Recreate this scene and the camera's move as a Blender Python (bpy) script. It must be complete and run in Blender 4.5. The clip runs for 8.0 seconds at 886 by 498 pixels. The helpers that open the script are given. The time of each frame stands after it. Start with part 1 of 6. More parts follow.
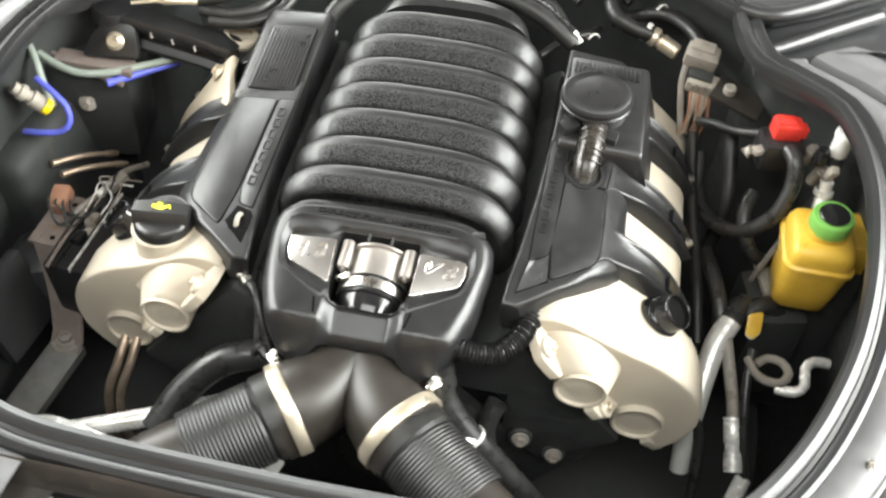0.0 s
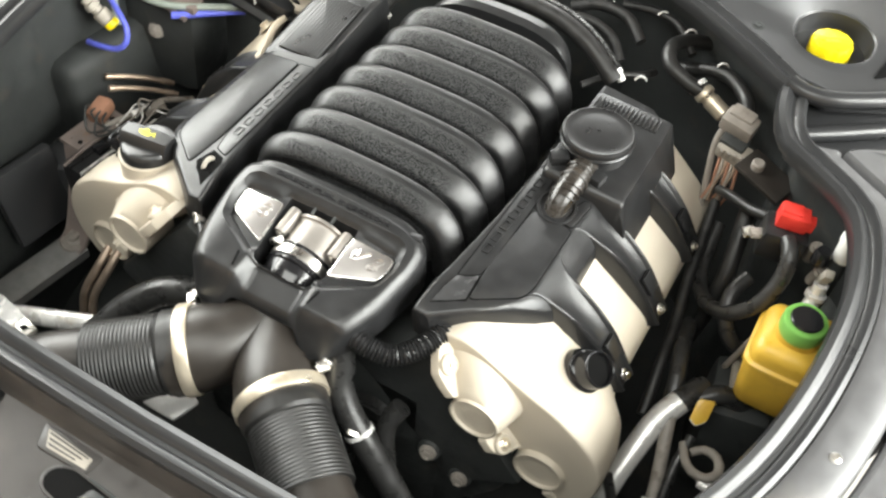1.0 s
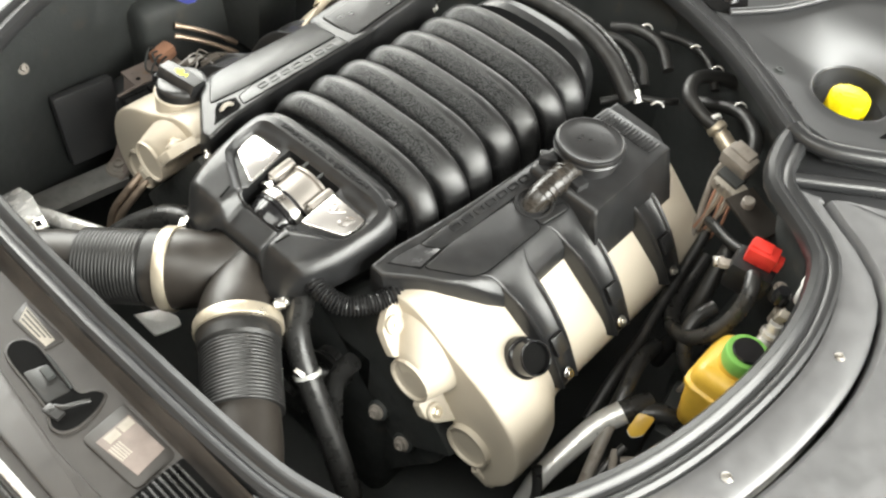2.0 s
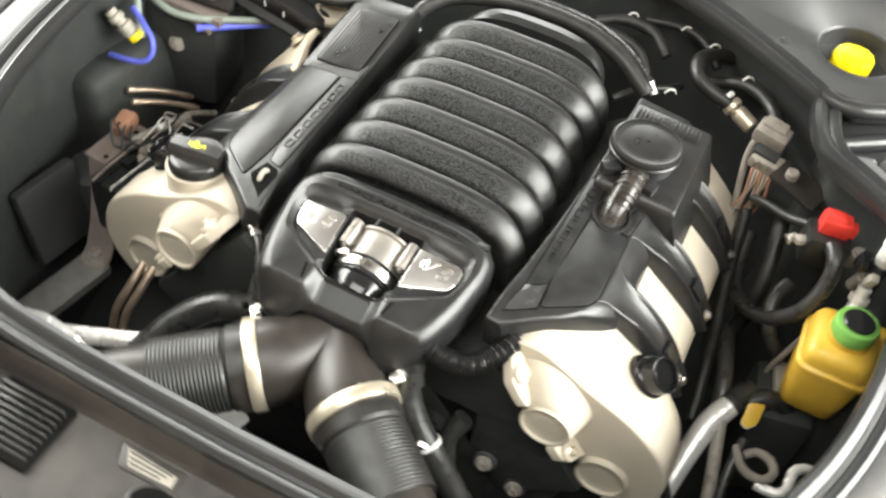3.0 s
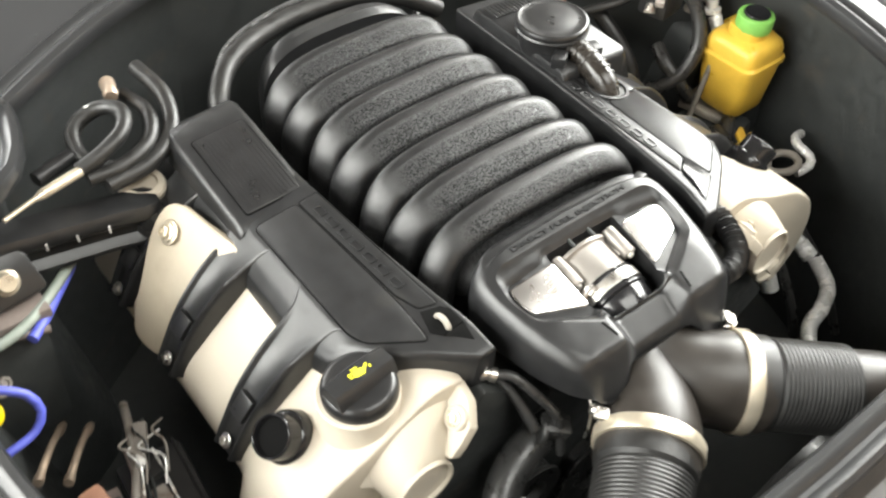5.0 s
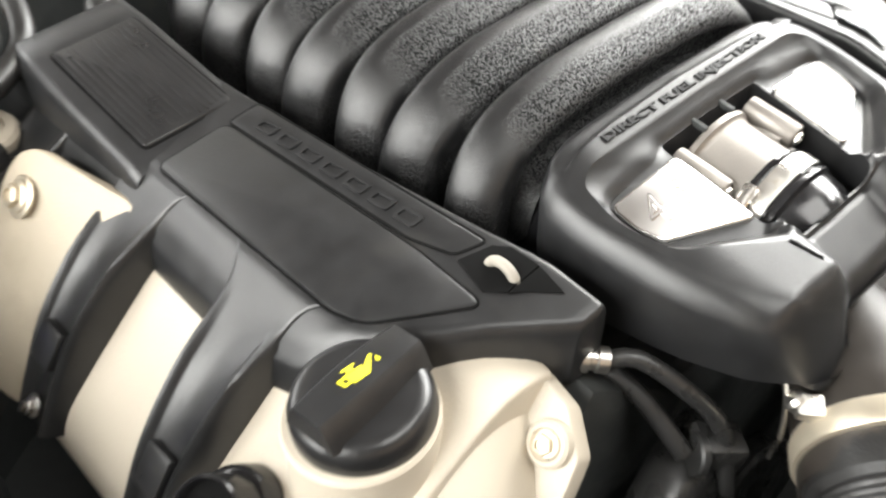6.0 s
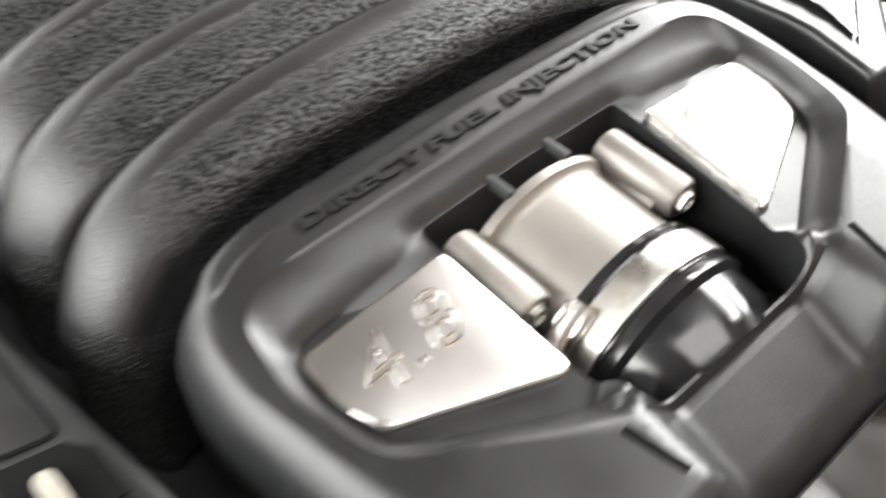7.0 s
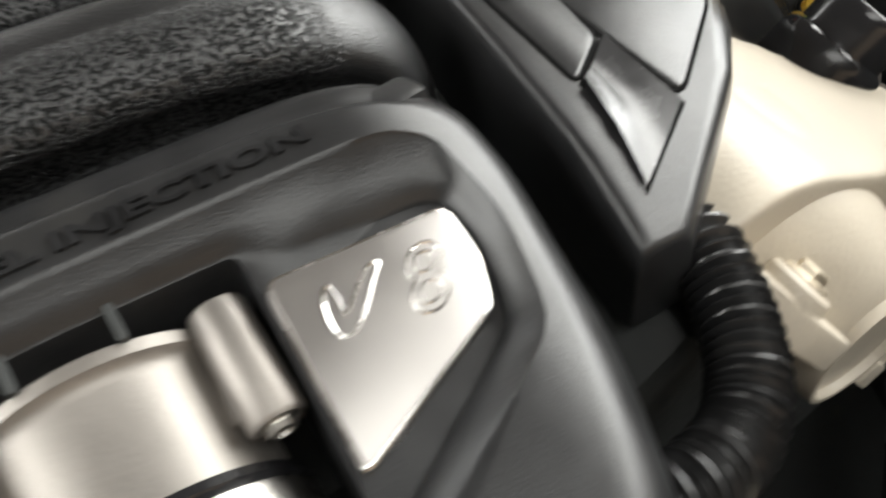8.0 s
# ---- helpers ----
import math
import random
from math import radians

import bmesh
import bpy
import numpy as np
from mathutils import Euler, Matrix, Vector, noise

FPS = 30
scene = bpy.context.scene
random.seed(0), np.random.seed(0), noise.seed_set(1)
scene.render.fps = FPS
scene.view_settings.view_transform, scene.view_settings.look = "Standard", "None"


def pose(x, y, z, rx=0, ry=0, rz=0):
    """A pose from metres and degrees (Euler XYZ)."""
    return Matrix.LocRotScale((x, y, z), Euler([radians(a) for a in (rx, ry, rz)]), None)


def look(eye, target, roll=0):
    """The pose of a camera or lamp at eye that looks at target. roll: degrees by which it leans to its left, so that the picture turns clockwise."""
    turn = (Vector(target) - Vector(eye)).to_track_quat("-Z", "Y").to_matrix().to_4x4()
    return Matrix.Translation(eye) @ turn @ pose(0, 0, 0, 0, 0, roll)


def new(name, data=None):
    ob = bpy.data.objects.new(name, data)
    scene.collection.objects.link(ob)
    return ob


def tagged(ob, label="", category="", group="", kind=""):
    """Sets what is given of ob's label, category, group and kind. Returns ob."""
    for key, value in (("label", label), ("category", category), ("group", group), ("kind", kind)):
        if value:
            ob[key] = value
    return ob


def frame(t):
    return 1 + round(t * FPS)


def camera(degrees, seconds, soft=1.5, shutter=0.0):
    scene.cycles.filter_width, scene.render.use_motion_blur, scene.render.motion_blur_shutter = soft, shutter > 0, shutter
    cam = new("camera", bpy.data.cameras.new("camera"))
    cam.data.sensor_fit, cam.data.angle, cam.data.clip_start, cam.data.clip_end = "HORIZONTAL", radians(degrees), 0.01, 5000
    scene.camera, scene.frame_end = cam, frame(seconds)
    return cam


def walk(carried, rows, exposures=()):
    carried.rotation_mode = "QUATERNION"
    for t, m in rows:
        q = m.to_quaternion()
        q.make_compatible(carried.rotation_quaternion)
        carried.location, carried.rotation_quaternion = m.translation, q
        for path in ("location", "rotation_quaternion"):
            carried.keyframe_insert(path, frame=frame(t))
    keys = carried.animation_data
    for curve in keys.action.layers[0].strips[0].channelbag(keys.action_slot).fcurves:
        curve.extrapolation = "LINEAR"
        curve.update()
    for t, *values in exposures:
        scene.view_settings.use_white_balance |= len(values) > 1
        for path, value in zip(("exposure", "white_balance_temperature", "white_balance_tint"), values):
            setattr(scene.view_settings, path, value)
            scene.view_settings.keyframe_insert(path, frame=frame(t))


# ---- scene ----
cam = camera(50.73, 8.0, soft=2.3, shutter=0.5)
ROWS = [
    (0.00, 0.1868, -0.6754, 0.8044, 40.86, -1.59, 11.34),
    (0.50, 0.3267, -0.6305, 0.7958, 40.88, -2.57, 21.58),
    (1.00, 0.4436, -0.5816, 0.8025, 40.65, -3.53, 30.02),
    (1.20, 0.4940, -0.5701, 0.8063, 40.53, -4.16, 33.44),
    (1.75, 0.6320, -0.5530, 0.8250, 41.10, -5.00, 41.30),
    (2.30, 0.6179, -0.5901, 0.8146, 42.38, -6.34, 42.26),
    (2.50, 0.5479, -0.6261, 0.7910, 43.13, -7.43, 39.37),
    (3.00, 0.3108, -0.6653, 0.7841, 42.16, -6.30, 26.55),
    (3.50, 0.0625, -0.6078, 0.7591, 41.24, -4.71, 11.28),
    (4.00, -0.1876, -0.5791, 0.7691, 39.42, -2.64, -7.23),
    (4.20, -0.3030, -0.5615, 0.7697, 39.69, -2.37, -15.43),
    (4.75, -0.5050, -0.4726, 0.7250, 42.10, -1.80, -33.00),
    (5.30, -0.5328, -0.3685, 0.5726, 45.88, -0.50, -40.01),
    (5.50, -0.5085, -0.3398, 0.4829, 47.20, 0.33, -40.15),
    (5.80, -0.4673, -0.2686, 0.3656, 48.27, 1.18, -42.42),
    (6.00, -0.4219, -0.2312, 0.3211, 47.72, 2.48, -42.92),
    (6.30, -0.3477, -0.2051, 0.2743, 47.34, 5.12, -42.86),
    (6.50, -0.2968, -0.1958, 0.2515, 47.23, 5.16, -42.83),
    (7.00, -0.1747, -0.1705, 0.1945, 47.46, 5.45, -42.01),
    (7.30, -0.1104, -0.1640, 0.1771, 46.65, 5.31, -40.50),
    (7.50, -0.0742, -0.1589, 0.1740, 45.35, 4.57, -39.27),
    (8.00, 0.0111, -0.1404, 0.1901, 38.08, 0.03, -33.28),
]
EXPOSURES = [(0.0, 0.92, 6600, 5), (1.0, 0.76, 6650, 5), (2.5, 0.74, 6800, 5), (3.0, 0.87, 6750, 5), (4.0, 1.10, 6700, 5), (5.5, 0.84, 6700, 7), (6.0, 0.78, 6650, 8), (6.5, 0.95, 6600, 8), (6.8, 0.84, 6550, 8), (7.2, 0.42, 6550, 8), (7.5, -0.05, 6600, 8), (8.0, 0.0, 6650, 7)]
walk(cam, [(t, pose(x, y, z, rx, ry, rz)) for t, x, y, z, rx, ry, rz in ROWS], EXPOSURES)


# ---- world and light: a bright workshop with unseen lamps at sides, rear and front ----
world = bpy.data.worlds.new("world")
scene.world = world
world.use_nodes = True
world.node_tree.nodes["Background"].inputs[0].default_value = (0.9, 0.95, 1.0, 1)
world.node_tree.nodes["Background"].inputs[1].default_value = 0.05


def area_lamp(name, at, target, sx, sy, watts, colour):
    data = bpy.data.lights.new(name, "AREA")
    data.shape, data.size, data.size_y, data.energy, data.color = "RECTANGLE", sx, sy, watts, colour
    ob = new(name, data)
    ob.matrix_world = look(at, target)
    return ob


# area lamps stand in for unseen windows and side ceiling lights, set from reflections
area_lamp("window_light_left", (-3.4, 0.4, 0.95), (0, 0.1, 0.1), 2.6, 1.15, 65, (0.97, 0.98, 1.0))
area_lamp("window_light_right", (3.4, 0.4, 0.95), (0, 0.1, 0.1), 2.6, 1.15, 125, (0.97, 0.98, 1.0))
area_lamp("window_light_rear", (-0.8, 4.4, 1.4), (0, 0, 0.1), 4.0, 0.85, 94, (0.97, 0.98, 1.0))
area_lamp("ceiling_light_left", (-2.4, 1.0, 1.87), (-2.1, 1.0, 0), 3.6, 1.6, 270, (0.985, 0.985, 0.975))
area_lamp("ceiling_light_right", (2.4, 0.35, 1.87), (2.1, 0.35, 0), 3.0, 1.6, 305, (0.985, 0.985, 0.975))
# added fill, no lamp known there: brightens the deep parts of the bay
area_lamp("bay_fill_light", (0.30, -1.05, 1.87), (0.31, -1.05, 0), 0.9, 1.9, 29, (0.985, 0.985, 0.975))


# ---- materials ----
def material(name, colour, rough=0.5, metal=0.0, vary=0.15, scale=60.0, bump=0.1, grain=900.0, rough_vary=0.12, coat=0.0, fleck=None):
    """Colour and roughness vary at a coarse and a fine scale; grain gives relief."""
    m = bpy.data.materials.new(name)
    m.use_nodes = True
    t = m.node_tree
    n, l = t.nodes, t.links
    b = n["Principled BSDF"]
    b.inputs["Metallic"].default_value = metal
    b.inputs["Coat Weight"].default_value = coat
    b.inputs["Coat Roughness"].default_value = 0.12
    co = n.new("ShaderNodeTexCoord")
    big = n.new("ShaderNodeTexNoise")
    big.inputs["Scale"].default_value, big.inputs["Detail"].default_value = scale, 5
    l.new(co.outputs["Object"], big.inputs["Vector"])
    fine = n.new("ShaderNodeTexNoise")
    fine.inputs["Scale"].default_value, fine.inputs["Detail"].default_value = grain, 3
    l.new(co.outputs["Object"], fine.inputs["Vector"])
    ramp = n.new("ShaderNodeMapRange")
    ramp.inputs["From Min"].default_value, ramp.inputs["From Max"].default_value = 0.3, 0.7
    ramp.inputs["To Min"].default_value, ramp.inputs["To Max"].default_value = 1 - vary, 1 + vary
    l.new(big.outputs["Fac"], ramp.inputs["Value"])
    mul = n.new("ShaderNodeVectorMath")
    mul.operation = "SCALE"
    mul.inputs[0].default_value = colour
    l.new(ramp.outputs["Result"], mul.inputs["Scale"])
    out = mul.outputs["Vector"]
    if fleck:
        mix = n.new("ShaderNodeMix")
        mix.data_type = "RGBA"
        spots = n.new("ShaderNodeTexNoise")
        spots.inputs["Scale"].default_value, spots.inputs["Detail"].default_value = fleck[1], 6
        l.new(co.outputs["Object"], spots.inputs["Vector"])
        cut = n.new("ShaderNodeMapRange")
        cut.inputs["From Min"].default_value, cut.inputs["From Max"].default_value = fleck[2], fleck[2] + 0.12
        l.new(spots.outputs["Fac"], cut.inputs["Value"])
        l.new(cut.outputs["Result"], mix.inputs["Factor"])
        l.new(out, mix.inputs["A"])
        mix.inputs["B"].default_value = (*fleck[0], 1)
        out = mix.outputs["Result"]
    l.new(out, b.inputs["Base Color"])
    rr = n.new("ShaderNodeMapRange")
    rr.inputs["From Min"].default_value, rr.inputs["From Max"].default_value = 0.3, 0.7
    rr.inputs["To Min"].default_value, rr.inputs["To Max"].default_value = max(0.03, rough - rough_vary), min(1, rough + rough_vary)
    l.new(big.outputs["Fac"], rr.inputs["Value"])
    l.new(rr.outputs["Result"], b.inputs["Roughness"])
    if bump:
        bp = n.new("ShaderNodeBump")
        bp.inputs["Strength"].default_value, bp.inputs["Distance"].default_value = bump, 0.0022 if bump > 0.8 else 0.001
        l.new(fine.outputs["Fac"], bp.inputs["Height"])
        l.new(bp.outputs["Normal"], b.inputs["Normal"])
    return m


M_BLACK = material("satin_black_plastic", (0.0155, 0.0157, 0.0163), 0.32, bump=0.16, grain=1400, vary=0.2, rough_vary=0.03, fleck=((0.021, 0.0207, 0.0202), 25, 0.6))
M_PANEL = material("smooth_black_plastic", (0.0145, 0.0145, 0.015), 0.30, bump=0.06, grain=1500, rough_vary=0.03, fleck=((0.020, 0.0195, 0.019), 30, 0.62))


def rib_material():
    """Satin plastic whose crown carries a moulded leather grain that fades out at crest and ends."""
    m = material("grained_black_plastic", (0.0148, 0.015, 0.0155), 0.31, bump=0, vary=0.2, rough_vary=0.05, fleck=((0.021, 0.0205, 0.0195), 25, 0.64))
    t = m.node_tree
    n, l = t.nodes, t.links

    def math_node(op, a, b=None, c=None):
        k = n.new("ShaderNodeMath")
        k.operation = op
        for i, v in enumerate((a, b, c)):
            if v is None:
                continue
            if isinstance(v, (int, float)):
                k.inputs[i].default_value = v
            else:
                l.new(v, k.inputs[i])
        return k.outputs[0]

    def step(v, lo, hi):
        k = n.new("ShaderNodeMapRange")
        k.interpolation_type = "SMOOTHSTEP"
        k.inputs["From Min"].default_value, k.inputs["From Max"].default_value = lo, hi
        l.new(v, k.inputs["Value"])
        return k.outputs["Result"]
    co = n.new("ShaderNodeTexCoord")
    xyz = n.new("ShaderNodeSeparateXYZ")
    l.new(co.outputs["Object"], xyz.inputs[0])
    rag = n.new("ShaderNodeTexNoise")
    rag.inputs["Scale"].default_value = 260
    l.new(co.outputs["Object"], rag.inputs["Vector"])
    off = math_node("MULTIPLY", math_node("SUBTRACT", rag.outputs["Fac"], 0.5), 0.004)
    v = math_node("WRAP", math_node("ADD", xyz.outputs["Y"], math_node("MULTIPLY", off, 0.6)), RIB_Y0 + RIB_PITCH / 2, RIB_Y0 - RIB_PITCH / 2)
    along = math_node("MULTIPLY", step(v, RIB_Y0 - 0.0245, RIB_Y0 - 0.0185), step(v, RIB_Y0 + 0.006, RIB_Y0 - 0.003))
    ax = math_node("ADD", math_node("ABSOLUTE", xyz.outputs["X"]), off)
    flank = math_node("MULTIPLY", step(xyz.outputs["Z"], -0.014, -0.030), 0.35)
    across = math_node("MAXIMUM", step(ax, 0.112, 0.088), flank)
    mask = math_node("MULTIPLY", along, across)
    pit = n.new("ShaderNodeTexNoise")
    pit.inputs["Scale"].default_value, pit.inputs["Detail"].default_value, pit.inputs["Roughness"].default_value = 640, 1.5, 0.6
    l.new(co.outputs["Object"], pit.inputs["Vector"])
    hard = step(pit.outputs["Fac"], 0.44, 0.56)
    fine = n.new("ShaderNodeTexNoise")
    fine.inputs["Scale"].default_value = 1400
    l.new(co.outputs["Object"], fine.inputs["Vector"])
    h = math_node("ADD", math_node("MULTIPLY", math_node("SUBTRACT", hard, 0.5), mask), math_node("MULTIPLY", fine.outputs["Fac"], 0.14))
    bp = n.new("ShaderNodeBump")
    bp.inputs["Strength"].default_value, bp.inputs["Distance"].default_value = 1.0, 0.0019
    l.new(h, bp.inputs["Height"])
    l.new(bp.outputs["Normal"], n["Principled BSDF"].inputs["Normal"])
    # grain's light and shade put into colour: dark matt pits, paler shiny tops
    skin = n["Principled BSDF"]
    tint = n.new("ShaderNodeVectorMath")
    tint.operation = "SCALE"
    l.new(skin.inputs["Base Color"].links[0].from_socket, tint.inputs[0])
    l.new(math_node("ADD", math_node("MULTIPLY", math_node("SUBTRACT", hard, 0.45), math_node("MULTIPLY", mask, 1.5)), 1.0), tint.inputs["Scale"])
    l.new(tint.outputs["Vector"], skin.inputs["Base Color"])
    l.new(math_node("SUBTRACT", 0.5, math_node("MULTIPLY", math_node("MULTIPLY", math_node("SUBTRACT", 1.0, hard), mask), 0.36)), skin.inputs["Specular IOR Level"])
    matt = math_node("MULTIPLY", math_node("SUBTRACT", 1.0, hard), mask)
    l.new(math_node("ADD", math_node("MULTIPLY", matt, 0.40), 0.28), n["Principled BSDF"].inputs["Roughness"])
    return m


RIB_Y0, RIB_PITCH, RIB_COUNT = 0.0757, 0.0533, 7
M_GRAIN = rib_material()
M_TIP = material("worn_gloss_plastic", (0.034, 0.034, 0.035), 0.24, bump=0.05, grain=1200, rough_vary=0.06, scale=120)
M_GLOSS = material("gloss_black_plastic", (0.012, 0.012, 0.013), 0.15, bump=0.03)
M_RUBBER = material("black_rubber", (0.022, 0.0218, 0.0214), 0.33, bump=0.2, grain=700, fleck=((0.027, 0.026, 0.024), 40, 0.62))
M_PIPEBLACK = material("brown_black_pipe_plastic", (0.022, 0.019, 0.016), 0.27, bump=0.15, grain=500, fleck=((0.045, 0.035, 0.026), 60, 0.6))
M_HOSE = material("dull_hose_rubber", (0.0145, 0.0142, 0.0138), 0.42, bump=0.25, grain=600, fleck=((0.025, 0.023, 0.020), 40, 0.62))
M_DUCT = material("moulded_duct_rubber", (0.024, 0.0205, 0.0175), 0.40, bump=0.08, grain=900, rough_vary=0.03)
M_SEAL = material("weather_seal_rubber", (0.021, 0.0215, 0.0225), 0.30, bump=0, vary=0.08, scale=12, rough_vary=0.03)
M_DARK = material("dirty_black_metal", (0.027, 0.0295, 0.029), 0.66, bump=0.3, grain=200, fleck=((0.042, 0.039, 0.034), 22, 0.6))
M_CREAM = material("cream_painted_casting", (0.50, 0.447, 0.365), 0.47, bump=0.25, grain=500, vary=0.05, scale=12, fleck=((0.43, 0.38, 0.30), 9, 0.62))
# cream paint again, darkened: the bracket's weaker light is put into its colour
M_CREAM_SHADED = material("shaded_cream_casting", (0.42, 0.365, 0.28), 0.5, bump=0.25, grain=500, vary=0.08, scale=14, fleck=((0.34, 0.29, 0.215), 12, 0.6))
M_STRUT = material("grey_zinc_bar", (0.20, 0.196, 0.19), 0.42, metal=0.2, bump=0.2, grain=300, fleck=((0.26, 0.245, 0.225), 25, 0.6))
M_ALU = material("cast_aluminium", (0.27, 0.25, 0.23), 0.5, metal=0.75, bump=0.15, grain=600, rough_vary=0.04, vary=0.06, fleck=((0.46, 0.42, 0.36), 30, 0.66))
M_PLATE = material("satin_aluminium_plate", (0.40, 0.382, 0.367), 0.38, metal=0.95, bump=0.03, grain=1500, vary=0.03, rough_vary=0.02)
M_FIGURE = material("polished_aluminium", (0.86, 0.85, 0.83), 0.22, metal=1.0, bump=0)
M_LETTER = material("matt_black_lettering", (0.008, 0.008, 0.0085), 0.5, bump=0.05)
M_LETTER.node_tree.nodes["Principled BSDF"].inputs["Specular IOR Level"].default_value = 0.2
M_STEEL = material("zinc_steel", (0.60, 0.58, 0.545), 0.32, metal=1.0, bump=0.1, grain=400, fleck=((0.42, 0.36, 0.27), 60, 0.64))
M_BAND = material("pale_clamp_steel", (0.66, 0.585, 0.46), 0.38, metal=0.75, bump=0.1, grain=400, vary=0.08, fleck=((0.55, 0.44, 0.30), 30, 0.62))
M_YELLOW = material("yellow_plastic_tank", (0.62, 0.39, 0.05), 0.38, bump=0.1, grain=300, vary=0.06, fleck=((0.55, 0.32, 0.04), 16, 0.62))
M_YCAP = material("bright_yellow_plastic", (0.92, 0.72, 0.01), 0.35, bump=0.03, vary=0.04)
M_YPRINT = material("yellow_print", (0.85, 0.80, 0.03), 0.5, bump=0, vary=0.05)
M_GREEN = material("green_plastic", (0.17, 0.40, 0.085), 0.38, bump=0.05, vary=0.08)
M_RED = material("red_plastic", (0.52, 0.032, 0.024), 0.38, bump=0.05, vary=0.08)
M_BLUE = material("blue_hose", (0.10, 0.12, 0.55), 0.4, bump=0.05)
M_GREYHOSE = material("grey_green_hose", (0.22, 0.25, 0.22), 0.45, bump=0.1)
M_BROWN = material("rusty_brown_bracket", (0.175, 0.143, 0.128), 0.55, bump=0.3, grain=250, fleck=((0.17, 0.11, 0.07), 30, 0.6))
M_ORANGE = material("orange_connector", (0.30, 0.155, 0.10), 0.5, bump=0.1)
M_GREYPL = material("weathered_grey_plastic", (0.23, 0.207, 0.183), 0.55, bump=0.2, grain=300, fleck=((0.12, 0.09, 0.07), 40, 0.58))
M_COPPER = material("tarnished_brass", (0.52, 0.41, 0.32), 0.40, metal=0.8, bump=0.2, grain=300, fleck=((0.42, 0.31, 0.22), 50, 0.6))
M_WHITE = material("white_plastic", (0.72, 0.72, 0.70), 0.45, bump=0.05, vary=0.06)
M_FRONT = material("front_panel_plastic", (0.032, 0.0288, 0.0265), 0.46, bump=0.15, grain=900, fleck=((0.044, 0.039, 0.035), 9, 0.58))
M_PAINT = material("grey_body_paint", (0.115, 0.115, 0.118), 0.40, metal=0.2, bump=0.04, grain=1200, coat=0.15, vary=0.06, fleck=((0.17, 0.165, 0.155), 6, 0.6))
M_COWL = material("cowl_plastic", (0.033, 0.0335, 0.035), 0.30, bump=0.01, grain=900, vary=0.06, scale=10, rough_vary=0.02)
M_PIPE = material("bare_pipe", (0.76, 0.75, 0.73), 0.26, metal=0.3, bump=0.15, grain=300, fleck=((0.5, 0.46, 0.40), 40, 0.6))
M_FOIL = material("foil_sleeve", (0.66, 0.65, 0.63), 0.32, metal=0.4, bump=0.7, grain=150, vary=0.04, rough_vary=0.05)
# black without sheen that paints the shade of holes, slots and gaps
M_HOLE_SHADE = material("painted_hole_shade", (0.006, 0.006, 0.006), 0.9, bump=0)
M_HOLE_SHADE.node_tree.nodes["Principled BSDF"].inputs["Specular IOR Level"].default_value = 0.05
M_LABEL = material("worn_paper_label", (0.30, 0.275, 0.235), 0.6, bump=0.1, vary=0.15)
M_INK = material("dark_print", (0.06, 0.055, 0.05), 0.6, bump=0)
M_WALL = material("workshop_wall", (0.66, 0.655, 0.64), 0.85, bump=0.2, grain=30, scale=2)
M_CEIL = material("workshop_ceiling", (0.09, 0.075, 0.066), 0.9, bump=0.1, grain=30, scale=2)
M_WOOD = material("brown_painted_wall", (0.58, 0.44, 0.32), 0.8, bump=0.2, grain=30, scale=2)
M_FLOOR = material("workshop_floor", (0.34, 0.33, 0.31), 0.6, bump=0.3, grain=40, scale=3)


# ---- mesh helpers ----
def mesh_of(bm, name, mat, angle=38):
    bmesh.ops.recalc_face_normals(bm, faces=bm.faces)
    me = bpy.data.meshes.new(name)
    bm.to_mesh(me)
    bm.free()
    for p in me.polygons:
        p.use_smooth = True
    me.set_sharp_from_angle(angle=radians(angle))
    me.materials.append(mat)
    return me


def part(name, bm, mat, parent, label="", angle=38):
    ob = new(name, mesh_of(bm, name, mat, angle))
    ob.parent = parent
    if label:
        tagged(ob, label)
    return ob


def thing(name, label, category, at=(0, 0, 0), group="", kind=""):
    ob = new(name)
    ob.empty_display_size = 0.02
    ob.location = at
    return tagged(ob, label, category, group, kind)


def single(name, bm, mat, label, category, group="", kind="", angle=38):
    return tagged(new(name, mesh_of(bm, name, mat, angle)), label, category, group, kind)


def loft(bm, rings, cap=True, closed=True):
    rows = [[bm.verts.new(p) for p in r] for r in rings]
    n = len(rows[0])
    for a, b in zip(rows, rows[1:]):
        for i in range(n if closed else n - 1):
            j = (i + 1) % n
            bm.faces.new((a[i], a[j], b[j], b[i]))
    if cap and closed:
        bm.faces.new(rows[0])
        bm.faces.new(rows[-1])
    return rows


def frame_of(axis):
    a = Vector(axis).normalized()
    u = a.cross(Vector((0, 0, 1)))
    if u.length < 0.05:
        u = a.cross(Vector((1, 0, 0)))
    u.normalize()
    return a, u, a.cross(u)


def lathe(bm, at, axis, profile, n=28):
    """profile: rows of radius and height along the axis."""
    a, u, v = frame_of(axis)
    o = Vector(at)
    rings = []
    for r, h in profile:
        rings.append([o + a * h + (u * math.cos(k * 2 * math.pi / n) + v * math.sin(k * 2 * math.pi / n)) * max(r, 1e-5) for k in range(n)])
    loft(bm, rings)
    return bm


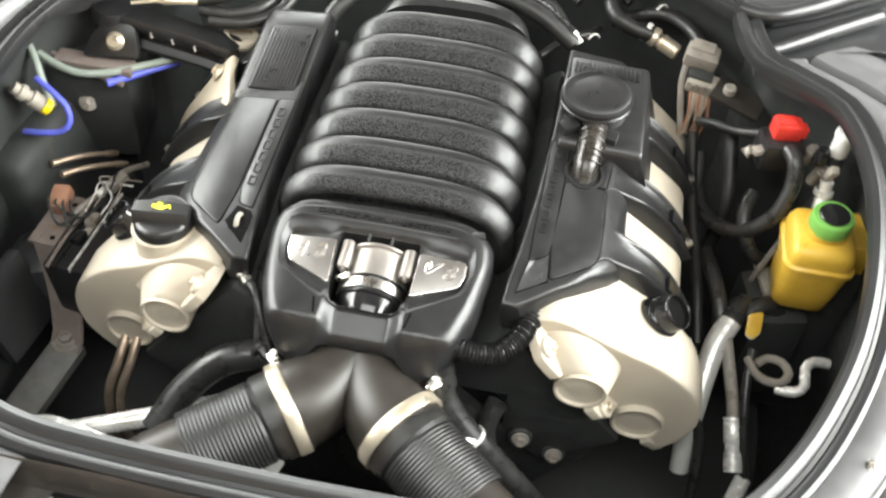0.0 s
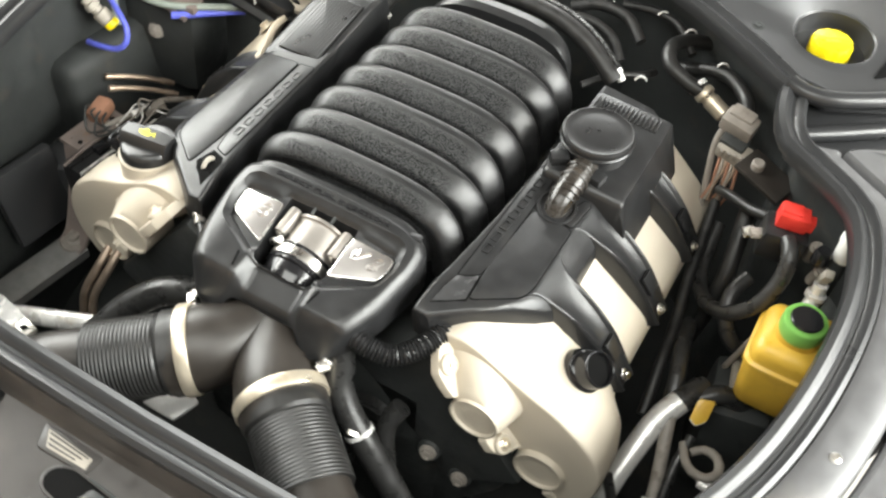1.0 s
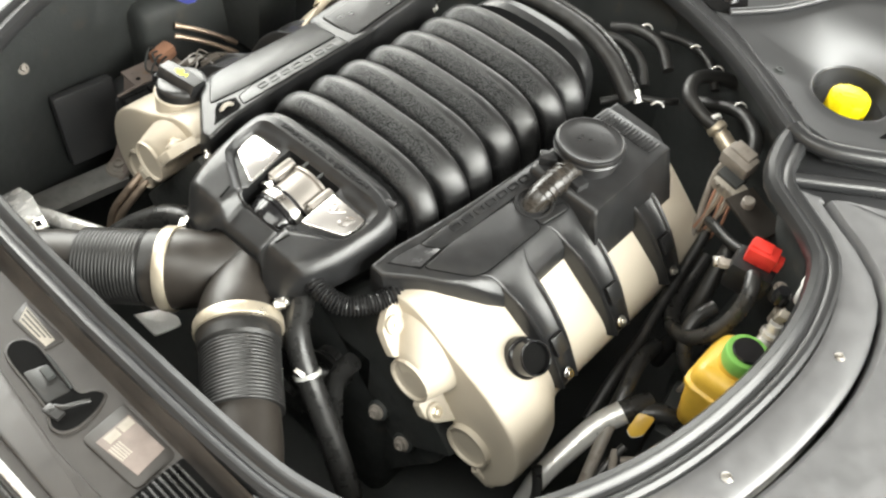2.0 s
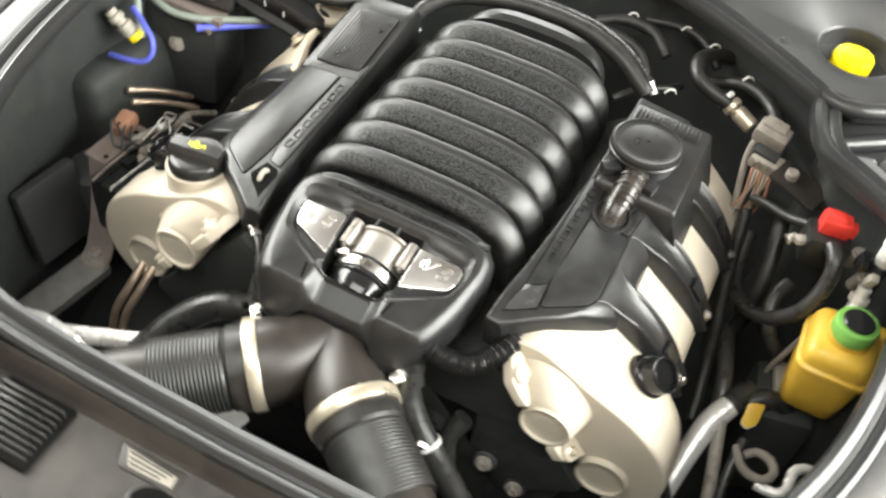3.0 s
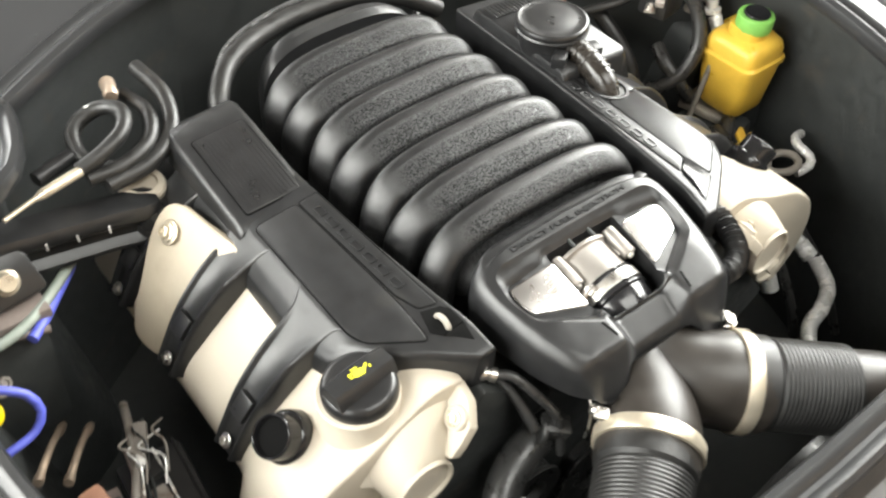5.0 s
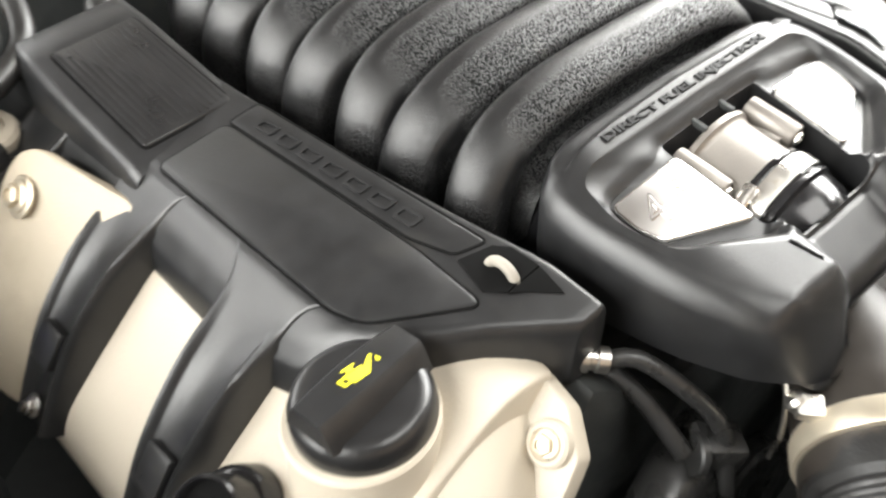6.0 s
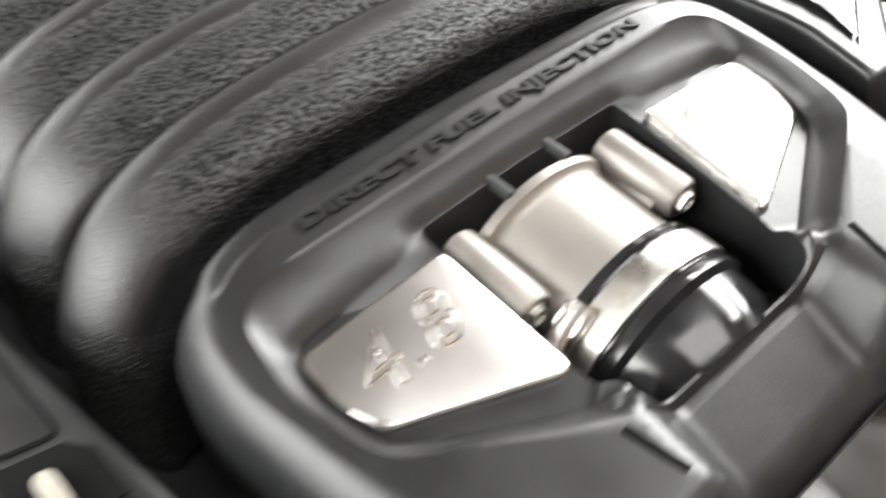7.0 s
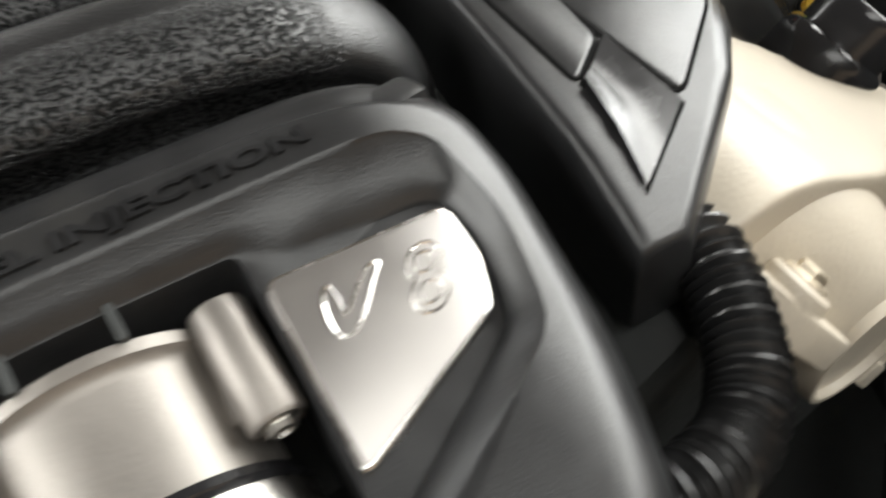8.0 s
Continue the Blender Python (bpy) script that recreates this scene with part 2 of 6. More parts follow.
def smooth_path(points, step):
    """Points along a smooth curve through the given ones."""
    p = [Vector(q) for q in points]
    p = [p[0] * 2 - p[1]] + p + [p[-1] * 2 - p[-2]]
    out = []
    for i in range(1, len(p) - 2):
        a, b, c, d = p[i - 1:i + 3]
        k = max(2, int((c - b).length / step))
        for j in range(k):
            t = j / k
            out.append(0.5 * (2 * b + (c - a) * t + (2 * a - 5 * b + 4 * c - d) * t * t + (3 * b - a - 3 * c + d) * t ** 3))
    out.append(p[-2].copy())
    return out


def tube(bm, points, r, step=0.008, n=14, smooth=True):
    """r: a radius, or a function of the way along (metres, total)."""
    path = smooth_path(points, step) if smooth else [Vector(q) for q in points]
    lengths = [0.0]
    for a, b in zip(path, path[1:]):
        lengths.append(lengths[-1] + (b - a).length)
    a, u, v = frame_of(path[1] - path[0])
    rings = []
    for i, q in enumerate(path):
        d = (path[min(i + 1, len(path) - 1)] - path[max(i - 1, 0)]).normalized()
        u = (u - d * u.dot(d)).normalized()
        v = d.cross(u)
        rad = r(lengths[i], lengths[-1]) if callable(r) else r
        rings.append([q + (u * math.cos(k * 2 * math.pi / n) + v * math.sin(k * 2 * math.pi / n)) * rad for k in range(n)])
    loft(bm, rings)
    return bm


def box(bm, at, size, turn=(0, 0, 0), bevel=0.003, seg=2):
    r = bmesh.ops.create_cube(bm, size=1, matrix=pose(*at, *turn) @ Matrix.Diagonal((*size, 1)))
    if bevel:
        edges = list({e for v in r["verts"] for e in v.link_edges})
        bmesh.ops.bevel(bm, geom=edges, offset=bevel, segments=seg, affect="EDGES", profile=0.6)
    return bm


def rounded(poly, radius, n=4):
    """A 2D polygon with rounded corners."""
    out = []
    m = len(poly)
    for i in range(m):
        a, b, c = Vector(poly[i - 1]), Vector(poly[i]), Vector(poly[(i + 1) % m])
        r = min(radius, (a - b).length * 0.45, (c - b).length * 0.45)
        p, q = b + (a - b).normalized() * r, b + (c - b).normalized() * r
        for k in range(n + 1):
            t = k / n
            out.append((1 - t) ** 2 * p + 2 * t * (1 - t) * b + t * t * q)
    return out


def inset(poly, d):
    """A counter-clockwise polygon moved inwards by d."""
    out = []
    m = len(poly)
    for i in range(m):
        a, b, c = Vector(poly[i - 1]), Vector(poly[i]), Vector(poly[(i + 1) % m])
        e, f = (b - a), (c - b)
        if e.length < 1e-9 or f.length < 1e-9:
            out.append(b)
            continue
        e.normalize(), f.normalize()
        na, nb = Vector((-e.y, e.x)), Vector((-f.y, f.x))
        k = na + nb
        k = k / max(k.dot(na), 0.4)
        out.append(b + k * d)
    return out


def slab(bm, poly, place, top, thick, edge=0.0012):
    """A plate of outline poly; place(x, y, h) maps outline and height to the world."""
    e2 = edge * 0.3
    loft(bm, [[place(p[0], p[1], top - thick) for p in poly], [place(p[0], p[1], top - edge) for p in poly],
              [place(p[0], p[1], top - e2) for p in inset(poly, e2)], [place(p[0], p[1], top) for p in inset(poly, edge)]])
    return bm


def bolt(bm, at, axis, r=0.007, h=0.006):
    """A flanged hexagon screw head."""
    lathe(bm, at, axis, [(0, 0), (r * 1.35, 0), (r * 1.35, h * 0.25), (r * 1.1, h * 0.4), (r * 0.95, h * 0.4)], 20)
    lathe(bm, at, axis, [(r * 0.95, h * 0.35), (r * 0.95, h * 0.9), (r * 0.8, h), (r * 0.55, h), (r * 0.5, h * 0.7), (0, h * 0.7)], 6)
    return bm


def text_mesh(words, size, depth, place, thin=0.0, outline=0.0):
    """Letters as solid bodies, or as a thin raised outline."""
    cu = bpy.data.curves.new("letters", "FONT")
    cu.body, cu.size, cu.extrude, cu.align_x, cu.align_y, cu.resolution_u = words, size, depth, "CENTER", "CENTER", 3
    cu.offset = -thin
    if outline:
        cu.fill_mode, cu.extrude, cu.bevel_depth, cu.bevel_resolution = "NONE", 0.0, outline, 1
    ob = new("letters", cu)
    me = bpy.data.meshes.new_from_object(ob.evaluated_get(bpy.context.evaluated_depsgraph_get()))
    bpy.data.objects.remove(ob)
    bpy.data.curves.remove(cu)
    bm = bmesh.new()
    bm.from_mesh(me)
    bpy.data.meshes.remove(me)
    for v in bm.verts:
        v.co = place(v.co.x, v.co.y, v.co.z)
    return bm


def ease(t):
    t = max(0.0, min(1.0, t))
    return t * t * (3 - 2 * t)


def mirrored(p, s):
    return Vector((p[0] * s, p[1], p[2]))


# ---- the room ----
def room():
    bm = bmesh.new()
    box(bm, (0, 0.5, -1.0), (7, 8, 0.1), bevel=0)
    single("floor", bm, M_FLOOR, "grey concrete workshop floor", "floor", kind="structure")
    bm = bmesh.new()
    box(bm, (0, 0.5, 1.95), (7, 8, 0.1), bevel=0)
    single("ceiling", bm, M_CEIL, "plain beige workshop ceiling", "ceiling", kind="structure")
    for name, at, size in (("wall_north", (0, 4.55, 0.475), (7, 0.1, 2.85)), ("wall_south", (0, -3.55, 0.475), (7, 0.1, 2.85)),
                           ("wall_east", (3.55, 0.5, 0.475), (0.1, 8.2, 2.85)), ("wall_west", (-3.55, 0.5, 0.475), (0.1, 8.2, 2.85))):
        bm = bmesh.new()
        box(bm, at, size, bevel=0)
        single(name, bm, M_WOOD if name == "wall_south" else M_WALL, "brown painted workshop wall" if name == "wall_south" else "plain grey workshop wall", "wall", kind="structure")


room()

# ---- car body round the engine bay ----
RIM_HALF = [(0.0, -0.302, -0.020), (0.2, -0.298, -0.020), (0.31, -0.287, -0.020), (0.40, -0.25, -0.017), (0.47, -0.17, -0.012), (0.525, -0.06, -0.004),
            (0.555, 0.05, 0.006), (0.567, 0.17, 0.018), (0.558, 0.26, 0.028), (0.532, 0.33, 0.034), (0.485, 0.365, 0.037), (0.432, 0.40, 0.039),
            (0.411, 0.45, 0.040), (0.403, 0.50, 0.042)]
RIM_REAR = [(0.403, 0.50, 0.042), (0.33, 0.548, 0.044), (0.24, 0.60, 0.045), (0.12, 0.645, 0.046), (0.0, 0.66, 0.046)]


def rim_loop(step=0.02):
    right = smooth_path(RIM_HALF, step)
    rear = smooth_path(RIM_REAR, step)
    half = right + rear[1:]
    left = [mirrored(p, -1) for p in reversed(half[1:-1])]
    return half + left


def out_dir(loop, i):
    a, b = loop[i - 1], loop[(i + 1) % len(loop)]
    d = b - a
    return Vector((d.y, -d.x, 0)).normalized()


RIM = rim_loop()


def rim_ring(off, dz):
    return [p + out_dir(RIM, i) * off + Vector((0, 0, dz)) for i, p in enumerate(RIM)]


def body():
    # the tub: sides and floor of the engine bay
    bm = bmesh.new()
    rows = loft(bm, [rim_ring(0.012, -0.004), rim_ring(0.03, -0.06), rim_ring(0.035, -0.30), rim_ring(0.0, -0.52)], cap=False)
    bm.faces.new(rows[-1])
    rows2 = loft(bm, [rim_ring(0.012, -0.004), rim_ring(0.045, -0.062), rim_ring(0.045, -0.54)], cap=False)
    single("wall_engine_bay", bm, M_DARK, "black dirty inner sides and floor of the engine bay", "engine bay", kind="structure")
    # rubber seal with a bulb and a lip
    seal = thing("bonnet_seal", "dark grey rubber bonnet seal running round the engine bay", "seal", kind="structure")
    bm = bmesh.new()
    prof = [(-0.014, -0.012), (-0.016, -0.002), (-0.013, 0.006), (-0.006, 0.0095), (0.001, 0.007), (0.004, 0.0025), (0.008, 0.0015), (0.012, 0.005), (0.018, 0.0065),
            (0.023, 0.003), (0.024, -0.006), (0.02, -0.012)]
    rings = []
    for i, p in enumerate(RIM):
        d = out_dir(RIM, i)
        rings.append([p + d * o + Vector((0, 0, h)) for o, h in prof])
    loft(bm, rings + [rings[0]], cap=False)
    part("seal_strip", bm, M_SEAL, seal)
    # painted flange and fenders outside the seal
    for s, name in ((1, "fender_right"), (-1, "fender_left")):
        f = thing(name, "grey metallic painted fender edge beside the engine bay", "fender", kind="structure")
        idx = [i for i, p in enumerate(RIM) if p.x * s > 0.27 and p.y < 0.42]
        if s < 0:
            idx = idx[::-1]
        def strip(profile):
            b2 = bmesh.new()
            rr = []
            for i in idx:
                d = out_dir(RIM, i)
                k = min(1, max(0, (RIM[i].y + 0.30) / 0.12))
                rr.append([RIM[i] + Vector((d.x, d.y * (1 - 0.5 * k), 0)) * o + Vector((0, 0, h)) for o, h in profile])
            loft(b2, rr, cap=False, closed=False)
            return b2
        part("flange", strip([(0.022, -0.014), (0.026, -0.004), (0.034, -0.002), (0.068, -0.004), (0.076, -0.009), (0.078, -0.03)]), M_PAINT, f)
        part("wing_panel", strip([(0.082, -0.03), (0.083, -0.006), (0.088, 0.0), (0.12, 0.002), (0.19, -0.004), (0.26, -0.03), (0.32, -0.09), (0.35, -0.2), (0.36, -0.5)]), M_PAINT, f)
        for y in (0.02, -0.14, 0.22):
            i = min(idx, key=lambda k: abs(RIM[k].y - y))
            b3 = bmesh.new()
            bolt(b3, RIM[i] + out_dir(RIM, i) * 0.05 + Vector((0, 0, -0.0035)), (0, 0, 1), 0.0045, 0.004)
            part("flange_screw", b3, M_STEEL, f)


body()


def front_panel():
    f = thing("front_panel", "brownish grey plastic lock panel in front of the engine bay", "panel", kind="structure")
    bm = bmesh.new()
    rings = []
    for x in np.linspace(-0.5, 0.5, 41):
        y0 = -0.322 + 0.30 * max(0, abs(x) - 0.30) ** 1.5 * 4
        rings.append([Vector((x, y0 + dy, z)) for dy, z in ((0.0, -0.020), (-0.004, -0.026), (-0.006, -0.048), (-0.012, -0.056), (-0.018, -0.0575), (-0.12, -0.062), (-0.20, -0.072), (-0.26, -0.09), (-0.30, -0.13), (-0.31, -0.30))])
    loft(bm, rings, cap=False, closed=False)
    part("panel_skin", bm, M_FRONT, f)

    def flat(x, y, h):
        return Vector((x, y, h))
    # lock slot: a black sheet paints the opening's shade, the latch lies on it
    rim = [(-0.058, -0.367), (-0.064, -0.379), (-0.056, -0.390), (-0.040, -0.393), (0.040, -0.397), (0.056, -0.407), (0.070, -0.403), (0.076, -0.388), (0.072, -0.362), (0.062, -0.345), (0.050, -0.350), (0.045, -0.364), (0.018, -0.367), (-0.022, -0.363), (-0.042, -0.361)]
    bm = bmesh.new()
    slab(bm, rounded(inset(rim, -0.003), 0.009), flat, -0.0565, 0.006, 0.0015)
    part("slot_rim", bm, M_FRONT, f)
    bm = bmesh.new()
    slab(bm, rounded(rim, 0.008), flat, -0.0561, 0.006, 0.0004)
    slot = part("lock_opening_shade", bm, M_HOLE_SHADE, f, "black sheet painted as the shade of the bonnet lock opening")
    bm = bmesh.new()
    slab(bm, rounded([(-0.020, -0.392), (0.030, -0.396), (0.034, -0.368), (-0.012, -0.367)], 0.004), flat, -0.0553, 0.003, 0.001)
    part("latch_plate", bm, M_HOSE, slot)
    bm = bmesh.new()
    box(bm, (0.000, -0.374, -0.0530), (0.018, 0.010, 0.006), (0, 0, -4), 0.002)
    tube(bm, [(-0.020, -0.362, -0.0525), (0.010, -0.364, -0.0515), (0.034, -0.367, -0.0525)], 0.0016, 0.004, 8)
    part("latch_pawl", bm, M_DARK, slot)
    bm = bmesh.new()
    tube(bm, [(0.040, -0.392, -0.0535), (0.050, -0.386, -0.0505), (0.056, -0.372, -0.0510), (0.060, -0.362, -0.0535)], 0.0028, 0.004, 10)
    box(bm, (0.046, -0.396, -0.0530), (0.022, 0.012, 0.005), (0, 0, 14), 0.002)
    part("latch_hook", bm, M_RUBBER, slot)
    # raised field along the seal and the step in front of the lock
    bm = bmesh.new()
    slab(bm, rounded([(-0.104, -0.336), (-0.092, -0.362), (-0.030, -0.360), (-0.026, -0.336)], 0.005), flat, -0.0560, 0.006, 0.002)
    part("label_field", bm, M_FRONT, f)
    bm = bmesh.new()
    slab(bm, rounded([(0.084, -0.338), (0.090, -0.394), (0.176, -0.388), (0.172, -0.335)], 0.008), flat, -0.0560, 0.006, 0.002)
    part("label_field", bm, M_FRONT, f)
    bm = bmesh.new()
    slab(bm, rounded([(-0.060, -0.404), (-0.074, -0.448), (0.300, -0.452), (0.280, -0.412), (0.084, -0.418)], 0.006), flat, -0.0555, 0.008, 0.003)
    part("front_step", bm, M_FRONT, f)
    for y, z, rad, mat, word in ((-0.466, -0.0600, 0.0045, M_PIPE, "bright trim line"), (-0.480, -0.0660, 0.0060, M_RUBBER, "black edge strip")):
        bm = bmesh.new()
        tube(bm, [(x, y + 0.08 * x * x, z - 0.04 * x * x) for x in np.linspace(-0.26, 0.36, 15)], rad, 0.02, 10)
        part("trim_line", bm, mat, f, word)
    # air intake grille at the lamp end
    for x0 in (-0.205, 0.222):
        # black backing paints the shade between the slats
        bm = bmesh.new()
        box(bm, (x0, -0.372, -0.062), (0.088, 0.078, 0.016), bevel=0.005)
        grille = part("air_grille", bm, M_HOLE_SHADE, f, "black ribbed air grille")
        for k in range(9):
            bm = bmesh.new()
            box(bm, (x0, -0.346 - 0.0068 * k, -0.049 - 0.0012 * k), (0.076, 0.0030, 0.012), bevel=0.001)
            part("grille_slat", bm, M_RUBBER, grille)
    # two paper labels: one with lines of print, one with a block of bars beside an empty field
    for poly, lines in (([(-0.095, -0.3410), (-0.083, -0.3575), (-0.033, -0.3560), (-0.034, -0.3440)], 3), ([(0.100, -0.3430), (0.104, -0.3860), (0.164, -0.3780), (0.158, -0.3410)], 7)):
        bm = bmesh.new()
        slab(bm, poly, flat, -0.0552, 0.003, 0.0003)
        lab = part("paper_label", bm, M_LABEL if lines == 3 else M_BROWN, f, "worn cream label with small print" if lines == 3 else "torn paper label with printed bars")
        a, b, c, d = (Vector(p) for p in poly)
        for k in range(lines):
            b2 = bmesh.new()
            if lines == 3:
                t0, t1 = (k + 0.28) / 3.2, (k + 0.72) / 3.2
                quad = [a.lerp(b, t0).lerp(d.lerp(c, t0), 0.05), a.lerp(b, t1).lerp(d.lerp(c, t1), 0.05), a.lerp(b, t1).lerp(d.lerp(c, t1), 0.93 - 0.1 * k), a.lerp(b, t0).lerp(d.lerp(c, t0), 0.93 - 0.1 * k)]
            elif k < 2:
                quad = [a.lerp(b, u).lerp(d.lerp(c, u), v) for u, v in ((0.04 + 0.42 * k, 0.04), (0.40 + 0.42 * k, 0.04), (0.40 + 0.42 * k, 0.22), (0.04 + 0.42 * k, 0.22))]
            else:
                t0 = 0.62 + 0.075 * (k - 2)
                quad = [a.lerp(b, u).lerp(d.lerp(c, u), v) for u, v in ((t0, 0.28), (t0 + 0.045, 0.28), (t0 + 0.045, 0.62), (t0, 0.62))]
            slab(b2, quad, flat, -0.0547, 0.001, 0.0001)
            part("print_line", b2, M_INK if lines == 3 else M_LABEL, lab)


front_panel()

# ---- engine: intake manifold ----
RIB_PROFILE = [(-0.72, -0.012), (-0.745, 0.0015), (-0.765, 0.0065), (-0.755, 0.0102), (-0.71, 0.0128), (-0.60, 0.0151), (-0.45, 0.0172), (-0.25, 0.0197), (0.0, 0.0220), (0.14, 0.0230), (0.22, 0.0235), (0.34, 0.0240), (0.48, 0.0242), (0.60, 0.0240),
               (0.70, 0.0231), (0.79, 0.0212), (0.87, 0.0178), (0.93, 0.0125), (0.97, 0.0065), (1.0, -0.010)]


def arch(s, half, z_top, z_low, shift=0.0):
    """A flat arch across the engine, s from -1 (left foot) to 1 (right foot): place and outward normal in the x-z plane."""
    a = s * math.pi / 2
    def at(q):
        x = half * math.copysign(abs(math.sin(q)) ** 0.62, q)
        z = z_low + (z_top - z_low) * max(0.0, math.cos(q)) ** 0.50
        return Vector((x + shift, 0, z))
    p = at(a)
    t = at(min(a + 0.01, math.pi / 2)) - at(max(a - 0.01, -math.pi / 2))
    n = Vector((-t.z, 0, t.x)).normalized()
    return p, n


def manifold():
    m = thing("intake_manifold", "black ribbed plastic intake manifold of a V8 engine", "intake manifold")
    for i in range(RIB_COUNT):
        y = RIB_Y0 + RIB_PITCH * i
        bm = bmesh.new()
        rings = []
        half = 0.127 - 0.0012 * i
        for s in np.linspace(-1, 1, 61):
            p, n = arch(s, half, 0.0055, -0.085)
            ring = []
            # towards the feet the ribs lean together in pairs, with a wide gap between the pairs
            foot = ease((abs(s) - 0.42) / 0.5)
            lean = (0.0042 if i % 2 else -0.0042) * foot
            wide = RIB_PITCH * (0.459 - 0.045 * foot)
            for v, h in RIB_PROFILE:
                if i == 0 and v < -0.2:
                    v = -0.2 + (v + 0.2) * (0.72 if h > 0.005 else 0.45 if h > 0 else 0.1)
                q = p + n * h
                ring.append(Vector((q.x, y + lean + v * wide, q.z)))
            ring += [Vector((p.x * 0.9, y + lean + wide * 0.9, p.z - 0.012)), Vector((p.x * 0.9, y + lean - wide * 0.9, p.z - 0.012))]
            rings.append(ring)
        loft(bm, rings)
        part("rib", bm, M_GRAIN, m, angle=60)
    bm = bmesh.new()
    rings = []
    for y in np.linspace(0.03, RIB_Y0 + RIB_PITCH * (RIB_COUNT - 0.3), 12):
        rings.append([Vector((p.x, y, p.z)) for p, n in (arch(s, 0.118, -0.010, -0.12) for s in np.linspace(-1, 1, 31))])
    loft(bm, rings)
    part("plenum_body", bm, M_GLOSS, m)
    # valley tray under the manifold
    bm = bmesh.new()
    box(bm, (0, 0.22, -0.14), (0.27, 0.46, 0.05), bevel=0.01)
    part("manifold_base", bm, M_DARK, m)
    # collar behind the last rib
    bm = bmesh.new()
    rings = []
    for k, (y, dz) in enumerate(((0.437, 0.012), (0.447, 0.018), (0.462, 0.016), (0.472, 0.0), (0.478, -0.03))):
        rings.append([Vector((p.x, y + 0.01 * (1 - (p.x / 0.13) ** 2), p.z + dz)) for p, n in (arch(s, 0.122 - 0.004 * k, 0.006, -0.10) for s in np.linspace(-1, 1, 31))])
    loft(bm, rings)
    part("rear_collar", bm, M_BLACK, m)


manifold()

# ---- engine: throttle cover in front of the manifold ----
COVER_C = Vector((0, -0.035))


def both(poly):
    """Completes the right half (from front to rear) of an outline symmetric about x = 0, counter-clockwise."""
    return list(poly) + [(-x, y) for x, y in reversed(poly)]


def star(poly, n=264):
    """Meets the outline with n rays from the cover's centre."""
    out = []
    m = len(poly)
    for k in range(n):
        a = 2 * math.pi * k / n - math.pi / 2
        d = Vector((math.cos(a), math.sin(a)))
        best = None
        for i in range(m):
            p, q = Vector(poly[i]) - COVER_C, Vector(poly[(i + 1) % m]) - COVER_C
            e = q - p
            den = d.x * e.y - d.y * e.x
            if abs(den) < 1e-12:
                continue
            t = (p.x * e.y - p.y * e.x) / den
            u = (p.x * d.y - p.y * d.x) / den
            if t > 0 and -1e-9 <= u <= 1 + 1e-9 and (best is None or t > best):
                best = t
        out.append(COVER_C + d * (best or 0.01))
    return out


def crown(x, y):
    """Height of the cover's outer skin; a saddle lets the duct pass in the middle of its front."""
    z = 0.0165 + 0.212 * (min(y, 0.04) - 0.04)
    z -= 0.010 * max(0, (abs(x) - 0.085) / 0.04) ** 2
    z -= 2.4 * max(0, -0.103 - y) ** 1.1
    k = ease((0.0485 - abs(x)) / 0.020) * ease((-0.050 - y) / 0.022)
    return z + (-0.0185 + (y + 0.07) * 0.55 - z) * k


def recess(x, y):
    """Plane of the two aluminium plates."""
    return 0.25 * y - 0.08 * max(0, abs(x) - 0.0475)


OUT = both([(0.036, -0.112), (0.047, -0.117), (0.056, -0.129), (0.083, -0.129), (0.108, -0.102), (0.123, -0.06), (0.132, 0.0), (0.130, 0.030), (0.112, 0.0415), (0.085, 0.0485), (0.0, 0.0510)])
RIDGE = both([(0.038, -0.104), (0.047, -0.107), (0.057, -0.112), (0.078, -0.110), (0.098, -0.086), (0.111, -0.05), (0.1205, 0.0), (0.118, 0.020), (0.102, 0.0290), (0.070, 0.0335), (0.0, 0.0355)])
HOLLOW = both([(0.040, -0.0785), (0.0475, -0.0770), (0.105, -0.047), (0.1135, -0.014), (0.109, 0.014), (0.098, 0.0195), (0.0, 0.021)])
BED = both([(0.0402, -0.0772), (0.0458, -0.0668), (0.100, -0.0365), (0.1055, -0.013), (0.1035, 0.001), (0.098, 0.0035), (0.056, 0.0048), (0.0475, 0.0118), (0.0, 0.0128)])
WINDOW = both([(0.0395, -0.0755), (0.0445, -0.056), (0.0468, 0.0), (0.0468, 0.0110), (0.0, 0.0120)])


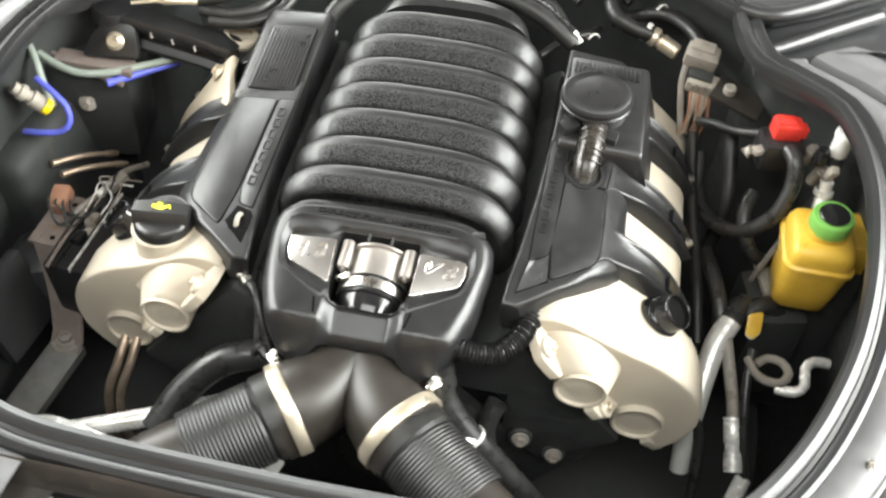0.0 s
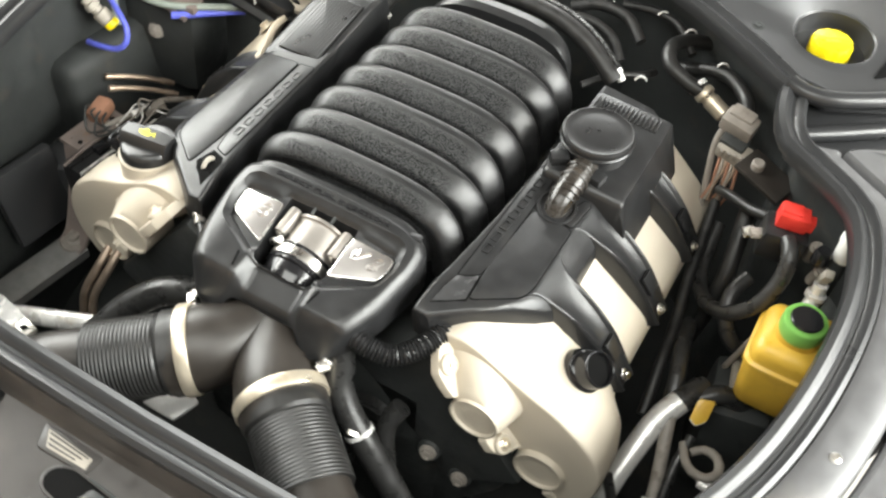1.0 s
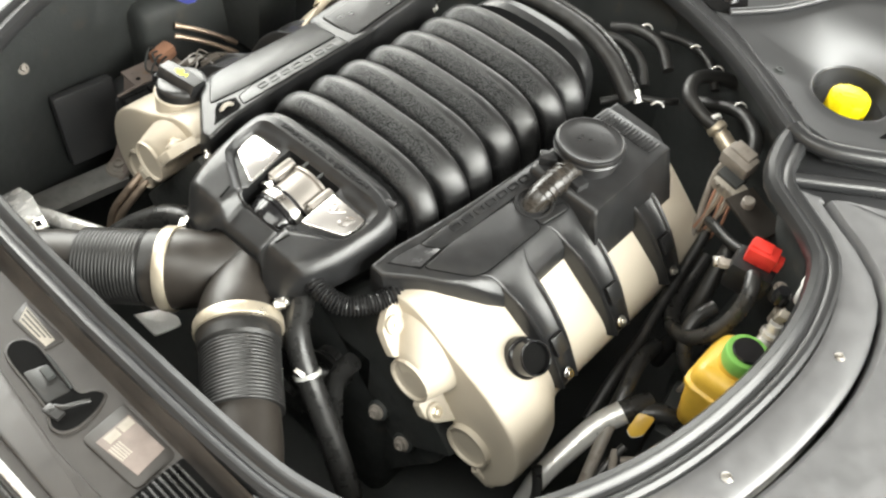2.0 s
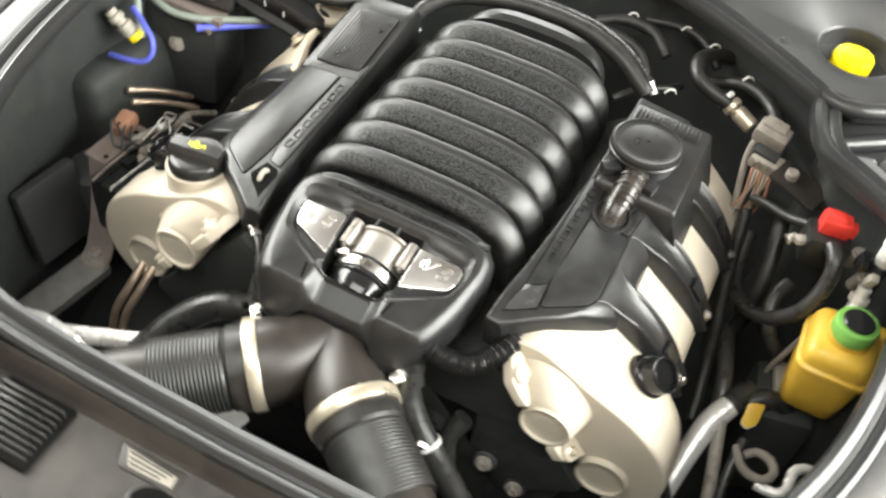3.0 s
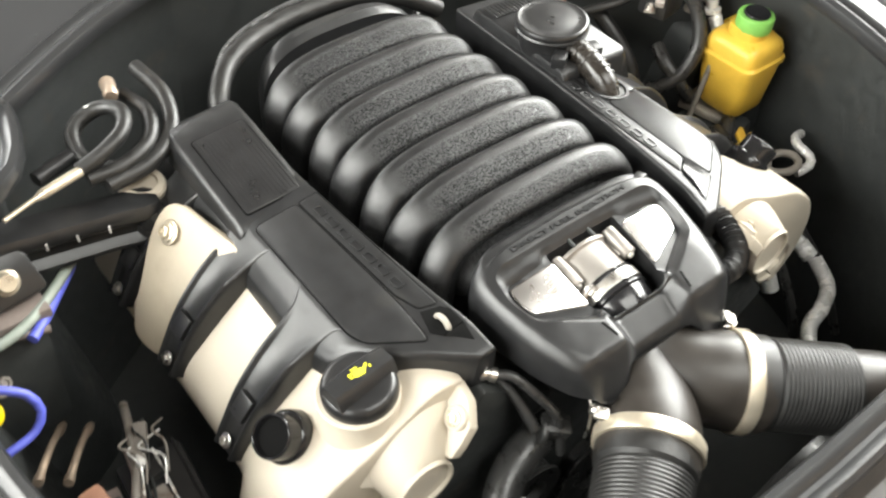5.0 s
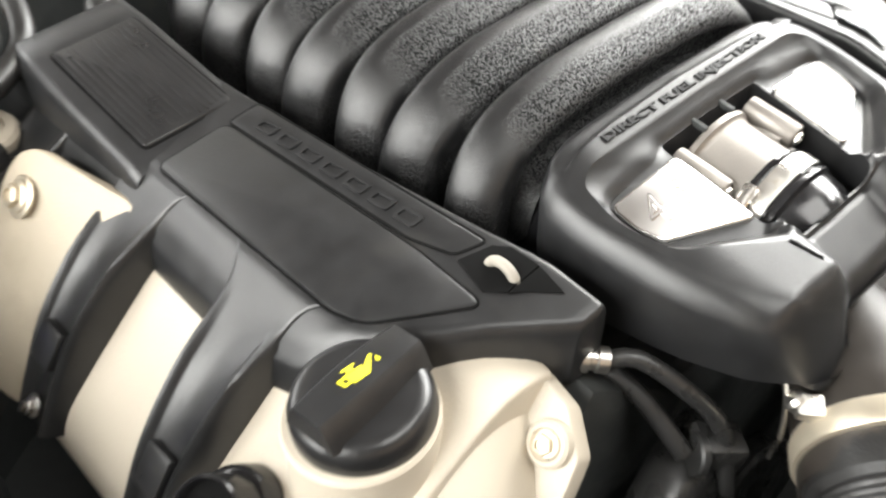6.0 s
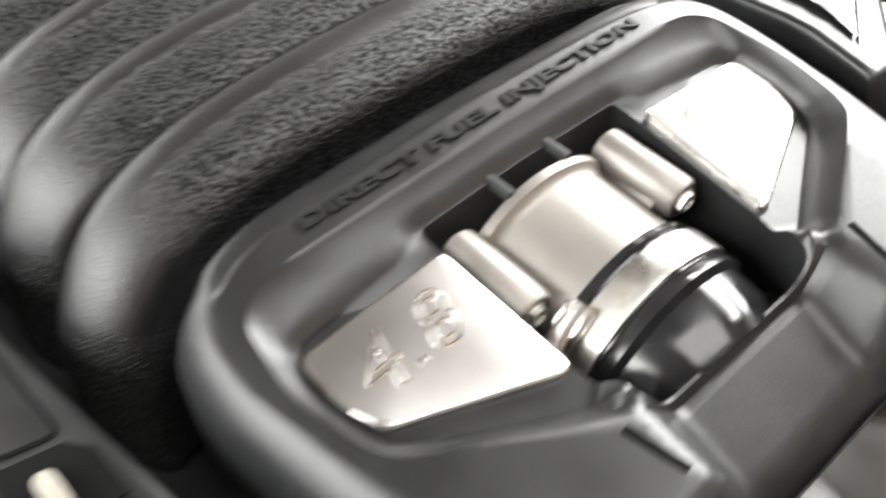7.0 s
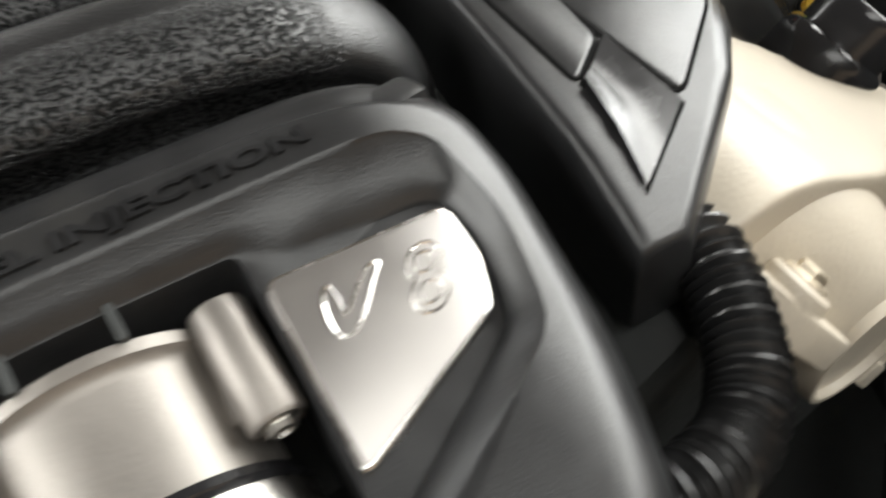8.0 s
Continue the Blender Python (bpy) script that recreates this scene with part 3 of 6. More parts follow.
def throttle_cover():
    c = thing("throttle_cover", "satin black plastic throttle cover with two aluminium badges", "engine cover")
    bm = bmesh.new()
    o = star(rounded(OUT, 0.014))
    r = star(rounded(RIDGE, 0.014))
    h = star(rounded(HOLLOW, 0.010))
    b = star(rounded(BED, 0.006))
    w = star(rounded(WINDOW, 0.003))

    def seat(p):
        k = ease((0.050 - abs(p.x)) / 0.008) * ease((-0.058 - p.y) / 0.012)
        return recess(p.x, p.y) + (crown(p.x, p.y) + 0.0004 - recess(p.x, p.y)) * k

    def low(p):
        k = ease((0.060 - abs(p.x)) / 0.02) * ease((-0.08 - p.y) / 0.02)
        return -0.060 + 0.012 * k
    def rear(p):
        return ease((p.y - 0.024) / 0.006) * ease((0.112 - abs(p.x)) / 0.008)
    rings = [[Vector((p.x * 0.985, p.y, low(p))) for p in o],
             [Vector((p.x, p.y, 0.5 * low(p) + 0.5 * (crown(p.x, p.y) - 0.014))) for p in o],
             *[[Vector((p.x, p.y, crown(p.x, p.y) - side - (ledge - side) * rear(p))) for p in (a.lerp(d, q) for a, d in zip(o, r))] for q, side, ledge in
               ((0.06, 0.011, 0.0078), (0.16, 0.0078, 0.0058), (0.32, 0.0045, 0.0052), (0.55, 0.0021, 0.0048), (0.74, 0.0008, 0.0044), (0.82, 0.0005, 0.0036), (0.90, 0.0002, 0.0012))],
             [Vector((p.x, p.y, crown(p.x, p.y))) for p in r],
             *[[Vector((p.x, p.y, crown(p.x, p.y) - 0.0004 * q)) for p in (a.lerp(d, q) for a, d in zip(r, h))] for q in (0.12, 0.24, 0.36, 0.48, 0.60, 0.72, 0.84, 0.93)],
             [Vector((p.x, p.y, crown(p.x, p.y) - 0.0016)) for p in h],
             [Vector((p.x, p.y, 0.45 * crown(p.x, p.y) + 0.55 * seat(p))) for p in (a.lerp(d, 0.5) for a, d in zip(h, b))],
             [Vector((p.x, p.y, seat(p) + 0.0005)) for p in (a.lerp(d, 0.93) for a, d in zip(h, b))],
             [Vector((p.x, p.y, seat(p) - 0.0012)) for p in b],
             [Vector((p.x, p.y, seat(p) - 0.0016)) for p in w],
             [Vector((p.x, p.y, seat(p) - 0.03)) for p in w]]
    loft(bm, rings, cap=False)
    part("cover_shell", bm, M_BLACK, c, angle=50)
    # two black strips on the front lobes, painting the shade of slots
    for s in (-1, 1):
        bm = bmesh.new()
        pts = [(0.0545 * s, -0.079), (0.0505 * s, -0.0975)]
        d = Vector((pts[1][0] - pts[0][0], pts[1][1] - pts[0][1])).normalized()
        nrm = Vector((-d.y, d.x)) * 0.0014
        ends = np.linspace(0, 1, 7)
        poly = [Vector(pts[0]).lerp(Vector(pts[1]), k) - nrm for k in ends] + [Vector(pts[1]).lerp(Vector(pts[0]), k) + nrm for k in ends]
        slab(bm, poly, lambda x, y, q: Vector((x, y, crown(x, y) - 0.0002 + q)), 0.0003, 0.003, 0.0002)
        part("vent_slot_shade", bm, M_HOLE_SHADE, c, "black strip painted in place of a narrow slot's shade")
        # raised tab at one rear corner
        if s < 0:
            continue
        bm = bmesh.new()
        box(bm, (0.109 * s, 0.0335, 0.0055), (0.016, 0.012, 0.007), (-8, 8 * s, 14), 0.003)
        part("corner_tab", bm, M_BLACK, c)
    # lettering on the rear band
    ang = math.atan(0.212)

    def band(x, y, q):
        return Vector((x, 0.0275 + y * math.cos(ang), crown(0, 0.0275) + y * math.sin(ang) + 0.0003 + q))
    bm = text_mesh("DIRECT FUEL INJECTION", 0.0072, 0.0006, band, -0.00024)
    xs = [v.co.x for v in bm.verts]
    k = 0.155 / (max(xs) - min(xs))
    for v in bm.verts:
        v.co.x *= k
    part("lettering", bm, M_LETTER, c, "raised black letters reading DIRECT FUEL INJECTION")
    # the badges
    for s, words in ((-1, "4.8"), (1, "V8")):
        poly = [(0.0480, -0.0005), (0.0462, -0.0548), (0.0985, -0.0325), (0.1035, -0.019), (0.1035, -0.0035), (0.101, -0.0005)]
        poly = [(x * s, y) for x, y in poly]
        poly = rounded(poly, 0.0045, 4)
        area = sum(a[0] * b2[1] - b2[0] * a[1] for a, b2 in zip(poly, poly[1:] + poly[:1]))
        if area < 0:
            poly = poly[::-1]

        def plate_at(x, y, q):
            return Vector((x, y, recess(x, y) + q))
        bm = bmesh.new()
        slab(bm, inset(poly, 0.0012), plate_at, 0.0020, 0.003, 0.0004)
        badge = part("badge", bm, M_PLATE, c, "brushed aluminium badge engraved " + words)
        bm = bmesh.new()
        slab(bm, poly, plate_at, 0.0017, 0.004, 0.0011)
        part("badge_rim", bm, M_FIGURE, badge, "polished bevelled rim")

        def writing(x, y, q, s=s):
            return plate_at(0.0755 * s + x, -0.0185 + y, 0.0021 + q)
        for k, letter in enumerate(words):
            if letter == ".":
                bm = bmesh.new()
                box(bm, writing(-0.0015, -0.0065, 0.0003), (0.003, 0.003, 0.001), bevel=0.0004)
            elif letter == "V":
                # script letter: a short thick stroke and a long thin one
                bm = bmesh.new()
                loop = smooth_path([(-0.0165, 0.0060, 0), (-0.0150, 0.0088, 0), (-0.0130, 0.0096, 0), (-0.0126, 0.0050, 0), (-0.0128, 0.0010, 0), (-0.0095, 0.0035, 0), (-0.0040, 0.0082, 0), (-0.0002, 0.0104, 0), (0.0016, 0.0096, 0), (-0.0030, 0.0050, 0), (-0.0090, -0.0012, 0), (-0.0140, -0.0044, 0), (-0.0172, -0.0034, 0), (-0.0176, 0.0010, 0), (-0.0165, 0.0060, 0)], 0.0012)
                tube(bm, [writing(p.x, p.y, 0) for p in loop], 0.00055, 0.002, 6, False)
            else:
                off = {"4": -0.0110, "8": 0.0110}[letter]
                tilt = 0.18 if s < 0 else 0.35
                bm = text_mesh(letter, 0.0262, 0.0, lambda x, y, q: writing(x + off + tilt * y, y, q - 0.0002), 0.0, 0.00055)
            part("figure", bm, M_FIGURE, badge)


throttle_cover()


def throttle_unit():
    t = thing("air_throttle", "bare cast aluminium throttle body with steel hose clamp", "throttle")
    ax = Vector((0, -math.cos(radians(9)), -math.sin(radians(9))))
    o = Vector((0, 0.014, -0.0385))
    bm = bmesh.new()
    lathe(bm, o, ax, [(0.0, 0.004), (0.0402, 0.004), (0.0415, 0.005), (0.0415, 0.0085), (0.0395, 0.0095), (0.0385, 0.011), (0.0378, 0.013), (0.0372, 0.046), (0.0, 0.046)], 56)
    for s in (-1, 1):
        lathe(bm, Vector((0.0365 * s, 0.006, -0.0105)), ax, [(0.0, 0), (0.0078, 0), (0.0082, 0.002), (0.0080, 0.034), (0.0068, 0.0355), (0.0068, 0.034), (0.0, 0.034)], 20)
        box(bm, (0.033 * s, -0.008, -0.019), (0.012, 0.03, 0.014), (9, 30 * s, 0), 0.002)
    part("housing", bm, M_ALU, t)
    for s in (-1, 1):
        bm = bmesh.new()
        bolt(bm, Vector((0.0365 * s, 0.006, -0.0105)) + ax * 0.034, ax, 0.0042, 0.004)
        part("housing_screw", bm, M_STEEL, t)
        bm = bmesh.new()
        box(bm, (0.0135 * s, 0.0085, 0.0005), (0.0028, 0.012, 0.004), (9, 0, 0), 0.0008)
        part("flange_tang", bm, M_DARK, t)
    bm = bmesh.new()
    lathe(bm, o, ax, [(0.036, 0.044), (0.0398, 0.0445), (0.0404, 0.047), (0.0392, 0.0485), (0.0388, 0.062), (0.0400, 0.0635), (0.0405, 0.067), (0.0375, 0.069), (0.0365, 0.080), (0.033, 0.088), (0.0, 0.088)], 56)
    part("rubber_sleeve", bm, M_GLOSS, t, "black rubber sleeve")
    bm = bmesh.new()
    lathe(bm, o, ax, [(0.0385, 0.0495), (0.0405, 0.0495), (0.0408, 0.051), (0.0408, 0.0595), (0.0405, 0.061), (0.0385, 0.061)], 56)
    a = Vector((-0.030, -0.0395, -0.0155))
    box(bm, a, (0.010, 0.009, 0.008), (9, -40, 0), 0.0015)
    lathe(bm, a + Vector((-0.009, 0, -0.006)), (0.75, 0, 0.55), [(0, 0), (0.0045, 0), (0.0045, 0.016), (0, 0.016)], 12)
    part("hose_clamp", bm, M_STEEL, t, "bright steel hose clamp")


throttle_unit()


def y_duct():
    d = thing("intake_duct", "black moulded rubber Y-shaped air intake duct with two clamps", "air duct")
    for s in (-1, 1):
        bm = bmesh.new()
        pts = [(0.010 * s, -0.066, -0.070), (0.017 * s, -0.102, -0.088), (0.034 * s, -0.138, -0.097), (0.060 * s, -0.167, -0.101), (0.080 * s, -0.183, -0.106)]
        tube(bm, pts, lambda q, l: 0.0335 + 0.0175 * ease(q / (0.8 * l)), 0.006, 40)
        part("duct_arm", bm, M_DUCT, d)
        ax = Vector((0.79 * s, -0.605, -0.12)).normalized()
        c0 = Vector((0.058 * s, -0.166, -0.100))
        # clamp band and its screw
        bm = bmesh.new()
        lathe(bm, c0, ax, [(0.0505, 0.0), (0.0535, 0.0), (0.0542, 0.0015), (0.0542, 0.0135), (0.0535, 0.015), (0.0505, 0.015)], 56)
        clamp = part("band_clamp", bm, M_BAND, d, "pale steel band clamp")
        b = Vector((0.091 * s, -0.1275, -0.071 + 0.006 * (s > 0)))
        bm = bmesh.new()
        box(bm, b, (0.012, 0.014, 0.010), (0, 20 * s, -40 * s), 0.002)
        lathe(bm, b + Vector((-0.004 * s, -0.003, -0.006)), (0.4 * s, 0.7, 0.5), [(0, 0), (0.0065, 0), (0.0065, 0.015), (0.0045, 0.017), (0, 0.017)], 14)
        part("clamp_screw", bm, M_STEEL, clamp)
        # lip beyond the band, bellows, smooth pipe
        bm = bmesh.new()
        start, n_ribs, pitch = 0.028, 18, 0.0045
        prof = [(0.046, 0.0), (0.0495, 0.004), (0.0495, 0.022), (0.046, 0.026)]
        for k in range(n_ribs):
            h = start + k * pitch
            prof += [(0.0470, h), (0.0477, h + 0.0009), (0.0480, h + 0.0019), (0.0477, h + 0.0029), (0.0470, h + 0.0038)]
        lathe(bm, c0 + ax * 0.012, ax, prof, 44)
        part("bellows", bm, M_HOSE, d, "black rubber bellows")
        bm = bmesh.new()
        e = c0 + ax * (0.012 + start + n_ribs * pitch)
        tube(bm, [e - ax * 0.006, e + ax * 0.05, e + ax * 0.10 + Vector((0.01 * s, -0.02, -0.012)), e + ax * 0.17 + Vector((0.01 * s, -0.05, -0.03))], 0.0425, 0.01, 36)
        part("end_pipe", bm, M_DUCT, d)


y_duct()

# ---- engine: valve covers ----
def bank(s, u, w, y):
    """From a cylinder bank's own axes (u down its slope, w out of it, y along the engine)."""
    return Vector(((0.64 * u + 0.77 * w) * s, y, -0.77 * u + 0.64 * w))


BANK_OUT = 0.77, 0.64


def valve_cover(s):
    v = thing("valve_cover", "cream painted cast valve cover" + (" with oil filler neck" if s < 0 else ""), "valve cover", group="valve covers")
    back = [(0.150, 0.070), (0.150, 0.120), (0.158, 0.142), (0.175, 0.157), (0.200, 0.167), (0.240, 0.1755), (0.290, 0.1835), (0.335, 0.1885), (0.358, 0.184), (0.377, 0.169), (0.388, 0.142), (0.391, 0.105), (0.392, 0.070)]
    nose = [(0.150, 0.070), (0.150, 0.118), (0.158, 0.138), (0.175, 0.152), (0.200, 0.162), (0.240, 0.179), (0.290, 0.206), (0.345, 0.216), (0.382, 0.207), (0.414, 0.185), (0.436, 0.152), (0.444, 0.110), (0.442, 0.070)]
    back = [(u, max(w, 0.110)) for u, w in back]
    nose = [(u, max(w, 0.110)) for u, w in nose]
    mid = Vector((0.285, 0.112))
    bm = bmesh.new()
    rings = []
    ys = [-0.0345, -0.0344, -0.0337, -0.032, -0.0285, -0.022, 0.0, 0.02, 0.045, 0.06, 0.075, 0.09] + list(np.linspace(0.11, 0.44, 12))
    ks = [0.90, 0.955, 0.973, 0.985, 0.993, 0.998, 1.0, 1.0, 1.0] + [1.0] * 15
    for y, k in zip(ys, ks):
        t = ease((y - 0.028) / 0.058)
        ring = []
        for a, b in zip(rounded(nose, 0.02, 2)[3:-3], rounded(back, 0.02, 2)[3:-3]):
            p = a.lerp(b, t)
            ring.append(bank(s, *(mid + Vector(((p.x - mid.x) * (0.5 + 0.5 * k), (p.y - mid.y) * k))), y))
        rings.append(ring)
    loft(bm, rings)
    # arch that swells forward to the inner cam plug
    rings = []
    for q in np.linspace(0, 1, 17):
        y = -0.067 + 0.085 * q
        g = math.sin(min(1, q / 0.65) * math.pi / 2)
        f = math.sin(min(1, q / 0.85) * math.pi / 2)
        rin, rout, rw = 0.0320 + 0.054 * g, 0.0320 + 0.011 * f, 0.0415 + 0.0200 * f
        rings.append([bank(s, 0.250 - (rin if math.cos(a) > 0 else rout) * math.copysign(abs(math.cos(a)) ** 0.86, math.cos(a)), 0.110 + rw * abs(math.sin(a)) ** 0.84, y) for a in np.linspace(0, math.pi, 33)])
    loft(bm, rings)
    part("casting", bm, M_CREAM, v, angle=50)
    # round cam plugs at the front end
    for u, w, y, r in ((0.250, 0.1205, -0.0690, 0.0305), (0.371, 0.1240, -0.0405, 0.0320)):
        bm = bmesh.new()
        lathe(bm, bank(s, u, w, y), (0, -1, 0.0), [(r * 1.03, -0.05), (r * 1.03, -0.001), (r * 1.0, 0.002), (r * 0.92, 0.002), (r * 0.90, 0.0012), (r * 0.885, -0.0016), (r * 0.83, -0.0024), (r * 0.4, -0.0020), (0, -0.0018)], 48)
        part("cam_plug", bm, M_CREAM, v)
    # flange along the joint with the head
    bm = bmesh.new()
    poly = rounded([(0.156, 0.43), (0.153, -0.024), (0.160, -0.052), (0.178, -0.070), (0.198, -0.0725), (0.214, -0.0725), (0.220, -0.060), (0.279, -0.060), (0.285, -0.0715), (0.304, -0.0715), (0.320, -0.060), (0.330, -0.0435), (0.338, -0.030), (0.406, -0.030), (0.414, -0.040), (0.449, -0.030), (0.452, 0.045), (0.403, 0.085), (0.402, 0.43)], 0.003)
    slab(bm, poly, lambda a, b2, q: bank(s, a, 0.118 + q, b2), 0.0, 0.013, 0.002)
    part("front_flange", bm, M_CREAM, v)
    out = Vector((BANK_OUT[0] * s, 0, BANK_OUT[1]))
    for u, y in ((0.180, -0.0535), (0.305, -0.0565)):
        p = bank(s, u, 0.1165, y)
        bm = bmesh.new()
        lathe(bm, p, out, [(0.0128, 0), (0.0122, 0.006), (0.0105, 0.0075), (0, 0.0075)], 24)
        boss = part("screw_boss", bm, M_CREAM, v)
        bm = bmesh.new()
        bolt(bm, p + out * 0.0072, out, 0.0062, 0.006)
        part("flange_screw", bm, M_BAND, boss)
    # side screws low on the outer edge
    for y in (0.05, 0.155, 0.28, 0.40):
        bm = bmesh.new()
        lathe(bm, bank(s, 0.385, 0.125, y), (BANK_OUT[0] * s, 0, BANK_OUT[1]), [(0, 0), (0.011, 0), (0.011, 0.016), (0.009, 0.018), (0, 0.018)], 20)
        boss = part("screw_boss", bm, M_CREAM, v)
        bm = bmesh.new()
        bolt(bm, bank(s, 0.385, 0.125, y) + Vector((BANK_OUT[0] * s, 0, BANK_OUT[1])) * 0.0175, (BANK_OUT[0] * s, 0, BANK_OUT[1]), 0.006, 0.006)
        part("side_screw", bm, M_STEEL, boss)
    if s < 0:
        bm = bmesh.new()
        lathe(bm, (-0.2690, 0.0120, -0.085), (-0.06, 0, 1), [(0.060, -0.025), (0.0500, -0.004), (0.0440, 0.008), (0.0412, 0.018), (0.0395, 0.040), (0.040, 0.0445), (0.0385, 0.0465), (0.035, 0.046), (0, 0.044)], 48)
        part("filler_neck", bm, M_CREAM, v)
    # head casting under the cover
    bm = bmesh.new()
    box(bm, (0, 0, 0), (0.24, 0.50, 0.13), (0, 0, 0), 0.01)
    for q in bm.verts:
        q.co = bank(s, 0.272 + q.co.x, 0.025 + q.co.z, 0.20 + q.co.y)
    part("cylinder_head", bm, M_DARK, v)
    return v


for side in (-1, 1):
    valve_cover(side)


def oil_cap():
    c = thing("oil_cap", "black plastic oil filler cap with a yellow oil can sign", "oil cap")
    ax = Vector((-0.06, 0, 1)).normalized()
    o = Vector((-0.2695, 0.0115, -0.040))
    bm = bmesh.new()
    lathe(bm, o, ax, [(0, -0.004), (0.0362, -0.003), (0.0368, 0.003), (0.0362, 0.010), (0.0345, 0.0145), (0.031, 0.017), (0.028, 0.0175), (0, 0.0175)], 56)
    part("cap_body", bm, M_PANEL, c)
    # grip bar across the cap
    turn = radians(6)
    bm = bmesh.new()
    rings = []
    for q in np.linspace(-1, 1, 15):
        wid = 0.0135 - 0.0015 * q * q
        top = 0.0305 - 0.0015 * q * q
        xs = 0.0335 * q
        prof = [(-wid - 0.004, 0.014), (-wid - 0.0015, 0.019), (-wid + 0.001, top - 0.003), (-wid + 0.004, top), (wid - 0.004, top), (wid - 0.001, top - 0.003), (wid + 0.0015, 0.019), (wid + 0.004, 0.014)]
        rings.append([o + Vector(((xs * math.cos(turn) - a * math.sin(turn)), (xs * math.sin(turn) + a * math.cos(turn)), h)) for a, h in prof])
    loft(bm, rings)
    part("grip", bm, M_BLACK, c)
    # oil can sign
    rot = turn - 0.12

    def sign(x, y, q):
        return o + Vector((x * math.cos(rot) - y * math.sin(rot), x * math.sin(rot) + y * math.cos(rot), 0.0306 + q))
    bm = bmesh.new()
    can = [(-0.0072, 0.0022), (-0.0052, -0.0046), (0.0038, -0.0046), (0.0112, 0.0042), (0.0096, 0.0050), (0.0040, 0.0006), (0.0030, 0.0022)]
    knob = [(-0.0042, 0.0018), (-0.0006, 0.0018), (-0.0006, 0.0044), (0.0012, 0.0044), (0.0012, 0.0056), (-0.0060, 0.0056), (-0.0060, 0.0044), (-0.0042, 0.0044)]
    grip_loop = [(-0.0070, 0.0016), (-0.0112, 0.0016), (-0.0098, -0.0034), (-0.0055, -0.0034), (-0.0058, -0.0022), (-0.0088, -0.0022), (-0.0094, 0.0004), (-0.0068, 0.0004)]
    drop = [(0.0118, 0.0022), (0.0106, -0.0004), (0.0118, -0.0016), (0.0130, -0.0004)]
    for shape in (can, knob, grip_loop, drop):
        loft(bm, [[sign(x, y, -0.0006) for x, y in shape], [sign(x, y, 0.0002) for x, y in shape]])
    part("oil_sign", bm, M_YPRINT, c, "yellow printed oil can")


oil_cap()


def cam_plug(s):
    """Camshaft sensor standing on a valve cover."""
    c = thing("cam_sensor", "gloss black round camshaft sensor on the valve cover", "sensor", group="cam sensors")
    d = Vector((0.62 * s, -0.10, 0.77)).normalized()
    at = Vector((0.355 * s, 0.0365, -0.0665)) - d * 0.05
    bm = bmesh.new()
    lathe(bm, at, d, [(0.0275, 0.0), (0.0265, 0.022), (0.0250, 0.0265), (0.0222, 0.0285), (0.0218, 0.030), (0.0218, 0.044), (0.0210, 0.047), (0.0201, 0.0478), (0.0195, 0.0474), (0.0186, 0.0460), (0.0184, 0.040), (0.0, 0.040)], 40)
    part("sensor_body", bm, M_GLOSS, c)
    # black disc in the recess paints the bore's deep shade
    bm = bmesh.new()
    lathe(bm, at, d, [(0, 0.036), (0.0184, 0.036), (0.0184, 0.0405), (0, 0.0405)], 32)
    part("sensor_bore_shade", bm, M_HOLE_SHADE, c, "black disc that paints the shade of the sunken bore")
    bm = bmesh.new()
    box(bm, at + d * 0.018 + Vector((-0.021 * s, 0.002, 0.002)), (0.014, 0.016, 0.012), (0, -40 * s, 0), 0.003)
    part("sensor_foot", bm, M_BLACK, c)


for side in (-1, 1):
    cam_plug(side)


# ---- engine: bank covers beside the manifold ----
def lerp_table(table, y):
    for (a, p), (b, q) in zip(table, table[1:]):
        if y <= b:
            k = max(0, min(1, (y - a) / (b - a)))
            return p + (q - p) * k
    return table[-1][1]


INNER = [(-0.035, 0.1475), (0.0, 0.151), (0.05, 0.157), (0.13, 0.164), (0.25, 0.170), (0.43, 0.174)]
OUTER = [(-0.035, 0.1685), (0.008, 0.225), (0.045, 0.261), (0.062, 0.274), (0.085, 0.279), (0.23, 0.276), (0.43, 0.276)]


def cover_top(x, y):
    z = -0.010 - 0.11 * (x - 0.16)
    z -= 0.75 * max(0, x - 0.249) ** 1.0
    z -= 0.27 * max(0, -y)
    return z


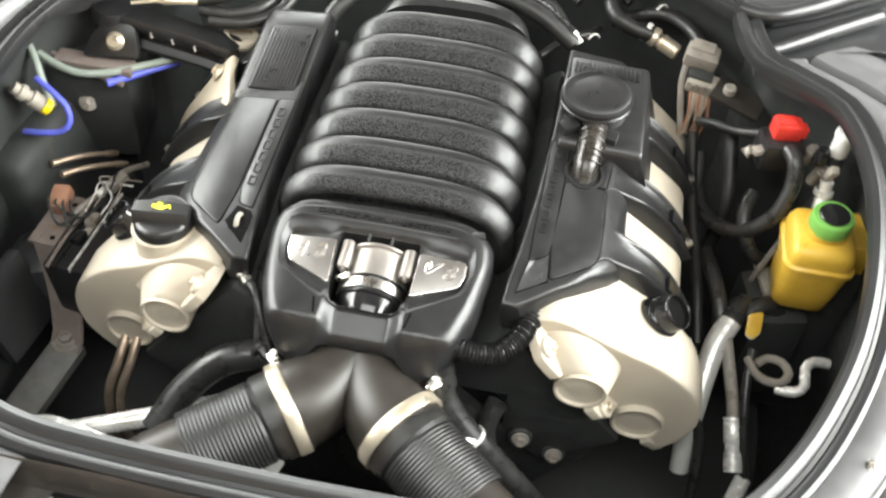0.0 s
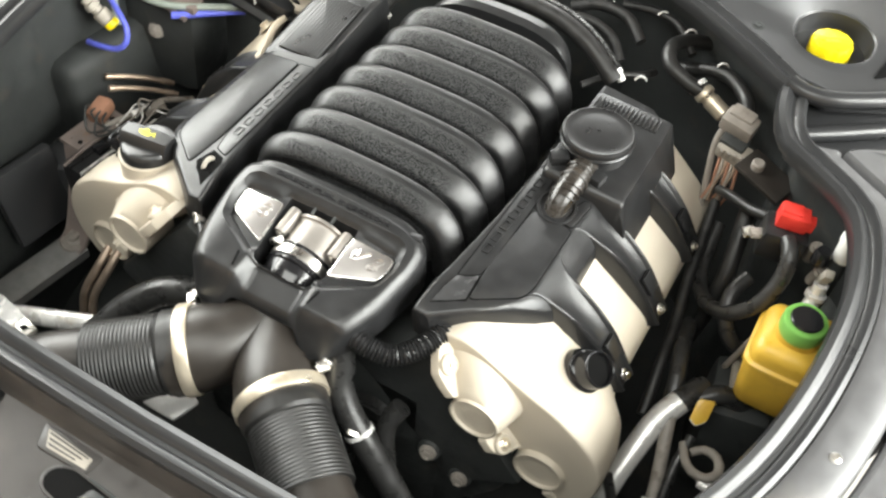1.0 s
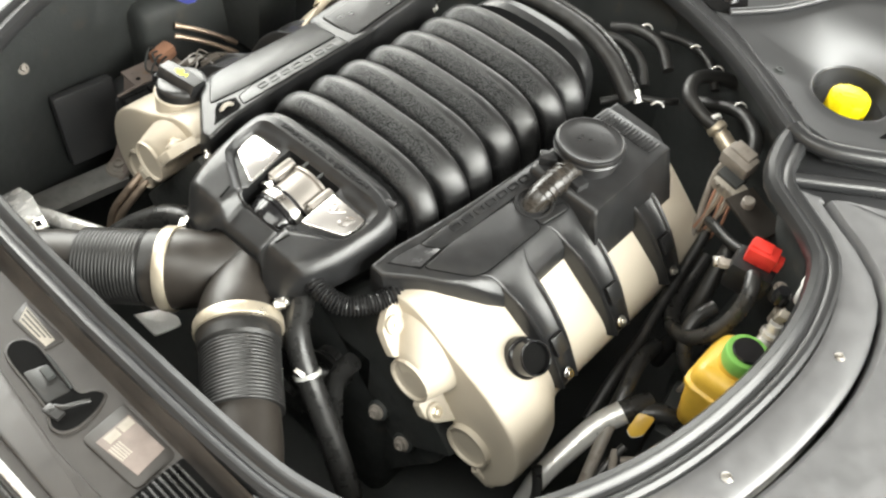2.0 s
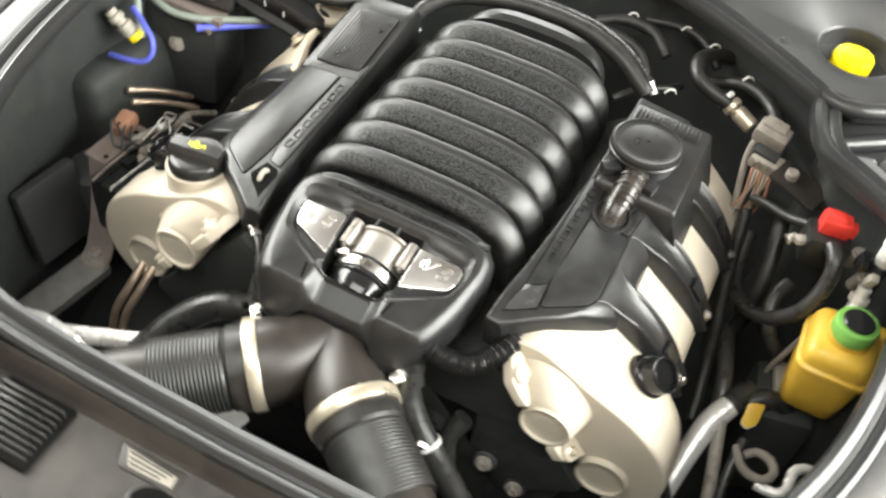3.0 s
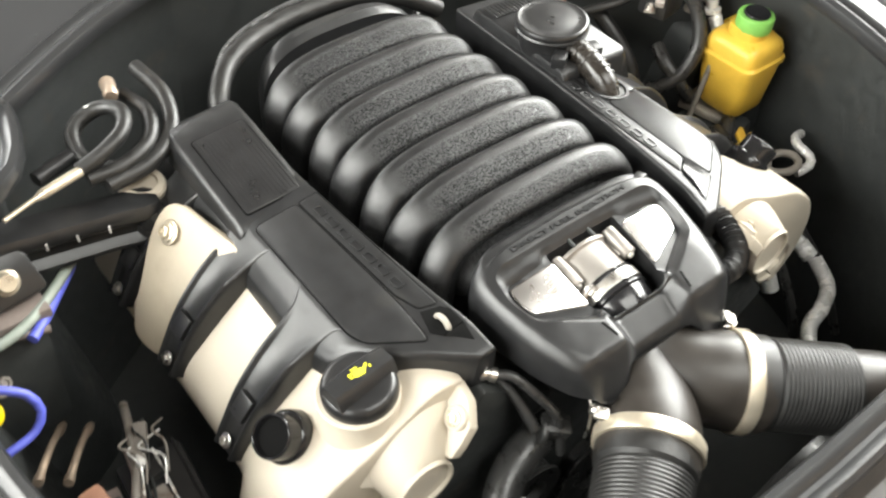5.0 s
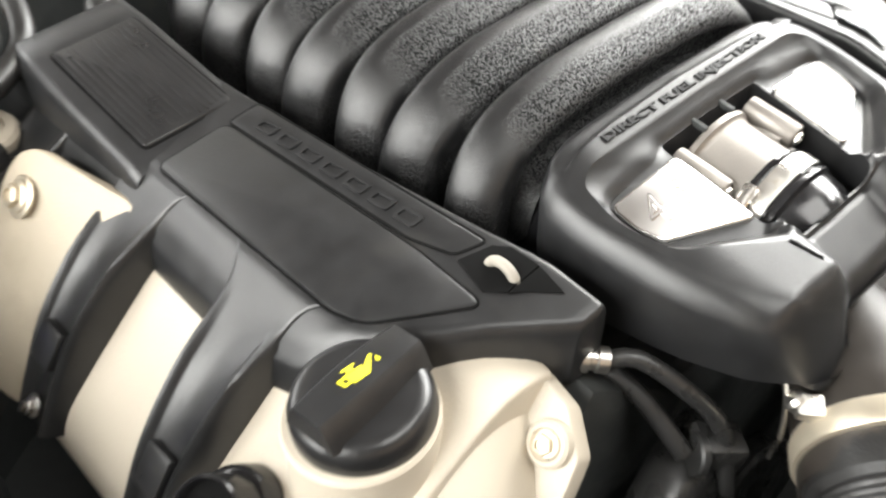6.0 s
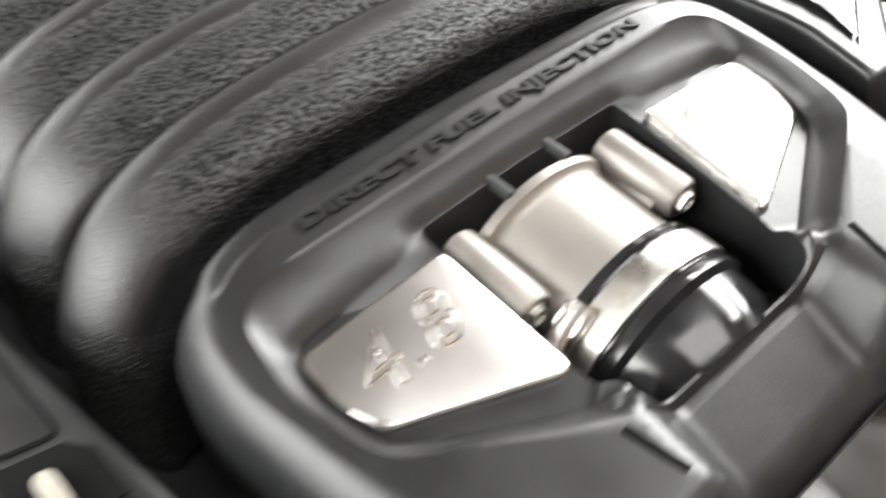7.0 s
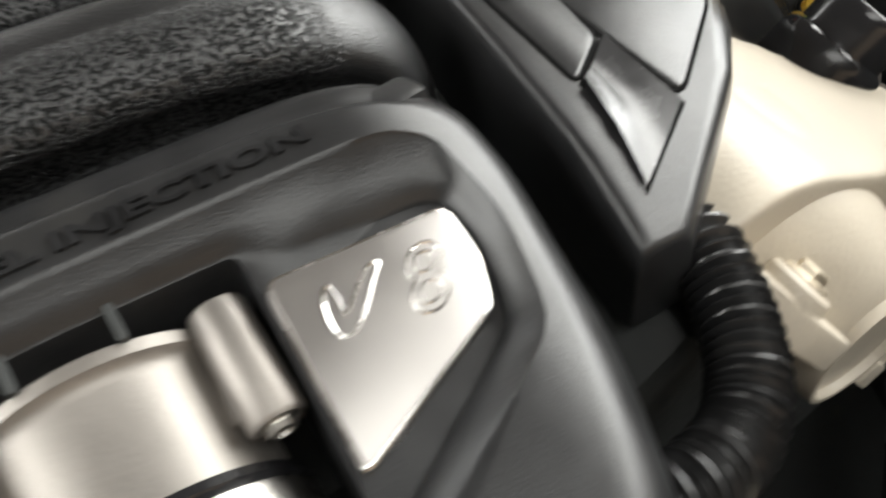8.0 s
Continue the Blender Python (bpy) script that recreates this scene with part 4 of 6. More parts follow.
def bank_cover(s):
    side = "with oil filler beside it" if s < 0 else "below a round breather"
    c = thing("bank_cover", "satin black plastic engine bank cover " + side, "engine cover", group="bank covers")
    bm = bmesh.new()
    ys = [-0.0365, -0.0362, -0.0354, -0.0340, -0.028, -0.02, -0.005, 0.008, 0.025, 0.045, 0.062, 0.085] + list(np.linspace(0.11, 0.43, 15))
    drops = [0.0030, 0.0016, 0.0006, 0.0001]
    rows = []
    cols = 15
    for j, y in enumerate(ys):
        xi, xo = lerp_table(INNER, y), lerp_table(OUTER, y)
        d = drops[j] if j < 4 else 0.0
        xi, xo = xi + d * 0.4, xo - d * 0.4
        deep = -0.060 - 0.023 * ease((y - 0.03) / 0.05)
        top = [Vector((xi + 0.003, y, min(deep, -0.062) if j > 3 else deep)), Vector((xi, y, -0.035)), Vector((xi, y, cover_top(xi, y) - 0.005 - d)), Vector((xi + 0.0006, y, cover_top(xi, y) - 0.0022 - d)), Vector((xi + 0.0022, y, cover_top(xi, y) - 0.0006 - d))]
        for k in range(cols):
            x = xi + 0.0045 + (xo - xi - 0.0105) * k / (cols - 1)
            top.append(Vector((x, y, cover_top(x, y) - d)))
        z = cover_top(xo, y) - d
        top += [Vector((xo - 0.003, y, z - 0.0006)), Vector((xo - 0.0004, y, z - 0.0028)), Vector((xo + 0.0012, y, z - 0.007)), Vector((xo + 0.0034, y, z - 0.016)), Vector((xo + 0.0055, y, max(deep, z - 0.030))), Vector((xo + 0.0055, y, deep)), Vector((xo - 0.004, y, deep - 0.001))]
        rows.append([mirrored(p, s) for p in top])
    loft(bm, rows)
    part("cover_shell", bm, M_BLACK, c, angle=45)

    def on(x, y, q):
        return mirrored((x, y, cover_top(x, y) + q), s)

    def plate(name, poly, top, thick, mat, label="", radius=0.006, owner=None):
        poly = rounded(poly, radius)
        if s < 0:
            poly = poly[::-1]
            pl = lambda x, y, q: on(-x, y, q)
            poly = [(-x, y) for x, y in poly]
        else:
            pl = on
        b2 = bmesh.new()
        slab(b2, poly, pl, top, thick, min(0.0012, top))
        # black rim under the plate paints the shade of a groove
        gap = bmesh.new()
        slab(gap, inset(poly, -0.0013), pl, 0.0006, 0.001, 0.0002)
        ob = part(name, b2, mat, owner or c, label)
        part("panel_gap_shade", gap, M_HOLE_SHADE, ob)
        return ob
    # letter strip along the inner edge, glossy insert at its front, main panel
    plate("letter_strip", [(0.1700, 0.0245), (0.1905, 0.0400), (0.1930, 0.058), (0.1960, 0.234), (0.172, 0.234)] if s > 0 else [(0.1640, 0.0335), (0.1815, 0.0400), (0.1890, 0.068), (0.1950, 0.234), (0.172, 0.234)], 0.0008, 0.003, M_BLACK, radius=0.004)
    if s > 0:
        a, b, c2, d = (Vector(p) for p in ((0.1622, -0.0195), (0.1935, 0.0010), (0.1915, 0.0375), (0.1710, 0.0222)))
        b2 = bmesh.new()
        rows = []
        for u in np.linspace(0, 1, 11):
            rows.append([on(p.x, p.y, 0.0007 + 0.0030 * (1 - math.sin(u * math.pi)) * (0.35 + 0.65 * v)) for v in np.linspace(0, 1, 9) for p in [a.lerp(d, v).lerp(b.lerp(c2, v), u)]])
        loft(b2, rows, cap=False, closed=False)
        tip = part("tip_insert", b2, M_TIP, c, "glossy black tip insert", angle=80)
        # black underlay paints the groove's shade round the insert
        gap = bmesh.new()
        slab(gap, inset([a, b, c2, d], -0.0014), on, 0.0004, 0.001, 0.0002)
        part("panel_gap_shade", gap, M_HOLE_SHADE, tip)
    for k in range(7):
        y0 = 0.216 - k * 0.0215
        x0 = 0.1780 - 0.0007 * k
        b2 = bmesh.new()
        outer = rounded([(x0, y0 - 0.0160), (x0 + 0.0100, y0 - 0.0160), (x0 + 0.0108, y0), (x0 + 0.0008, y0)], 0.0022)
        hole = rounded([(x0 + 0.0021, y0 - 0.0139), (x0 + 0.0079, y0 - 0.0139), (x0 + 0.0087, y0 - 0.0021), (x0 + 0.0029, y0 - 0.0021)], 0.0014)
        rows = [[on(p.x, p.y, h) for p in loop] for loop, h in ((outer, 0.0012), (outer, 0.0021), (hole, 0.0021), (hole, 0.0012))]
        loft(b2, rows, cap=False)
        part("letter_frame", b2, M_BLACK, c, "plain raised frame in place of a letter")
    panel_end = 0.234 if s < 0 else 0.165
    plate("top_panel", [(0.1960, 0.0035), (0.2430, 0.0400), (0.2490, 0.058), (0.2490, panel_end), (0.1975, panel_end), (0.1925, 0.056)], 0.0014, 0.003, M_BLACK, radius=0.008)
    # straps that reach over the valve cover
    ycs = (0.101, 0.229, 0.352) if s < 0 else (0.094, 0.211, 0.337)
    for k, yc in enumerate(ycs):
        b2 = bmesh.new()
        path = smooth_path([(0.244, 0, -0.0188), (0.251, 0, -0.0212), (0.259, 0, -0.0268), (0.268, 0, -0.0345), (0.282, 0, -0.0440), (0.312, 0, -0.0645), (0.342, 0, -0.094), (0.363, 0, -0.125), (0.378, 0, -0.150)], 0.008)
        rings = []
        for i, p in enumerate(path):
            d = (path[min(i + 1, len(path) - 1)] - path[max(i - 1, 0)]).normalized()
            nrm = Vector((-d.z, 0, d.x))
            if nrm.z < 0:
                nrm = -nrm
            t = i / (len(path) - 1)
            wid = 0.0335 - 0.0165 * t ** 0.6 + 0.016 * max(0.0, 1 - t / 0.30) ** 2.5
            sink = 0.0012 * (1 - ease(t / 0.10))
            lean = (0.006 if s < 0 else -0.003) * (1 - t)
            rail = ease((t - 0.22) / 0.25)
            half_sec = [(0.003, -0.022), (0.0008, -0.001), (-0.0006, 0.0030 * rail), (-0.0024, 0.0046 * rail), (-0.0046, 0.0040 * rail), (-0.0066, 0.0008 * rail), (-0.0085, -0.0010 * rail)]
            sec = [(-wid - a, h) for a, h in half_sec] + [(0.0, -0.0006 * rail)] + [(wid + a, h) for a, h in reversed(half_sec)]
            rings.append([mirrored(p + Vector((0, yc + a + lean, 0)) + nrm * (h - sink), s) for a, h in sec])
        loft(b2, rings)
        st = part("strap", b2, M_BLACK, c, angle=50)
        b3 = bmesh.new()
        box(b3, mirrored((0.350, yc, -0.0985), s), (0.026, 0.022, 0.006), (0, 50 * s, 0), 0.0015)
        part("strap_pad", b3, M_PANEL, st)
        b3 = bmesh.new()
        bolt(b3, mirrored((0.3735, yc, -0.137), s), (0.8 * s, 0, 0.55), 0.0058, 0.006)
        part("strap_screw", b3, M_STEEL, st)
    return c, plate, on


LEFT, left_plate, left_on = bank_cover(-1)
RIGHT, right_plate, right_on = bank_cover(1)


def left_extras():
    # raised rear lid with a ribbed field
    bm = bmesh.new()
    rings = []
    for y, z in ((0.238, -0.03), (0.2385, -0.020), (0.244, -0.0155), (0.25, -0.0145), (0.375, 0.004), (0.405, 0.006), (0.418, 0.0), (0.424, -0.02), (0.425, -0.075)):
        xi, xo = -0.171, -0.262
        rings.append([Vector((xi + 0.001, y, -0.085)), Vector((xi, y, z - 0.005)), Vector((xi - 0.003, y, z - 0.001)), Vector((xi - 0.008, y, z)), Vector((xo + 0.006, y, z - 0.004)), Vector((xo + 0.001, y, z - 0.006)),
                      Vector((xo - 0.003, y, z - 0.013)), Vector((xo - 0.010, y, -0.085))])
    loft(bm, rings)
    lid = part("rear_lid", bm, M_BLACK, LEFT, angle=45)

    def tilt(x, y, q):
        return Vector((x, y, -0.0145 + (y - 0.25) * 0.148 - 0.047 * (-0.179 - x) + q))
    bm = bmesh.new()
    slab(bm, rounded([(-0.246, 0.253), (-0.180, 0.253), (-0.182, 0.372), (-0.246, 0.372)], 0.004), tilt, 0.002, 0.004)
    part("lid_field", bm, M_PANEL, lid)
    # black underlay paints the shade of the gap round the field
    bm = bmesh.new()
    slab(bm, rounded([(-0.2475, 0.2515), (-0.1785, 0.2515), (-0.1805, 0.3735), (-0.2475, 0.3735)], 0.005), tilt, 0.0006, 0.002, 0.0002)
    part("field_gap_shade", bm, M_HOLE_SHADE, lid)
    for k in range(13):
        bm = bmesh.new()
        x = -0.242 + k * 0.0048
        b = [(x, 0.258), (x + 0.0022, 0.258), (x + 0.0022, 0.367), (x, 0.367)]
        slab(bm, b, tilt, 0.0024, 0.002, 0.0004)
        part("lid_rib", bm, M_PANEL, lid)
    # clip near the nose, on a black sheet that paints a slot's shade
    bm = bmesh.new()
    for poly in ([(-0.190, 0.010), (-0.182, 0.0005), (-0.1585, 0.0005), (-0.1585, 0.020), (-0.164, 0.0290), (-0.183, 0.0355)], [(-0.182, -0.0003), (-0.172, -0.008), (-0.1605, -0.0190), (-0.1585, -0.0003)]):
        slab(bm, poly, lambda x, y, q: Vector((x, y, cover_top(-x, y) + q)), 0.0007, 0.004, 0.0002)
    slot = part("clip_slot_shade", bm, M_HOLE_SHADE, LEFT, "black sheet on the cover painted in place of a slot's shade")
    bm = bmesh.new()
    tube(bm, [(-0.1735, 0.0125 + 0.0100 * math.cos(a), -0.0160 + 0.0100 * math.sin(a)) for a in np.linspace(-0.4, math.pi + 0.4, 15)], 0.0030, 0.002, 14)
    part("clip", bm, M_LABEL, slot, "off-white plastic clip")


left_extras()


def right_extras():
    # box at the rear with a tall side
    bm = bmesh.new()
    rings = []
    for y, z in ((0.222, -0.04), (0.2225, -0.010), (0.226, -0.003), (0.232, 0.0), (0.385, 0.004), (0.396, 0.002), (0.400, -0.006), (0.402, -0.09)):
        xi, xo = 0.178, 0.287
        rings.append([Vector((xi - 0.003, y, -0.09)), Vector((xi, y, z - 0.006)), Vector((xi + 0.002, y, z - 0.0015)), Vector((xi + 0.007, y, z)), Vector((xo - 0.006, y, z - 0.004)), Vector((xo - 0.001, y, z - 0.006)),
                      Vector((xo + 0.001, y, z - 0.012)), Vector((xo + 0.010, y, -0.045)), Vector((xo + 0.022, y, -0.085))])
    loft(bm, rings)
    part("valve_box", bm, M_BLACK, RIGHT, angle=45)
    for k in range(16):
        bm = bmesh.new()
        box(bm, (0.186 + k * 0.0058, 0.374, 0.0062 - 0.0003 * k), (0.0026, 0.026, 0.0016), bevel=0.0005)
        part("box_rib", bm, M_PANEL, RIGHT)
    b = thing("breather_valve", "round black crankcase breather valve with a ribbed outlet pipe", "valve")
    bm = bmesh.new()
    lathe(bm, (0.2185, 0.2935, 0.003), (0.0, 0, 1), [(0.042, -0.012), (0.042, 0.010), (0.047, 0.012), (0.0475, 0.015), (0.046, 0.017), (0.0468, 0.0185), (0.0468, 0.022), (0.0455, 0.0245), (0.043, 0.0255), (0.041, 0.0245),
                                                 (0.030, 0.0262), (0.012, 0.0272), (0.003, 0.0275), (0.003, 0.0285), (0, 0.0285)], 64)
    part("cap", bm, M_PANEL, b)
    bm = bmesh.new()
    box(bm, (0.190, 0.246, 0.004), (0.024, 0.018, 0.016), (0, 0, 35), 0.003)
    box(bm, (0.238, 0.243, 0.000), (0.03, 0.02, 0.014), (0, 0, -10), 0.003)
    part("latch_block", bm, M_BLACK, b)
    bm = bmesh.new()
    tube(bm, [(0.221, 0.272, 0.002), (0.222, 0.252, 0.003), (0.221, 0.230, 0.001), (0.219, 0.210, -0.004), (0.218, 0.192, -0.012), (0.217, 0.178, -0.026)],
         lambda q, l: 0.0165 - 0.0025 * ease((q - 0.07) / 0.03), 0.003, 28)
    pipe = part("outlet_pipe", bm, M_PIPEBLACK, b, "dark ribbed outlet pipe")
    for y, z, r, w in ((0.240, 0.0025, 0.0180, 0.0035), (0.231, 0.0012, 0.0172, 0.0020), (0.224, -0.0005, 0.0184, 0.0040), (0.213, -0.0030, 0.0176, 0.0022), (0.205, -0.0055, 0.0172, 0.0022), (0.197, -0.0090, 0.0166, 0.0020)):
        ring = bmesh.new()
        slope = 0.15 if y > 0.22 else 0.5
        lathe(ring, (0.2205, y, z), (0.05, -1, -slope), [(r - 0.004, -w / 2), (r - 0.0006, -w / 2), (r, -w / 4), (r, w / 4), (r - 0.0006, w / 2), (r - 0.004, w / 2)], 32)
        part("pipe_ring", ring, M_PIPEBLACK, pipe)
    # raised lip of the hollow where the pipe ends
    bm = bmesh.new()
    loop = [(0.218 + 0.026 * math.cos(a), 0.187 + 0.030 * math.sin(a)) for a in np.linspace(0, 2 * math.pi, 33)[:-1]]
    inner = [(0.218 + 0.0195 * math.cos(a), 0.187 + 0.0235 * math.sin(a)) for a in np.linspace(0, 2 * math.pi, 33)[:-1]]
    loft(bm, [[right_on(x, y, -0.002) for x, y in loop], [right_on(x, y, 0.003) for x, y in [(a + (c - a) * .25, b2 + (d - b2) * .25) for (a, b2), (c, d) in zip(loop, inner)]],
              [right_on(x, y, 0.003) for x, y in [(a + (c - a) * .7, b2 + (d - b2) * .7) for (a, b2), (c, d) in zip(loop, inner)]], [right_on(x, y, 0.0004) for x, y in inner]])
    part("hollow_lip", bm, M_BLACK, RIGHT)
    # groove framing the panel past the hollow
    right_plate("rear_panel", [(0.236, 0.168), (0.2475, 0.168), (0.252, 0.216), (0.243, 0.219), (0.238, 0.205)], 0.0016, 0.003, M_PANEL, radius=0.004)


right_extras()


# ==== bay: what stands round the engine ====
def hose(name, label, pts, r, mat, category="hose", n=14, group=""):
    bm = bmesh.new()
    tube(bm, pts, r, 0.008, n)
    return single(name, bm, mat, label, category, group)


def engine_block():
    e = thing("engine_block", "black grimy engine block below the manifold", "engine")
    bm = bmesh.new()
    box(bm, (0, 0.2, -0.34), (0.40, 0.50, 0.38), bevel=0.03, seg=3)
    part("crankcase", bm, M_DARK, e)
    bm = bmesh.new()
    poly = rounded([(-0.16, -0.52), (0.16, -0.52), (0.30, -0.30), (0.27, -0.20), (0.17, -0.13), (-0.17, -0.13), (-0.27, -0.20), (-0.30, -0.30)], 0.03)
    slab(bm, poly, lambda x, z, q: Vector((x, -0.035 - q, z)), 0.0, 0.04, 0.008)
    part("timing_case", bm, M_DARK, e)
    for x, z, r in ((-0.10, -0.30, 0.045), (0.02, -0.36, 0.07), (0.11, -0.25, 0.035)):
        bm = bmesh.new()
        lathe(bm, (x, -0.04, z), (0, -1, 0), [(0, 0), (r, 0), (r, 0.004), (r * 0.9, 0.008), (r * 0.9, 0.022), (r, 0.026), (r, 0.03), (r * 0.5, 0.03), (r * 0.4, 0.02), (0, 0.02)], 36)
        part("pulley", bm, M_RUBBER, e)
    for x, y, z in ((0.196, -0.050, -0.269), (0.243, -0.046, -0.305), (-0.19, -0.045, -0.25)):
        bm = bmesh.new()
        bolt(bm, (x, y + 0.015, z), (0, -1, 0.1), 0.011, 0.016)
        part("case_bolt", bm, M_PIPE, e, "dull grey bolt head")


engine_block()


def front_bolts():
    for p in ((0.195, -0.058, -0.265), (0.241, -0.054, -0.297)):
        b = thing("pulley_bolt", "dull steel bolt on the front of the engine block", "bolt", group="front bolts")
        bm = bmesh.new()
        lathe(bm, p, (0.1, -1, 0.3), [(0, -0.03), (0.016, -0.03), (0.016, -0.002), (0.014, 0), (0, 0)], 24)
        part("boss", bm, M_DARK, b)
        bm = bmesh.new()
        bolt(bm, p, (0.1, -1, 0.3), 0.0085, 0.009)
        part("bolt_head", bm, M_GREYPL, b)


front_bolts()


def support_bracket():
    b = thing("engine_bracket", "cream painted cast bracket bolted beside the engine cover", "bracket")
    def skin(u, y, q):
        return bank(-1, u, 0.186 + 0.0225 * ease((y - 0.235) / 0.07) - 0.12 * max(0, u - 0.325) + q, y)
    poly = [(0.200, 0.225), (0.350, 0.225), (0.367, 0.262), (0.360, 0.294), (0.330, 0.306), (0.298, 0.320), (0.268, 0.336), (0.240, 0.343), (0.216, 0.337), (0.204, 0.316), (0.202, 0.280)]
    bm = bmesh.new()
    slab(bm, rounded(poly, 0.016), skin, 0.0, 0.010, 0.003)
    part("plate", bm, M_CREAM_SHADED, b)
    e3 = Vector((-0.77, 0, 0.64))
    at = skin(0.238, 0.3114, 0.0)
    bm = bmesh.new()
    lathe(bm, at, e3, [(0, 0), (0.0145, 0), (0.0145, 0.0015), (0.013, 0.0025), (0, 0.0025)], 28)
    part("washer", bm, M_BAND, b)
    bm = bmesh.new()
    bolt(bm, at + e3 * 0.0022, e3, 0.0085, 0.008)
    part("bracket_bolt", bm, M_BAND, b)


support_bracket()


def torque_arm():
    a = thing("torque_arm", "black steel engine torque arm with rubber bushes", "torque arm")
    p, q = Vector((-0.494, 0.372, -0.017)), Vector((-0.308, 0.366, -0.050))
    d = (q - p).normalized()
    side = d.cross(Vector((0, 0, 1))).normalized()
    up = side.cross(d)
    # beam: top flange, web and bottom flange
    bm = bmesh.new()
    half = [(0.0190, -0.040), (0.0200, -0.034), (0.0150, -0.029), (0.0110, -0.026), (0.0110, -0.012), (0.0190, -0.008), (0.0215, -0.003), (0.0210, 0.006), (0.0175, 0.0115), (0.0, 0.0125)]
    sec = half + [(-x, z) for x, z in reversed(half[:-1])]
    rings = []
    for t, k in ((-0.03, 0.60), (-0.01, 0.90), (0.06, 1.08), (0.20, 1.0), (0.75, 0.92), (0.92, 1.0), (0.99, 0.92), (1.03, 0.65)):
        rings.append([p.lerp(q, t) + side * x * k + up * z * (0.7 + 0.3 * k) for x, z in sec])
    loft(bm, rings)
    part("arm_body", bm, M_BLACK, a)
    for t in (0.36, 0.53, 0.71):
        bm = bmesh.new()
        box(bm, p.lerp(q, t) + side * 0.0202 - up * 0.004, (0.002, 0.003, 0.010), (0, 0, -6), 0.0006)
        part("cast_mark", bm, M_PIPE, a)
    # eye at the body end, two rims one over the other
    bm = bmesh.new()
    lathe(bm, p - up * 0.040, up, [(0, 0), (0.026, 0), (0.0290, 0.004), (0.0290, 0.018), (0.0260, 0.022), (0.0260, 0.027), (0.0295, 0.031), (0.0300, 0.047), (0.0275, 0.0525), (0.0150, 0.0545), (0, 0.0545)], 40)
    part("eye", bm, M_BLACK, a)
    bm = bmesh.new()
    lathe(bm, q - up * 0.036, up, [(0, 0), (0.022, 0), (0.0235, 0.005), (0.0235, 0.030), (0.0215, 0.036), (0.014, 0.038), (0, 0.037)], 36)
    part("bush", bm, M_RUBBER, a)
    bm = bmesh.new()
    lathe(bm, (-0.306, 0.388, -0.040), (0.1, -0.15, 1), [(0.020, -0.016), (0.0265, -0.006), (0.0265, 0.001), (0.024, 0.004), (0.017, 0.005), (0.016, 0.001), (0, 0.001)], 36)
    part("bush_cap", bm, M_CREAM, a, "cream painted round cap")
    # fork plate with the bolt, standing in front of the eye
    bm = bmesh.new()
    front = Vector((0.10, -0.80, 0.59)).normalized()
    across = Vector((0.99, 0.12, 0.0)).normalized()
    rise = front.cross(across)
    o = Vector((-0.4790, 0.3330, -0.0400))
    slab(bm, rounded([(-0.050, -0.024), (0.034, -0.024), (0.030, 0.020), (0.010, 0.034), (-0.014, 0.034), (-0.036, 0.006)], 0.008), lambda x, y, h: o + across * x + rise * y + front * h, 0.0, 0.012, 0.002)
    part("fork_plate", bm, M_PANEL, a)
    bm = bmesh.new()
    lathe(bm, o, front, [(0.0135, -0.004), (0.0135, 0.001), (0.0112, 0.003), (0.0104, 0.0075), (0.0085, 0.0095), (0, 0.0095)], 24)
    part("arm_bolt", bm, M_BAND, a, "pale zinc bolt")
    # rusty foot under the fork
    bm = bmesh.new()
    box(bm, (-0.510, 0.316, -0.072), (0.115, 0.030, 0.014), (0, 5, 4), 0.004)
    part("mount_foot", bm, M_BROWN, a, "rusty brown steel foot")
    bm = bmesh.new()
    box(bm, (-0.535, 0.35, -0.16), (0.13, 0.11, 0.17), (0, 4, 8), 0.02)
    part("mount_post", bm, M_DARK, a)


torque_arm()


def strut_towers():
    for s, y in ((-1, 0.30), (1, 0.36)):
        t = thing("spring_tower", "black inner fender box beside the engine", "inner fender", kind="structure")
        bm = bmesh.new()
        box(bm, (0.60 * s, y, -0.30), (0.14, 0.34, 0.34), (0, 8 * s, 0), 0.03, 3)
        part("tower_skin", bm, M_DARK, t)
        if s < 0:
            bm = bmesh.new()
            box(bm, (-0.535, -0.005, -0.26), (0.020, 0.105, 0.13), (0, -10, -6), 0.006)
            part("side_plate", bm, M_COWL, t, "dull dark grey side plate")
            bm = bmesh.new()
            bolt(bm, (-0.548, -0.085, -0.12), (0.8, 0.1, 0.6), 0.007, 0.010)
            part("side_bolt", bm, M_GREYPL, t, "small dull bolt")
            bm = bmesh.new()
            lathe(bm, (-0.530, 0.298, -0.135), (0.55, -0.55, 0.6), [(0, 0), (0.014, 0), (0.014, 0.003), (0.0125, 0.0045), (0, 0.0045)], 24)
            bolt(bm, Vector((-0.530, 0.298, -0.135)) + Vector((0.55, -0.55, 0.6)) * 0.0045, (0.55, -0.55, 0.6), 0.008, 0.011)
            part("tower_bolt", bm, M_GREYPL, t, "dull bolt with a washer")


strut_towers()


